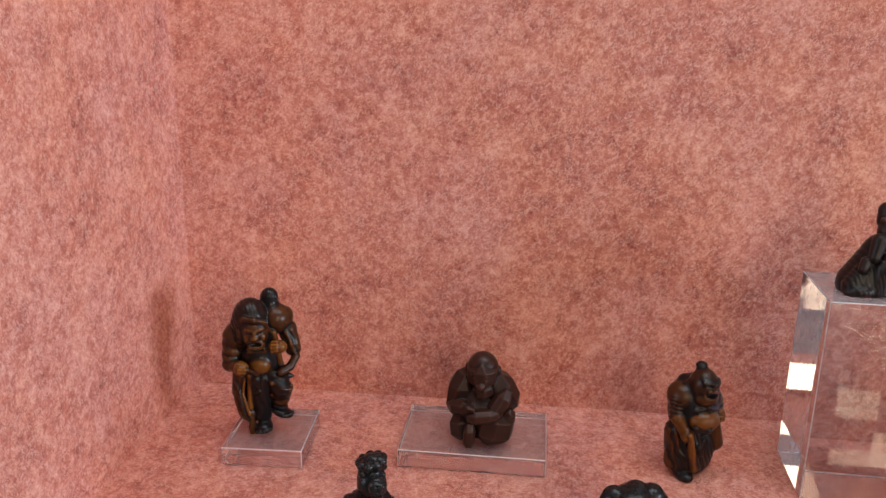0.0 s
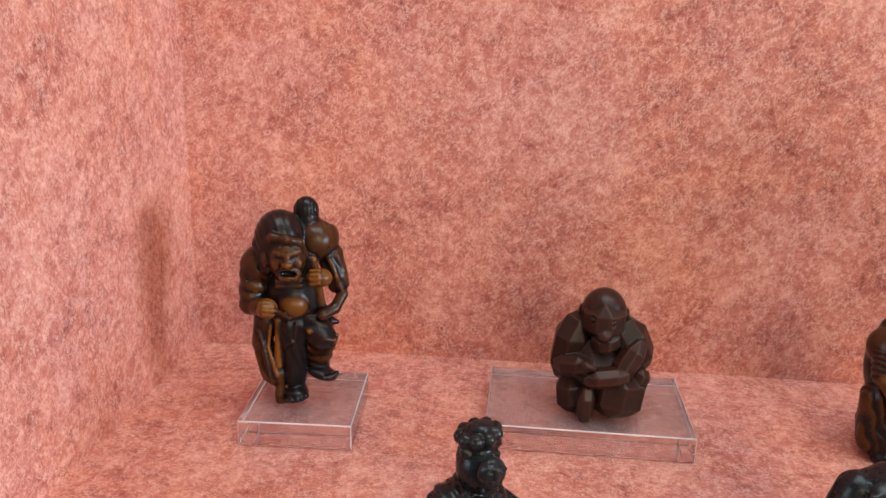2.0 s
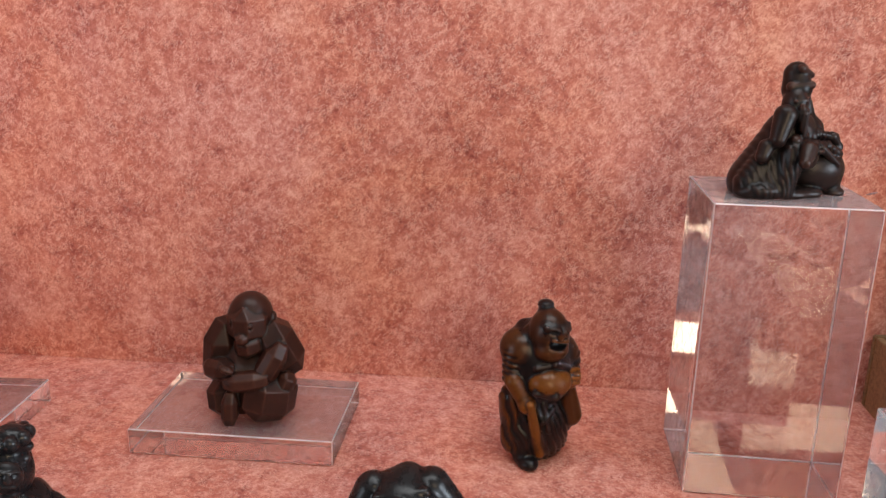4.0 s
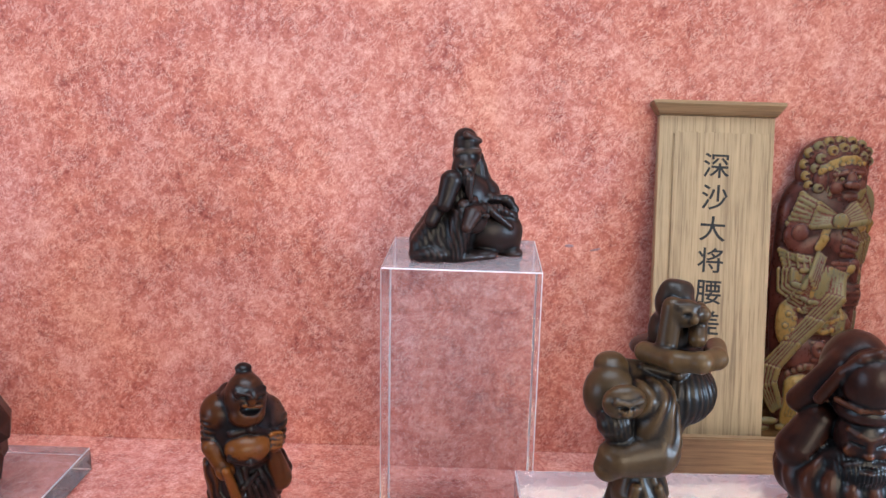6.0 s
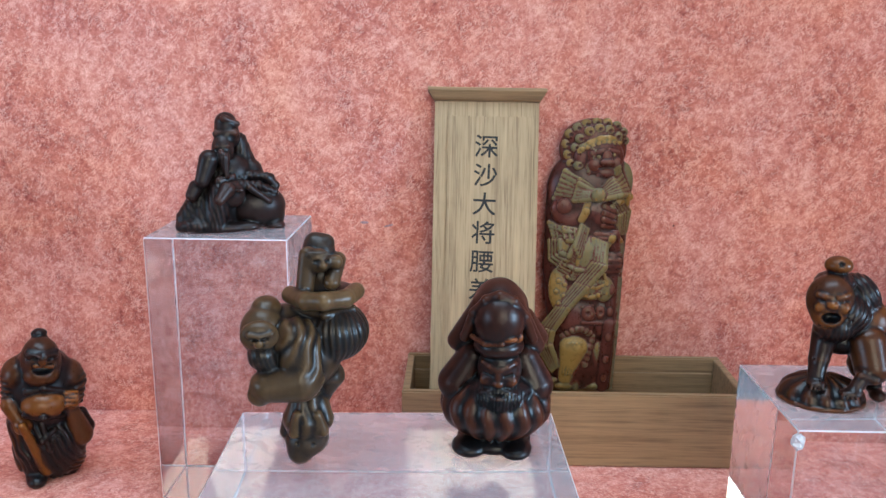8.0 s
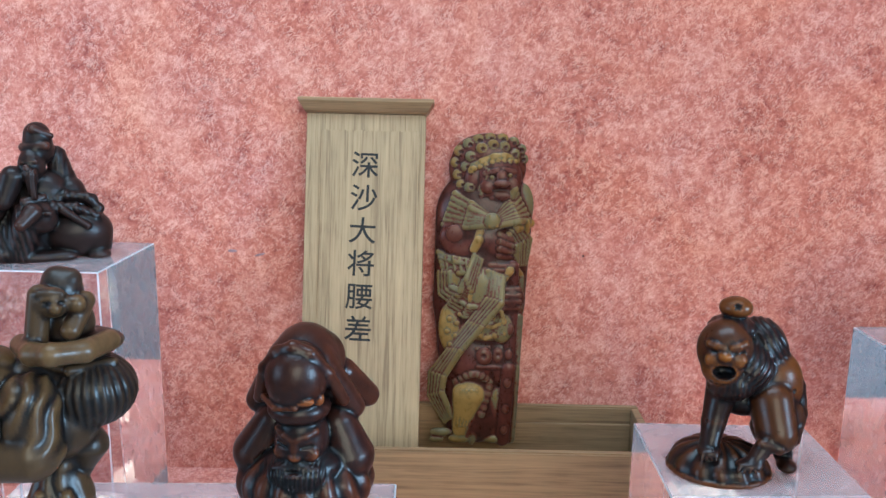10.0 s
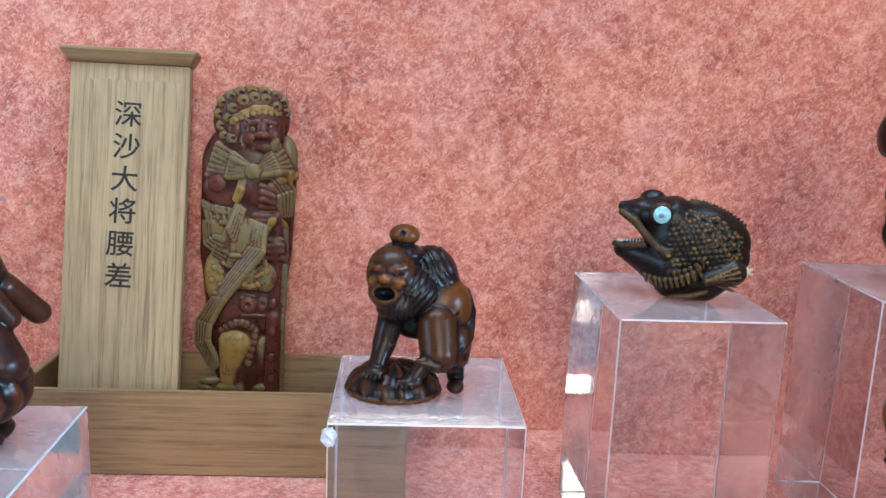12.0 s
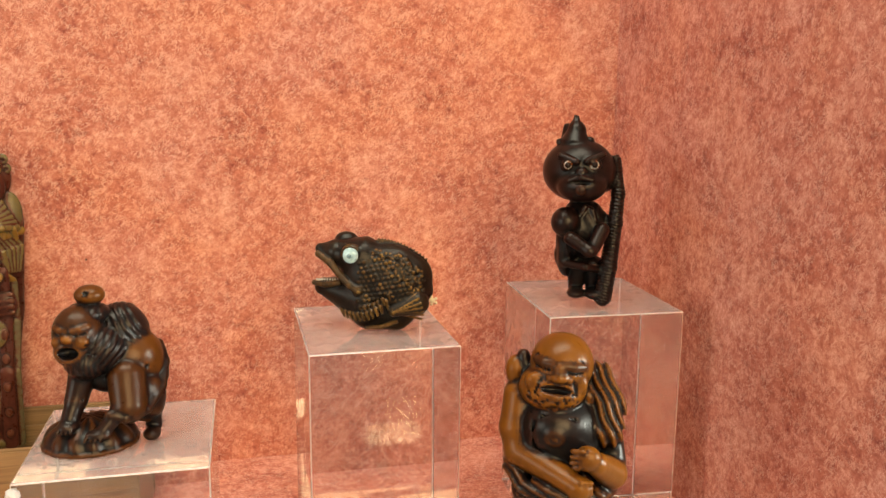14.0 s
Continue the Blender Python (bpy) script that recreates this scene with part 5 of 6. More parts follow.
    s.limb((-1.7, -15.9, 77.3), (-2.5, -17.8, 70.5), 0.7, 0.7, 0.62, k=0.2)
    s.limb((0.5, -16.1, 76.9), (-0.2, -17.5, 70.5), 0.7, 0.7, 0.85, k=0.2)
    s.limb((2.8, -17.8, 76.8), (2.1, -18.6, 70.7), 0.7, 0.7, 0.62, k=0.2)
    s.limb((4.9, -17.8, 76.5), (4.4, -18.7, 70.7), 0.7, 0.7, 0.85, k=0.2)
    s.limb((-18.6, -8.1, 58.7), (-12.9, -13.1, 67.4), 1.2, 1.2, 1.0, k=0.3)
    s.limb((-12.8, -14.0, 67.4), (-6.3, -17.4, 70.1), 1.2, 1.2, 1.0, k=0.3)
    s.limb((-6.2, -18.3, 70.2), (-3.5, -16.7, 68.6), 1.2, 1.2, 1.0, k=0.3)
    s.limb((-3.4, -17.7, 68.7), (0.3, -17.0, 70.0), 1.2, 1.2, 1.0, k=0.3)
    s.limb((0.4, -17.9, 70.1), (4.8, -10.5, 65.9), 1.2, 1.2, 1.0, k=0.3)
    s.limb((-5.8, -17.9, 73.9), (-0.6, -17.8, 73.5), 0.9, 0.9, 1.0, k=0.3)
    s.limb((-0.5, -18.4, 73.6), (4.2, -18.4, 75.6), 0.9, 0.9, 1.0, k=0.3)
    s.limb((4.3, -19.0, 75.7), (3.0, -14.8, 80.7), 0.9, 0.9, 1.0, k=0.3)
    s.ball((-18.5, -14.0, 76.7), (1.2, 1.2, 1.2), 0.8, k=0.2)
    s.ball((-15.6, -14.1, 74.8), (1.2, 1.2, 1.2), 0.8, k=0.2)
    s.ball((-19.5, -14.1, 71.3), (1.2, 1.2, 1.2), 0.8, k=0.2)
    s.ball((-16.1, -14.1, 69.4), (1.2, 1.2, 1.2), 0.8, k=0.2)
    s.ball((-18.1, -13.3, 65.5), (1.2, 1.2, 1.2), 0.8, k=0.2)
    s.ball((-14.1, -14.9, 78.8), (1.2, 1.2, 1.2), 0.8, k=0.2)
    s.ball((-7.7, -9.0, 57.8), (10.2, 8.0, 10.7), 0.22)
    s.ball((3.2, -8.0, 57.8), (7.0, 7.0, 10.7), 0.22)
    s.ball((-4.0, -15.5, 60.3), (3.7, 2.7, 4.0), 0.27, k=0.4)
    s.cut_ball((-3.9, -18.2, 60.6), (1.3, 1.1, 1.3), 0.08)
    s.limb((-6.9, -15.5, 63.5), (-1.8, -13.6, 64.1), 0.9, 0.9, 0.3, k=0.3)
    s.ball((2.1, -14.0, 60.7), (2.4, 2.1, 3.5), 0.27, k=0.4)
    s.cut_ball((2.3, -16.2, 61.0), (1.1, 1.1, 1.1), 0.08)
    s.limb((-6.4, -16.6, 55.9), (3.6, -14.5, 55.3), 0.9, 0.9, 0.12, k=0.3)
    s.limb((-2.8, -17.6, 97.3), (-2.9, -19.3, 85.8), 1.5, 1.4, 0.68, k=0.25)
    s.limb((-2.8, -20.3, 85.9), (-10.2, -15.9, 75.1), 1.4, 1.4, 0.68, k=0.25)
    s.limb((-10.2, -17.1, 75.2), (-18.8, -11.3, 62.6), 1.4, 1.4, 0.68, k=0.25)
    s.limb((-18.7, -12.4, 62.7), (-26.2, -5.6, 51.7), 1.4, 1.4, 0.68, k=0.25)
    s.limb((-26.0, -6.9, 51.9), (-26.5, -5.6, 41.6), 1.4, 1.4, 0.68, k=0.25)
    s.limb((-26.4, -6.6, 41.7), (-19.9, -5.6, 29.8), 1.4, 1.3, 0.68, k=0.25)
    s.limb((-1.3, -17.5, 96.8), (-1.5, -20.4, 85.4), 1.5, 1.4, 0.6100000000000001, k=0.25)
    s.limb((-1.4, -21.4, 85.5), (-9.0, -17.5, 74.8), 1.4, 1.4, 0.6100000000000001, k=0.25)
    s.limb((-9.0, -18.6, 74.9), (-17.6, -12.9, 62.6), 1.4, 1.4, 0.6100000000000001, k=0.25)
    s.limb((-17.5, -14.1, 62.8), (-24.8, -7.1, 51.4), 1.4, 1.4, 0.6100000000000001, k=0.25)
    s.limb((-24.7, -8.4, 51.6), (-25.2, -6.9, 42.0), 1.4, 1.4, 0.6100000000000001, k=0.25)
    s.limb((-25.1, -7.9, 42.1), (-19.3, -6.1, 30.6), 1.4, 1.3, 0.6100000000000001, k=0.25)
    s.limb((0.1, -17.3, 96.2), (-0.1, -21.5, 85.1), 1.5, 1.4, 0.68, k=0.25)
    s.limb((-0.0, -22.6, 85.2), (-7.9, -19.0, 74.4), 1.4, 1.4, 0.68, k=0.25)
    s.limb((-7.8, -20.1, 74.5), (-16.4, -14.5, 62.7), 1.4, 1.4, 0.68, k=0.25)
    s.limb((-16.2, -15.7, 62.8), (-23.4, -8.5, 51.1), 1.4, 1.4, 0.68, k=0.25)
    s.limb((-23.3, -9.8, 51.3), (-24.0, -8.2, 42.4), 1.4, 1.4, 0.68, k=0.25)
    s.limb((-23.9, -9.2, 42.6), (-18.6, -6.7, 31.3), 1.4, 1.3, 0.68, k=0.25)
    s.limb((1.6, -17.2, 95.6), (1.3, -22.7, 84.7), 1.5, 1.4, 0.6100000000000001, k=0.25)
    s.limb((1.3, -23.7, 84.8), (-6.7, -20.5, 74.1), 1.4, 1.4, 0.6100000000000001, k=0.25)
    s.limb((-6.6, -21.6, 74.2), (-15.1, -16.1, 62.8), 1.4, 1.4, 0.6100000000000001, k=0.25)
    s.limb((-15.0, -17.3, 62.9), (-22.1, -9.9, 50.8), 1.4, 1.4, 0.6100000000000001, k=0.25)
    s.limb((-22.0, -11.3, 51.0), (-22.8, -9.5, 42.9), 1.4, 1.4, 0.6100000000000001, k=0.25)
    s.limb((-22.7, -10.5, 43.0), (-17.9, -7.4, 32.0), 1.4, 1.3, 0.6100000000000001, k=0.25)
    s.limb((3.1, -17.2, 95.1), (2.6, -23.8, 84.3), 1.5, 1.4, 0.68, k=0.25)
    s.limb((2.7, -24.8, 84.4), (-5.5, -22.0, 73.8), 1.4, 1.4, 0.68, k=0.25)
    s.limb((-5.4, -23.1, 73.9), (-13.9, -17.8, 62.8), 1.4, 1.4, 0.68, k=0.25)
    s.limb((-13.8, -19.0, 63.0), (-20.8, -11.4, 50.5), 1.4, 1.4, 0.68, k=0.25)
    s.limb((-20.6, -12.7, 50.7), (-21.6, -10.8, 43.3), 1.4, 1.4, 0.68, k=0.25)
    s.limb((-21.5, -11.9, 43.5), (-17.3, -8.1, 32.8), 1.4, 1.3, 0.68, k=0.25)
    s.ball((-15.1, -9.5, 48.3), (1.9, 1.9, 1.9), 0.33, k=0.25)
    s.ball((-12.9, -12.6, 50.3), (1.9, 1.9, 1.9), 0.33, k=0.25)
    s.ball((-10.8, -14.7, 51.8), (1.9, 1.9, 1.9), 0.33, k=0.25)
    s.ball((-8.8, -15.5, 52.6), (1.9, 1.9, 1.9), 0.33, k=0.25)
    s.ball((-6.9, -15.5, 52.6), (1.9, 1.9, 1.9), 0.33, k=0.25)
    s.ball((-5.0, -14.9, 51.9), (1.9, 1.9, 1.9), 0.33, k=0.25)
    s.ball((-3.2, -13.3, 50.5), (1.9, 1.9, 1.9), 0.33, k=0.25)
    s.ball((-1.4, -11.4, 48.8), (1.9, 1.9, 1.9), 0.33, k=0.25)
    s.ball((-1.4, -11.2, 46.2), (1.9, 1.9, 2.1), 0.33, k=0.25)
    s.ball((-2.1, -11.2, 43.2), (1.9, 1.9, 2.1), 0.33, k=0.25)
    s.ball((-2.9, -11.1, 40.1), (1.9, 1.9, 2.1), 0.33, k=0.25)
    s.ball((-3.6, -11.0, 37.0), (1.9, 1.9, 2.1), 0.33, k=0.25)
    s.ball((-4.3, -10.9, 33.9), (1.9, 1.9, 2.1), 0.33, k=0.25)
    s.limb((-9.8, -10.0, 42.4), (-13.0, -6.0, 25.8), 7.2, 3.7, 0.99)
    s.limb((1.2, -6.0, 42.0), (0.6, -3.0, 25.5), 5.4, 3.5, 0.86)
    s.ball((-13.5, -6.0, 21.7), (4.8, 3.2, 2.1), 0.8)
    s.ball((1.2, -4.0, 21.5), (4.3, 3.2, 2.1), 0.7)
    s.limb((-13.2, -15.6, 45.1), (-14.4, -10.6, 28.6), 0.6, 0.6, 0.86, k=0.2)
    s.limb((-10.9, -16.4, 45.2), (-13.1, -11.2, 28.7), 0.6, 0.6, 0.86, k=0.2)
    s.limb((-8.8, -16.4, 45.3), (-11.9, -11.3, 28.7), 0.6, 0.6, 0.86, k=0.2)
    s.limb((-6.7, -15.7, 45.2), (-10.7, -11.0, 28.7), 0.6, 0.6, 0.86, k=0.2)
    s.ball((-21.6, -4.0, 24.4), (4.8, 3.2, 1.9), 0.64)
    s.ball((-23.6, -4.0, 21.2), (3.2, 2.7, 1.6), 0.6)
    s.ball((-8.1, -6.0, 24.3), (2.4, 2.7, 5.4), 0.62)
    s.limb((7.7, -14.6, 99.9), (7.6, -10.3, 81.9), 2.4, 2.7, 0.16, k=0.4)
    s.limb((7.7, -12.3, 82.1), (6.7, -12.8, 54.7), 2.7, 2.9, 0.16, k=0.4)
    s.limb((6.8, -14.9, 54.9), (5.2, -4.2, 21.3), 2.9, 3.2, 0.16, k=0.4)
    s.ball((7.2, -12.2, 85.5), (5.4, 4.3, 7.0), 0.16, k=0.6)
    s.limb((4.2, -14.5, 89.5), (10.4, -14.1, 89.7), 1.3, 1.3, 0.24, k=0.25)
    s.limb((4.2, -15.3, 87.0), (10.4, -15.0, 87.2), 1.3, 1.3, 0.3, k=0.25)
    s.limb((4.2, -15.3, 84.5), (10.5, -15.1, 84.6), 1.3, 1.3, 0.24, k=0.25)
    s.limb((4.2, -14.6, 81.8), (10.4, -14.4, 82.0), 1.3, 1.3, 0.3, k=0.25)
    s.ball((7.0, -17.0, 72.6), (1.6, 1.6, 2.4), 0.24, k=0.3)
    s.ball((6.7, -15.2, 61.2), (1.6, 1.6, 2.4), 0.24, k=0.3)
    s.ball((6.4, -15.6, 48.7), (1.6, 1.6, 2.4), 0.24, k=0.3)
    s.ball((6.0, -11.9, 36.7), (1.6, 1.6, 2.4), 0.24, k=0.3)
    s.ball((5.6, -8.7, 26.5), (1.6, 1.6, 2.4), 0.24, k=0.3)
    s.limb((10.9, -7.6, 94.2), (10.7, -5.1, 76.6), 1.9, 2.1, 0.5, k=0.5)
    s.limb((10.8, -6.6, 76.7), (9.6, -8.8, 54.2), 2.1, 2.2, 0.5, k=0.5)
    s.limb((9.7, -10.4, 54.4), (8.5, -1.3, 20.9), 2.2, 2.4, 0.5, k=0.5)
    return s


def crouching_mane_dancer():
    s = Sculpt((-24, -25, -3), (23, 15, 55), 0.42)
    s.ball((-6.0, -3.6, 1.6), (14.0, 12.4, 7.6), 0.4, wave=(13, 0.32))
    for i in range(28):
        a, b = 0.2244 * i, 0.2244 * (i + 1)
        s.limb((-6.0 + 14.0 * math.cos(a), -3.6 + 12.4 * math.sin(a), 0.9), (-6.0 + 14.0 * math.cos(b), -3.6 + 12.4 * math.sin(b), 0.9), 0.8, 0.8, 0.45, k=0.3)
    # back, haunch and mane
    s.ball((7.2, 2.0, 25.6), (9.4, 8.6, 10.2), 0.66)
    s.ball((3.6, 3.0, 34.6), (8.6, 8.0, 9.4), 0.12, wave=(0.75, 0, 0.5, 1.9, 0.2))
    s.ball((-2.0, -3.0, 31.2), (8.8, 8.2, 7.6), 0.14, wave=(0.8, 0.2, -0.55, 1.9, 0.2))
    s.ball((10.6, 3.0, 21.6), (6.4, 7.0, 7.6), 0.62)
    s.nick(4.4, 22.6, 12.6, 25.2, 0.6, 0.05)
    s.nick(6.4, 20.4, 13.4, 21.4, 0.5, 0.05)
    # head, thrown forward and laughing
    s.ball((-7.2, -5.0, 36.6), (7.6, 7.4, 8.6), 0.46, k=1.0)
    s.ball((-8.4, -8.0, 32.0), (5.4, 5.4, 5.0), 0.6)
    s.ball((-5.0, -1.5, 42.0), (6.6, 6.4, 3.6), 0.14, k=0.5, wave=(1, 0, 0, 1.8, 0.12))
    s.ball((-4.2, -1.0, 47.6), (4.6, 4.2, 3.2), 0.6, k=0.5)
    s.cut_ball((-4.6, -4.6, 48.8), (0.8, 0.8, 0.8), 0.1)
    s.ridge(-12.4, 39.4, -9.0, 38.8, 1.0, 0.55)
    s.ridge(-7.0, 39.0, -3.2, 39.8, 1.0, 0.55)
    s.nick(-11.8, 37.6, -9.6, 37.4, 0.45, 0.03)
    s.nick(-6.6, 37.4, -3.6, 37.8, 0.45, 0.03)
    s.dab(-8.6, 36.6, (1.9, 2.0, 1.5), 0.75, out=0.6)
    s.dab(-11.6, 35.2, (2.0, 1.5, 1.8), 0.68)
    s.dab(-5.0, 35.4, (2.4, 1.5, 1.9), 0.68)
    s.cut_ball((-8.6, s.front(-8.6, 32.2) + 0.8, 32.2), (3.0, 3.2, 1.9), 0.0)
    for i in range(7):
        x = -13.0 + 1.5 * i
        s.nick(x, 29.6 - 0.25 * (3 - abs(i - 3)), x + 0.5, 26.8 - 0.3 * (3 - abs(i - 3)), 0.32, 0.08)
    for i in range(4):
        s.nick(-3.6, 34.6 - 1.3 * i, -1.2, 34.0 - 1.5 * i, 0.32, 0.08)
    # arms braced on the hat
    s.limb((-6.4, -3.0, 25.6), (-8.8, -6.0, 15.6), 4.6, 3.4, 0.3)
    s.limb((-8.8, -6.0, 15.6), (-10.2, -9.0, 10.2), 3.2, 2.8, 0.2)
    s.ball((-10.6, -11.0, 8.6), (3.2, 3.0, 1.8), 0.2)
    s.nick(-11.2, 16.4, -6.4, 16.2, 0.4, 0.1)
    s.limb((6.4, -5.0, 22.0), (7.6, -9.0, 14.0), 6.0, 5.6, 0.5)
    s.ball((0.0, 1.0, 20.5), (7.0, 7.0, 5.0), 0.15)
    s.ball((10.0, -1.0, 14.5), (7.4, 7.2, 9.0), 0.42, wave=(0.5, 0, 1, 6.0, 0.25))
    s.ball((-5.0, -6.0, 27.4), (6.6, 6.2, 5.2), 0.2, wave=(1, 0, 0, 1.6, 0.14))
    s.limb((4.4, -12.0, 12.6), (0.8, -14.4, 8.2), 2.6, 2.2, 0.28)
    s.ball((-0.6, -15.2, 7.2), (3.8, 2.6, 1.6), 0.26)
    for i in range(4):
        s.limb((-3.4 + 1.4 * i, -16.6, 7.6), (-4.0 + 1.5 * i, -17.6, 6.2), 0.65, 0.5, 0.26, k=0.25)
        s.limb((-12.6 + 1.2 * i, -13.0, 8.8), (-13.0 + 1.3 * i, -13.8, 7.4), 0.6, 0.5, 0.2, k=0.25)
    # wide cuff and hanging sleeve
    s.chain(((2.6, -13.6, 12.8), (7.4, -13.4, 11.4), (12.6, -9.0, 12.4), (16.2, -2.0, 17.6), (16.6, 3.0, 24.0), (14.6, 5.0, 29.6)), 1.5, 0.3, k=0.5)
    s.chain(((11.6, -3.0, 14.0), (15.4, 1.0, 20.0), (14.4, 4.0, 27.0)), 2.4, 0.12, k=0.8)
    s.limb((11.6, 0.0, 13.0), (12.8, 0.0, 4.0), 3.4, 2.6, 0.15)
    s.ball((12.8, -4.0, 2.4), (2.7, 3.6, 2.0), 0.2)
    s.flat_base()
    return s


def carved_fish():
    s = Sculpt((-26, -15, -2), (27, 14, 41), 0.34)
    # deep blunt body, belly to the block
    s.ball((6.0, 0.0, 17.6), (15.6, 9.4, 15.4), 0.16)
    s.ball((15.0, 0.0, 20.4), (7.4, 6.4, 8.6), 0.18)
    s.ball((-1.0, 0.0, 21.0), (11.0, 9.2, 12.4), 0.12)
    s.limb((-2.0, 0.0, 5.6), (9.0, 0.0, 5.0), 5.6, 5.0, 0.14)
    s.limb((12.0, 0.0, 6.4), (18.0, 0.0, 15.6), 4.0, 4.6, 0.18)
    # gaping jaws
    s.limb((-3.0, 0.0, 12.0), (-18.6, 0.0, 15.8), 10.0, 3.4, 0.14)
    s.limb((-4.0, 0.0, 27.0), (-13.6, 0.0, 29.0), 8.4, 4.6, 0.08)
    s.limb((-14.0, 0.0, 29.2), (-19.6, 0.0, 30.2), 4.4, 2.0, 0.08)
    s.ball((-10.4, 3.0, 33.2), (4.4, 3.4, 3.2), 0.08)
    for y in (-5.0, 0.0, 5.0):
        s.cut_limb((-11.6, y, 21.4), (-21.5, y, 23.0), 1.5, 4.6, 0.0, k=0.6)
    s.chain(((-19.8, -2.4, 28.6), (-15.4, -4.6, 26.4), (-11.2, -6.4, 22.0), (-7.0, -8.0, 18.4), (-3.6, -8.6, 16.6)), 1.35, 0.36, k=0.35)
    s.ball((-3.6, -8.6, 16.6), (2.2, 1.4, 2.2), 0.36, k=0.4)
    s.chain(((-21.6, -2.0, 17.6), (-17.0, -3.8, 17.2), (-11.6, -5.8, 18.6)), 1.1, 0.3, k=0.35)
    for i in range(9):
        x = -20.6 + 1.05 * i
        s.ball((x, -2.4 - 0.28 * i, 18.9 + 0.09 * i), (0.42, 0.42, 0.65), 1.5, k=0.12)
        s.ball((-18.8 + 0.9 * i, -3.2 - 0.35 * i, 26.8 - 0.62 * i), (0.4, 0.4, 0.6), 1.2, k=0.12)
    # socket of the inlaid eye
    y = s.front(-6.6, 29.4)
    s.ball((-6.6, y + 0.8, 29.4), (4.0, 2.0, 4.0), 0.3, k=0.4)
    s.cut_ball((-6.6, y - 1.2, 29.4), (2.9, 1.4, 2.9), 0.05, k=0.25)
    # rough scales on the cheek and flank, in slanting rows
    for row in range(10):
        for i in range(15):
            x = -3.4 + 1.75 * i + 0.85 * (row % 2)
            z = 26.8 - 1.75 * row + 0.32 * i
            if ((x - 6) / 14.0) ** 2 + ((z - 18.5) / 11.5) ** 2 < 1:
                s.dab(x, z, (0.95, 0.7, 0.8), (0.2, 0.42, 0.3, 0.5, 0.24)[(row * 3 + i * 2) % 5], out=0.1, k=0.15)
    # gilt rosettes along the back
    for i, (x, z) in enumerate(((2.6, 29.4), (6.6, 28.4), (10.4, 27.8), (13.4, 25.0), (8.4, 24.0), (12.4, 20.4), (17.4, 22.6), (17.0, 18.6))):
        for j in range(7):
            a = 0.8976 * j + i
            s.dab(x + 1.7 * math.cos(a), z + 1.6 * math.sin(a), (0.62, 0.6, 0.6), 0.58, out=0.15, k=0.35)
        s.nick(x - 0.3, z, x + 0.3, z, 0.6, 0.05)
    # ridge of the back
    for i in range(16):
        t = i / 15
        s.limb((1.5 + 17.5 * t, 0, 32.6 - 6.4 * t * t), (2.4 + 17.8 * t, 0, 34.4 - 7.0 * t * t), 1.0, 0.4, 0.45, k=0.25)
    # pointed scales under the cheek
    for i in range(11):
        t = i / 10
        x, z = -10.4 + 17.0 * t, 8.6 - 5.0 * t * (1 - t) + 4.6 * t * t
        y = s.front(x, z) - 0.2
        s.limb((x, y, z), (x + 0.7, y - 0.4, z - 2.6), 1.0, 0.4, 0.46, k=0.25)
        s.limb((x + 0.8, y, z + 2.4), (x + 1.4, y - 0.3, z + 0.4), 0.9, 0.4, 0.38, k=0.25)
    # pectoral fin
    s.limb((9.4, -8.4, 9.4), (17.4, -5.4, 12.0), 2.2, 4.4, 0.25)
    for i in range(8):
        a = -0.5 + 0.17 * i
        x, z = 9.2 + 10.6 * math.cos(a), 9.4 + 10.2 * math.sin(a)
        s.limb((9.4, -10.2, 9.4), (x, s.front(x, z) - 0.2, z), 0.5, 0.45, 0.62, k=0.2)
    s.chain(((-1.6, -4.6, 1.6), (4.0, -6.0, 2.6), (9.6, -5.6, 4.6)), 0.8, 0.42, k=0.3)
    s.flat_base()
    return s


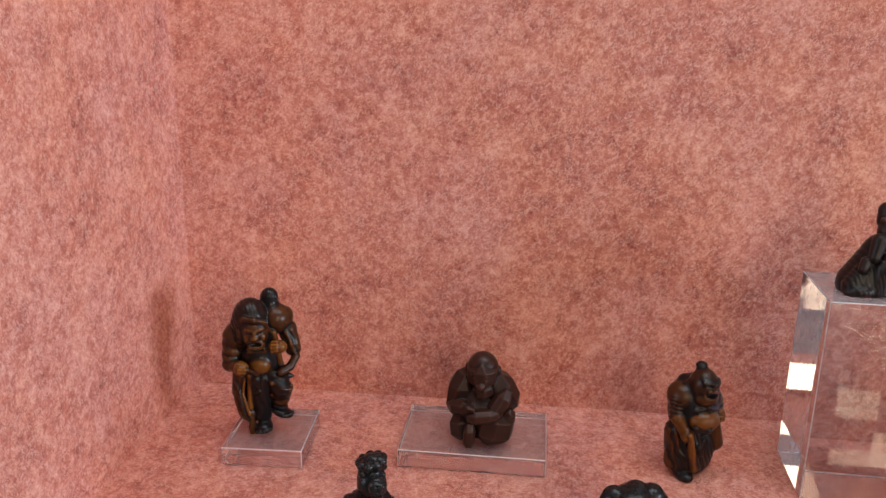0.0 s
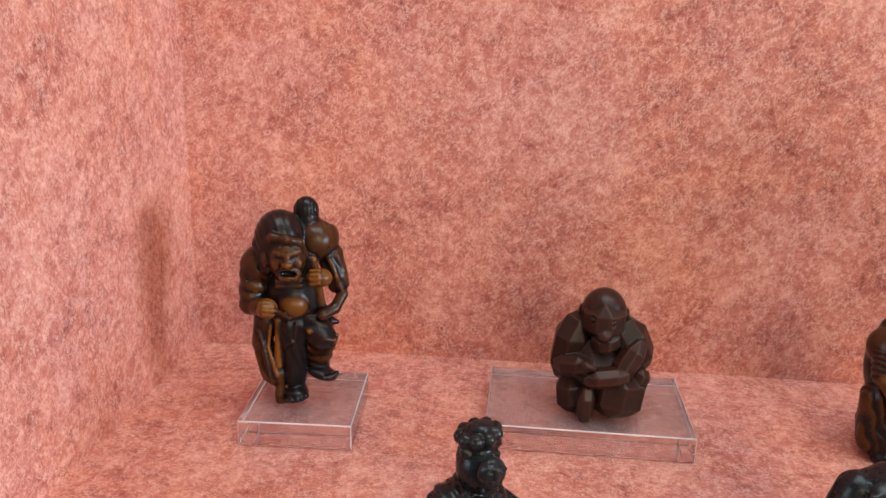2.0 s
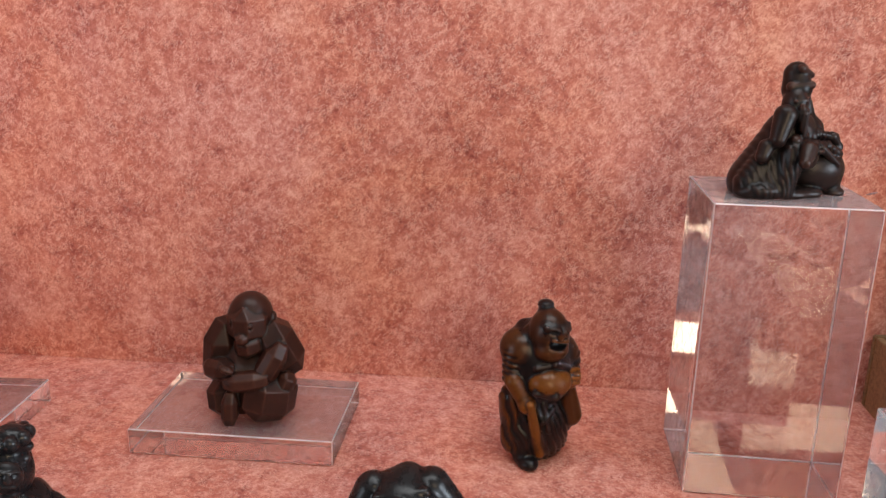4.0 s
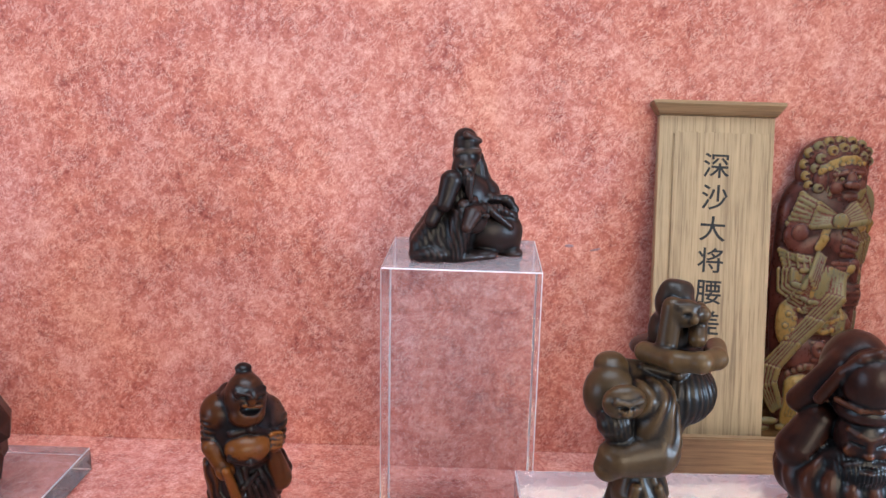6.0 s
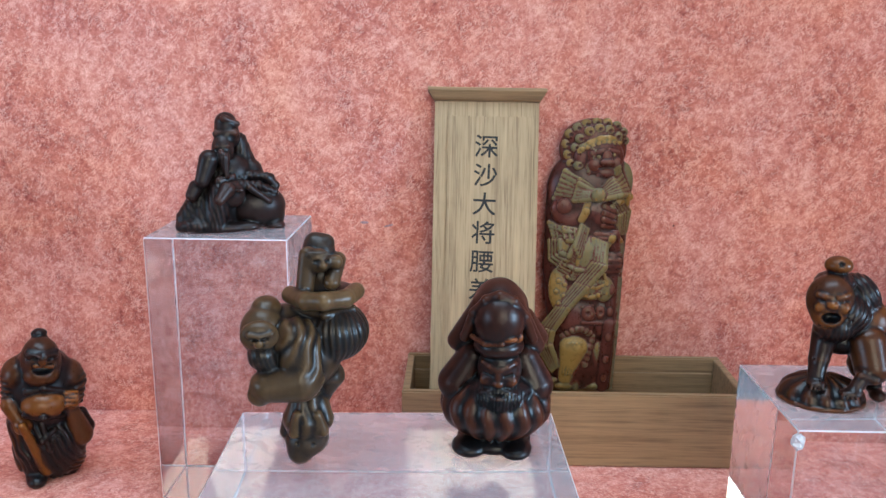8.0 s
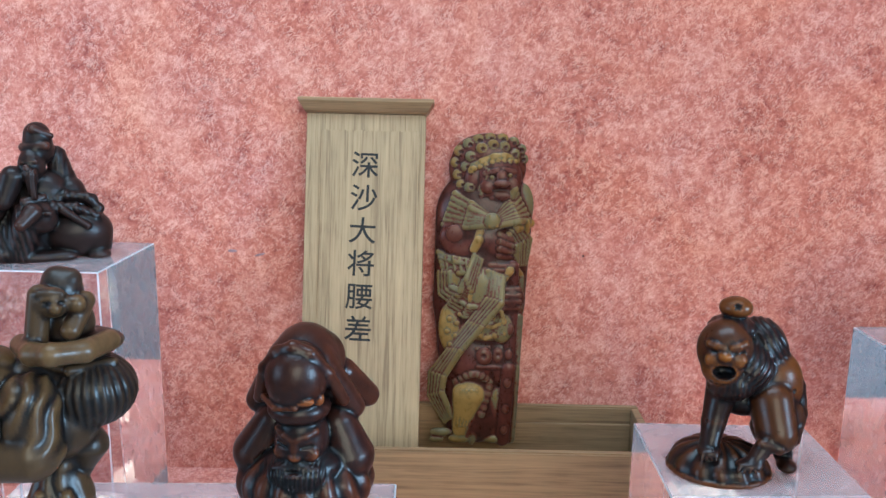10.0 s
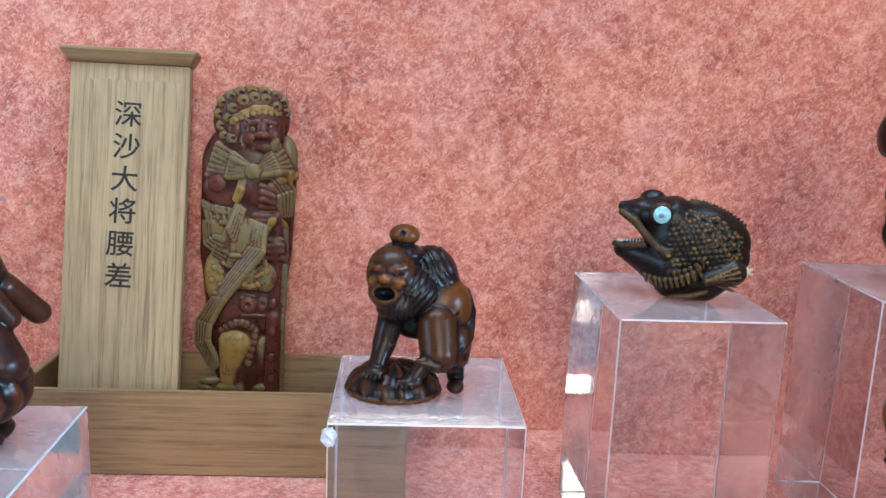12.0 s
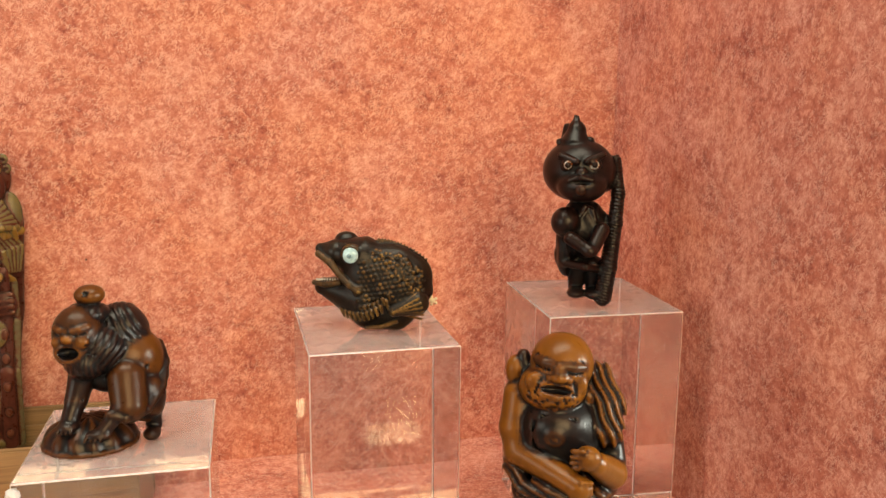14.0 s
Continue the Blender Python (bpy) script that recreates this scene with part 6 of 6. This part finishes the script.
def round_headed_imp_with_club():
    s = Sculpt((-18, -21, -2), (20, 16, 79), 0.45)
    s.ball((-0.8, 0.0, 53.9), (14.2, 12.6, 12.3), 0.18)
    s.ball((-11.3, 3.0, 52.7), (3.0, 5.5, 6.8), 0.12)
    s.ball((10.3, 3.0, 51.9), (2.7, 5.5, 6.6), 0.12)
    s.limb((-2.8, 0.0, 64.6), (-2.2, 1.0, 69.4), 6.0, 3.6, 0.1)
    s.limb((-2.5, 1.0, 69.4), (-2.7, 2.0, 74.3), 3.3, 1.2, 0.08, wave=(1, 0, 0, 1.6, 0.2))
    s.limb((-6.0, 3.0, 70.6), (-6.5, 3.0, 66.0), 1.6, 1.9, 0.1)
    s.limb((-8.7, -1.0, 64.9), (3.2, -0.6, 65.7), 1.5, 1.5, 0.2, k=0.5)
    s.ball((0.5, -8.0, 48.9), (9.6, 8.5, 6.6), 0.2)
    s.ball((-5.0, -11.1, 56.8), (2.6, 1.9, 2.6), 0.05, k=0.3)
    s.ball((5.1, -10.4, 57.0), (2.6, 1.9, 2.6), 0.05, k=0.3)
    s.ball((-5.0, -12.4, 56.9), (1.65, 0.9, 1.65), 1.45, k=0.1)
    s.ball((5.1, -11.8, 57.1), (1.65, 0.9, 1.65), 1.45, k=0.1)
    s.ball((-5.0, -13.3, 57.0), (1.1, 0.8, 1.1), 0, k=0.1)
    s.ball((5.1, -12.6, 57.2), (1.1, 0.8, 1.1), 0, k=0.1)
    s.limb((-8.0, -9.6, 60.4), (-1.8, -12.6, 58.2), 1.2, 1.2, 0.16, k=0.8)
    s.limb((8.2, -8.6, 60.8), (2.2, -12.2, 58.4), 1.2, 1.2, 0.16, k=0.8)
    s.ball((0.3, -12.6, 54.1), (2.3, 1.9, 2.1), 0.2, k=0.5)
    s.limb((-4.3, -14.6, 51.1), (0.2, -14.9, 52.5), 1.1, 1.1, 0.12, k=0.4)
    s.limb((0.2, -15.8, 52.6), (4.3, -14.7, 51.6), 1.1, 1.1, 0.12, k=0.4)
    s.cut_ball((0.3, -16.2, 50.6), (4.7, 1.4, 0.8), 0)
    s.ball((0.2, -16.0, 47.9), (2.1, 1.2, 2.2), 0.4, k=0.3)
    s.ball((1.4, 0.0, 30.8), (9.9, 8.5, 12.1), 0.14, wave=(1, 0, 0.3, 5, 0.25))
    s.ball((-5.1, -6.0, 34.1), (5.8, 6.0, 6.0), 0.2)
    s.ball((-4.8, -1.0, 21.9), (4.4, 5.8, 10.4), 0.12, wave=(1, 0, 0.3, 3, 0.3))
    s.limb((-2.9, -13.0, 28.8), (4.2, -15.0, 24.6), 2.7, 2.5, 0.22)
    s.limb((9.0, -9.0, 31.8), (5.5, -14.0, 24.7), 3.0, 2.5, 0.2)
    s.ball((4.5, -16.0, 24.4), (2.7, 1.9, 2.2), 0.25)
    s.limb((2.3, -5.1, 40.2), (5.0, -5.2, 39.0), 1.1, 1.0, 0.2, k=0.3)
    s.limb((4.9, -6.0, 39.1), (6.4, -6.7, 34.6), 1.0, 0.8, 0.2, k=0.3)
    s.limb((2.3, -5.9, 40.3), (0.6, -7.0, 37.1), 1.1, 0.8, 0.2, k=0.3)
    s.limb((-4.5, -6.0, 17.5), (3.3, -11.0, 17.5), 1.6, 1.6, 0.15)
    s.limb((3.3, -11.0, 17.5), (9.2, -6.0, 15.4), 1.6, 1.6, 0.15)
    s.cut_limb((1.1, -7.3, 39.1), (1.6, -15.5, 28.7), 0.4, 0.4, 0.05, k=0.4)
    s.limb((0.5, 0.0, 15.1), (-0.5, 0.0, 6.1), 4.7, 2.7, 0.15)
    s.limb((6.7, 0.0, 15.4), (6.4, 0.0, 5.8), 4.4, 2.7, 0.13)
    s.ball((-0.1, -5.0, 5.6), (3.7, 4.9, 2.1), 0.12)
    s.ball((6.6, -5.0, 5.6), (3.6, 4.9, 2.1), 0.1)
    s.limb((13.2, 2.0, 58.0), (14.8, -0.0, 45.2), 2.3, 2.6, 0.14, wave=(0.2, 0, 1, 1.25, 0.28))
    s.limb((14.8, -0.0, 45.2), (13.9, -3.0, 33.7), 2.6, 2.9, 0.14, wave=(0.2, 0, 1, 1.25, 0.28))
    s.limb((13.9, -3.0, 33.7), (12.1, -6.0, 16.9), 2.9, 3.3, 0.14, wave=(0.2, 0, 1, 1.25, 0.28))
    s.limb((12.1, -6.0, 16.9), (10.3, -6.0, 4.7), 3.3, 3.6, 0.14, wave=(0.2, 0, 1, 1.25, 0.28))
    s.limb((7.8, 0.0, 34.3), (12.4, -2.0, 32.1), 4.1, 2.7, 0.12)
    s.limb((11.6, 2.0, 51.4), (13.7, 2.0, 54.1), 1.9, 1.9, 0.12)
    s.flat_base()
    return s


def laughing_stout_man():
    s = Sculpt((-21, -22, -3), (23, 16, 79), 0.45)
    # body and skirt
    s.ball((-0.6, -1.0, 47.0), (12.6, 9.6, 13.0), 0.1)
    s.ball((-1.7, -5.6, 50.0), (8.6, 6.2, 7.4), 0.14)
    s.ball((1.0, 0.0, 30.0), (14.4, 11.0, 9.6), 0.34, wave=(1, 0, 0.3, 3.6, 0.5))
    s.limb((1.4, 0.0, 24.2), (1.9, 0.0, 10.8), 12.6, 11.5, 0.25, wave=(1, 0, 0.1, 4, 0.5))
    s.limb((1.9, 0.0, 10.8), (2.2, 1.9, 2.4), 10.5, 10.0, 0.15)
    s.ball((-3.0, -6.0, 4.0), (4.6, 6.0, 3.6), 0.15)
    s.ball((6.8, -6.0, 4.0), (4.6, 6.0, 3.6), 0.15)
    s.chain(((-13.6, -4.0, 38.0), (-9.6, -9.4, 33.8), (-3.0, -12.0, 34.6), (4.0, -12.0, 33.0), (10.0, -9.6, 33.4), (14.2, -4.0, 34.6)), 2.5, 0.45, k=0.7, wave=(0.5, 0, 1, 2.6, 0.4))
    for x, lean in ((-7.0, -1.2), (-2.0, -0.6), (3.0, 0.4), (7.6, 1.4)):
        s.limb((x, -11.0, 33.5), (x + lean, -11.6, 22.0), 1.4, 2.2, 0.45, k=0.7)
    # nearer arm, bare and round, its fist before the belly
    s.limb((-12.2, 0.0, 57.0), (-12.6, -2.0, 48.0), 4.4, 4.8, 0.8)
    s.limb((-12.6, -2.0, 48.0), (-11.2, -4.0, 42.0), 4.8, 4.6, 0.82)
    s.limb((-11.2, -4.0, 42.0), (2.6, -13.4, 38.2), 4.5, 3.2, 0.82)
    s.ball((5.0, -14.8, 37.2), (3.7, 3.0, 3.5), 0.8, k=0.6)
    for i in range(4):
        s.limb((5.6, -16.6, 39.6 - 1.5 * i), (8.2, -15.6, 39.4 - 1.5 * i), 0.75, 0.65, 0.72, k=0.2)
    # other arm, fingers laid on the chest
    s.limb((13.8, -6.0, 38.2), (9.4, -12.4, 43.4), 4.3, 3.2, 0.8)
    s.ball((7.0, -14.0, 45.4), (3.6, 2.8, 3.5), 0.74, k=0.6)
    for i in range(4):
        s.limb((5.8 - 0.3 * i, -15.8, 48.0 - 1.5 * i), (3.0 - 0.1 * i, -15.4, 47.8 - 1.6 * i), 0.8, 0.65, 0.6, k=0.2)
    s.dab(-1.8, 49.4, (2.4, 0.8, 2.2), 0.62, k=1.0)
    s.dab(-1.6, 49.0, (0.7, 0.8, 0.7), 0.5, k=0.3)
    s.nick(-7.6, 52.6, -7.0, 45.4, 0.8, 0.02)
    s.nick(-7.0, 45.4, 3.0, 42.6, 0.8, 0.02)
    s.nick(-5.6, 54.6, 3.6, 53.8, 0.6, 0.05)
    # cloth bundle over the shoulder
    s.limb((9.4, 2.0, 62.4), (12.2, -1.0, 56.0), 4.4, 4.8, 0.6, wave=(1, 0.2, 0.4, 2.4, 0.5))
    s.limb((12.2, -1.0, 56.0), (12.4, -4.0, 49.4), 4.8, 4.2, 0.6, wave=(1, 0.2, 0.4, 2.4, 0.5))
    s.limb((13.0, -1.0, 48.0), (14.4, -3.0, 40.6), 3.4, 3.4, 0.2)
    # head tilted back, laughing
    s.ball((-0.7, -2.0, 67.2), (8.6, 8.8, 8.6), 0.8, k=0.6)
    s.ball((-2.9, -3.6, 61.0), (9.2, 8.2, 6.6), 0.82)
    s.ball((-13.5, 0.6, 63.8), (2.8, 2.9, 4.2), 0.78, k=0.5)
    s.limb((-11.3, 1.0, 68.0), (-10.3, 0.0, 64.0), 1.8, 1.8, 0.2, k=0.5)
    s.ball((6.9, -1.6, 57.8), (2.4, 2.6, 3.3), 0.78, k=0.4)
    s.ball((7.1, 0.6, 62.6), (1.9, 2.4, 2.6), 0.12, k=0.4)
    s.ridge(-7.5, 69.6, -3.1, 69.2, 1.1, 0.34)
    s.ridge(0.5, 69.0, 5.1, 68.2, 1.1, 0.34)
    s.nick(-7.3, 68.0, -3.7, 67.8, 0.5, 0.0)
    s.nick(1.1, 67.4, 4.7, 66.8, 0.5, 0.0)
    s.nick(-7.7, 70.8, 4.9, 69.6, 0.35, 0.2)
    s.dab(-1.1, 67.6, (1.4, 1.4, 2.2), 0.6)
    s.dab(-1.1, 65.8, (2.4, 1.7, 1.3), 0.72, out=0.5)
    s.dab(-3.5, 65.6, (1.2, 1.2, 1.0), 0.66, k=0.3)
    s.dab(1.3, 65.2, (1.2, 1.2, 1.0), 0.66, k=0.3)
    s.dab(-7.5, 64.2, (2.7, 1.6, 2.4), 0.8, k=0.8)
    s.dab(4.1, 63.4, (2.3, 1.6, 2.4), 0.8, k=0.8)
    s.nick(-5.9, 65.0, -7.3, 61.4, 0.5, 0.1)
    s.nick(2.7, 64.6, 3.5, 60.8, 0.5, 0.1)
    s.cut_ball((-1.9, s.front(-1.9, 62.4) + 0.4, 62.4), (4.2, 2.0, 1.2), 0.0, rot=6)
    s.ridge(-5.7, 63.6, 1.9, 62.8, 0.6, 0.6)
    s.ridge(-5.5, 61.0, 1.5, 60.4, 0.8, 0.6)
    rng = random.Random(4)
    for i in range(46):
        x = rng.uniform(-9.6, 3.8)
        z = rng.uniform(56.4, 60.4) + 0.05 * (x + 2.3) ** 2
        s.nick(x, z, x + 0.2, z - 0.4, 0.26, 0.5)
    s.flat_base()
    return s


def seated_scholar_in_cap():
    s = Sculpt((-29, -23, -3), (25, 21, 56), 0.5)
    s.ball((0.0, -3.0, 38.1), (7.1, 7.1, 8.4), 0.1)
    s.limb((0.2, -1.0, 41.0), (0.5, -1.0, 45.4), 6.4, 5.8, 0.08)
    s.limb((-5.4, -3.4, 45.0), (6.0, -3.4, 45.8), 1.6, 1.6, 0.15)
    s.ball((0.6, -1.0, 48.0), (6.0, 5.8, 3.4), 0.1)
    for i in range(9):
        a = 0.698 * i
        s.ball((0.6 + 5.6 * math.cos(a), -1.0 + 5.0 * math.sin(a), 48.6 + 0.8 * math.cos(a)), (2.3, 2.3, 2.5), 0.16, k=0.5)
    s.ball((1.4, -1.5, 51.0), (3.8, 3.6, 1.9), 0.2)
    s.limb((-4.4, -4.7, 44.1), (5.3, -5.1, 42.9), 1.1, 1.1, 0.2, k=0.5)
    s.ball((-0.1, -12.0, 41.3), (4.6, 3.0, 5.1), 0.15)
    s.ball((0.3, -14.7, 41.9), (1.1, 1.1, 1.9), 0.2, k=0.5)
    s.limb((-2.3, -14.0, 44.1), (-0.3, -14.6, 43.6), 0.8, 0.8, 0.2, k=0.4)
    s.limb((0.9, -14.8, 43.5), (3.3, -13.7, 42.9), 0.8, 0.8, 0.2, k=0.4)
    s.cut_ball((-1.5, -14.9, 43.4), (1.4, 1.0, 0.5), 0)
    s.cut_ball((2.3, -14.9, 42.8), (1.4, 1.0, 0.5), 0)
    s.limb((-1.3, -14.7, 39.6), (1.8, -14.3, 38.8), 0.6, 0.6, 0.2, k=0.3)
    s.ball((-0.1, -11.0, 34.9), (3.0, 2.3, 2.0), 0.12)
    s.limb((-0.1, 0.0, 22.8), (-1.0, -0.0, 6.3), 11.2, 17.8, 0.1, wave=(1, 0, 0.2, 5, 0.3))
    s.limb((-5.2, -5.3, 30.9), (-0.3, -10.2, 26.6), 1.4, 1.4, 0.2, k=0.5)
    s.limb((-0.3, -11.1, 27.2), (5.1, -7.2, 29.0), 1.4, 1.4, 0.2, k=0.5)
    s.limb((-6.8, -5.9, 29.2), (-0.6, -10.9, 23.5), 1.3, 1.3, 0.15, k=0.5)
    s.limb((-0.6, -11.8, 24.0), (7.0, -7.3, 26.8), 1.3, 1.3, 0.15, k=0.5)
    s.limb((-8.6, 0.0, 24.8), (-11.8, -4.0, 11.9), 7.0, 7.6, 0.08, wave=(0.4, 0, 1, 4, 0.35))
    s.limb((8.6, 0.0, 20.7), (16.2, -6.0, 16.2), 5.7, 4.6, 0.1, wave=(0.4, 0, 1, 4, 0.35))
    s.ball((-1.8, -2.0, -2.6), (24.1, 17.8, 8.9), 0.08, wave=(1, 0, 0.3, 6, 0.4))
    s.limb((-15.0, -4.0, -0.0), (11.4, -8.0, -4.6), 10.2, 10.2, 0.08)
    s.flat_base()
    return s


def crouching_figure_with_hood():
    s = Sculpt((-19, -22, -3), (31, 21, 50), 0.5)
    s.ball((4.7, -0.0, 35.9), (12.2, 11.0, 9.7), 0.15)
    s.ball((5.6, 2.0, 41.4), (5.8, 6.5, 5.3), 0.2)
    s.ball((-4.6, -0.0, 41.8), (3.0, 3.2, 3.2), 0.15)
    s.limb((12.6, 2.0, 40.2), (19.3, 2.0, 31.3), 5.8, 5.3, 0.12)
    s.limb((-4.7, 0.0, 38.8), (-8.4, -2.0, 29.2), 5.8, 6.3, 0.12)
    s.limb((-2.5, -6.9, 40.5), (11.4, -5.2, 42.3), 1.4, 1.4, 0.2, k=0.5)
    s.limb((-3.3, -7.9, 37.1), (3.5, -9.1, 40.7), 1.6, 1.5, 0.25, k=0.5)
    s.limb((3.5, -10.1, 41.3), (10.5, -8.7, 38.8), 1.5, 1.4, 0.25, k=0.5)
    s.ball((5.9, 2.0, 9.2), (22.0, 16.2, 12.8), 0.1)
    s.ball((5.3, -0.0, 21.8), (20.9, 15.1, 12.8), 0.12, wave=(0.6, 0, 1, 5, 0.4))
    s.ball((3.7, -14.0, 38.3), (7.0, 4.6, 5.3), 0.15)
    s.cut_limb((0.7, -16.7, 42.1), (7.4, -16.0, 42.2), 0.5, 0.5, 0.02, k=0.4)
    s.cut_limb((-3.1, -4.4, 42.3), (-0.2, -16.4, 41.8), 0.5, 0.5, 0.02, k=0.4)
    s.flat_base()
    return s

def carving(name, build, mat, where, label, category="figurine", lean=0, turn=0, flatten=1.0, size=(1, 1, 1)):
    ob = build().mesh(name, mat, flatten)
    ob.data.transform(Matrix.Diagonal((*size, 1)))
    ob.matrix_world = pose(*where, lean, 0, turn)
    return tagged(ob, label, category, "carved figurines")


carving("old_man_with_gourd", old_man_with_gourd, BOXWOOD, (-0.0790, 0.4400, 0.0113), "stained boxwood old man with a gourd, standing on a clear block", "figurine", 0, 12.1, size=(1, 1, 0.985))
carving("faceted_monkey", faceted_monkey, REDWOOD, (0.0460, 0.4490, 0.0113), "hewn red-brown wooden monkey with crossed arms on a clear block", "figurine", 0, -4, size=(0.88, 0.9, 0.94))
carving("scowling_man_with_staff", scowling_man_with_staff, BOXWOOD, (0.1655, 0.4460, 0.0000), "stained boxwood scowling man with a staff on the paper floor", "figurine", 0, 26.6)
carving("elder_with_deer", elder_with_deer, DARKWOOD, (0.2500, 0.4470, 0.1143), "dark wooden elder resting on a deer atop a tall clear block", "figurine", 0, 13.9)
carving("stooping_man_with_basket", stooping_man_with_basket, OLIVEWOOD, (0.2990, 0.3470, 0.0600), "worn olive-brown man carrying a basket with a small figure", "figurine", 0, 8.2)
carving("hooded_bearded_sage", hooded_bearded_sage, CHERRY, (0.3576, 0.3606, 0.0600), "polished dark cherry-coloured bearded sage in a hood on a clear block", "figurine", 0, -5.8, size=(0.95, 0.95, 0.94))
carving("tall_standing_guardian", tall_standing_guardian, PAINTED, (0.4125, 0.4995, 0.0032), "tall flat red, green and gilt guardian leaning in the wooden box", "figurine", -3, 2, 0.42, (1, 1, 0.985))
carving("crouching_mane_dancer", crouching_mane_dancer, BOXWOOD, (0.4790, 0.3860, 0.0692), "stained boxwood shouting dancer crouching on a round hat", "figurine", 0, -5)
fish = carving("carved_fish", carved_fish, FISHWOOD, (0.5680, 0.4150, 0.0922), "dark scaled wooden fish with open mouth and pearl eye", "carving", 0, -19.3)
carving("round_headed_imp_with_club", round_headed_imp_with_club, CHERRY, (0.6520, 0.4220, 0.0962), "dark red-brown round-headed imp with inlaid eyes and ribbed club", "figurine", 0, -22.8)
carving("laughing_stout_man", laughing_stout_man, BOXWOOD, (0.6070, 0.3210, 0.0402), "amber boxwood laughing bare-chested stout man with crossed arms", "figurine", 0, -22.2)
carving("seated_scholar_in_cap", seated_scholar_in_cap, BLACKWOOD, (0.0000, 0.3520, 0.0000), "black lacquered seated scholar in a knotted cap on the paper floor", "figurine", 0, 29.7)
carving("crouching_figure_with_hood", crouching_figure_with_hood, BLACKWOOD, (0.1190, 0.3520, 0.0000), "glossy black crouching hooded figure on the paper floor", "figurine", 0, 1.3)
part("pearl_eye", ball_bm((-0.0066, -0.0082, 0.0294), (0.0029, 0.0013, 0.0029), 20, 12), PEARL, fish, "round mother-of-pearl inlay", True)
part("pupil", ball_bm((-0.0068, -0.0091, 0.0294), (0.0010, 0.0007, 0.0010), 16, 10), PUPIL, fish, "dark blue-grey pupil", True)
bm = ball_bm((0.0222, 0.0010, 0.0115), (0.0012, 0.001, 0.0011), 12, 8)
for dx, dz in ((0.0013, 0.0008), (0.0014, -0.0009), (-0.0002, -0.0014), (-0.0004, 0.0014), (-0.0016, 0.0001)):
    bmesh.ops.create_uvsphere(bm, u_segments=10, v_segments=6, radius=0.0006, matrix=Matrix.Translation((0.0222 + dx, 0.0010, 0.0115 + dz)))
part("peg", bm, IVORY, fish, "small ivory-white knobbed peg", True)

# ---- marks on the back wall ----
def mark(name, c, r, mat, label, turn=0):
    ob = part(name, ball_bm((0, 0, 0), r, 10, 6), mat)
    ob.matrix_world = pose(*c, 0, turn, 0)
    return tagged(ob, label, "mark")


mark("paper_speck", (0.4515, YB - 0.0002, 0.1033), (0.00045, 0.0003, 0.0005), SPECK, "tiny dark speck on the salmon paper wall")
mark("paper_scuff", (0.2985, YB - 0.0001, 0.1030), (0.0022, 0.0002, 0.0007), SMUDGE, "small blue-grey scuff on the salmon paper wall")
mark("paper_scuff", (0.3105, YB - 0.0001, 0.1015), (0.0026, 0.0002, 0.0005), SMUDGE, "small blue-grey scuff on the salmon paper wall", -14)
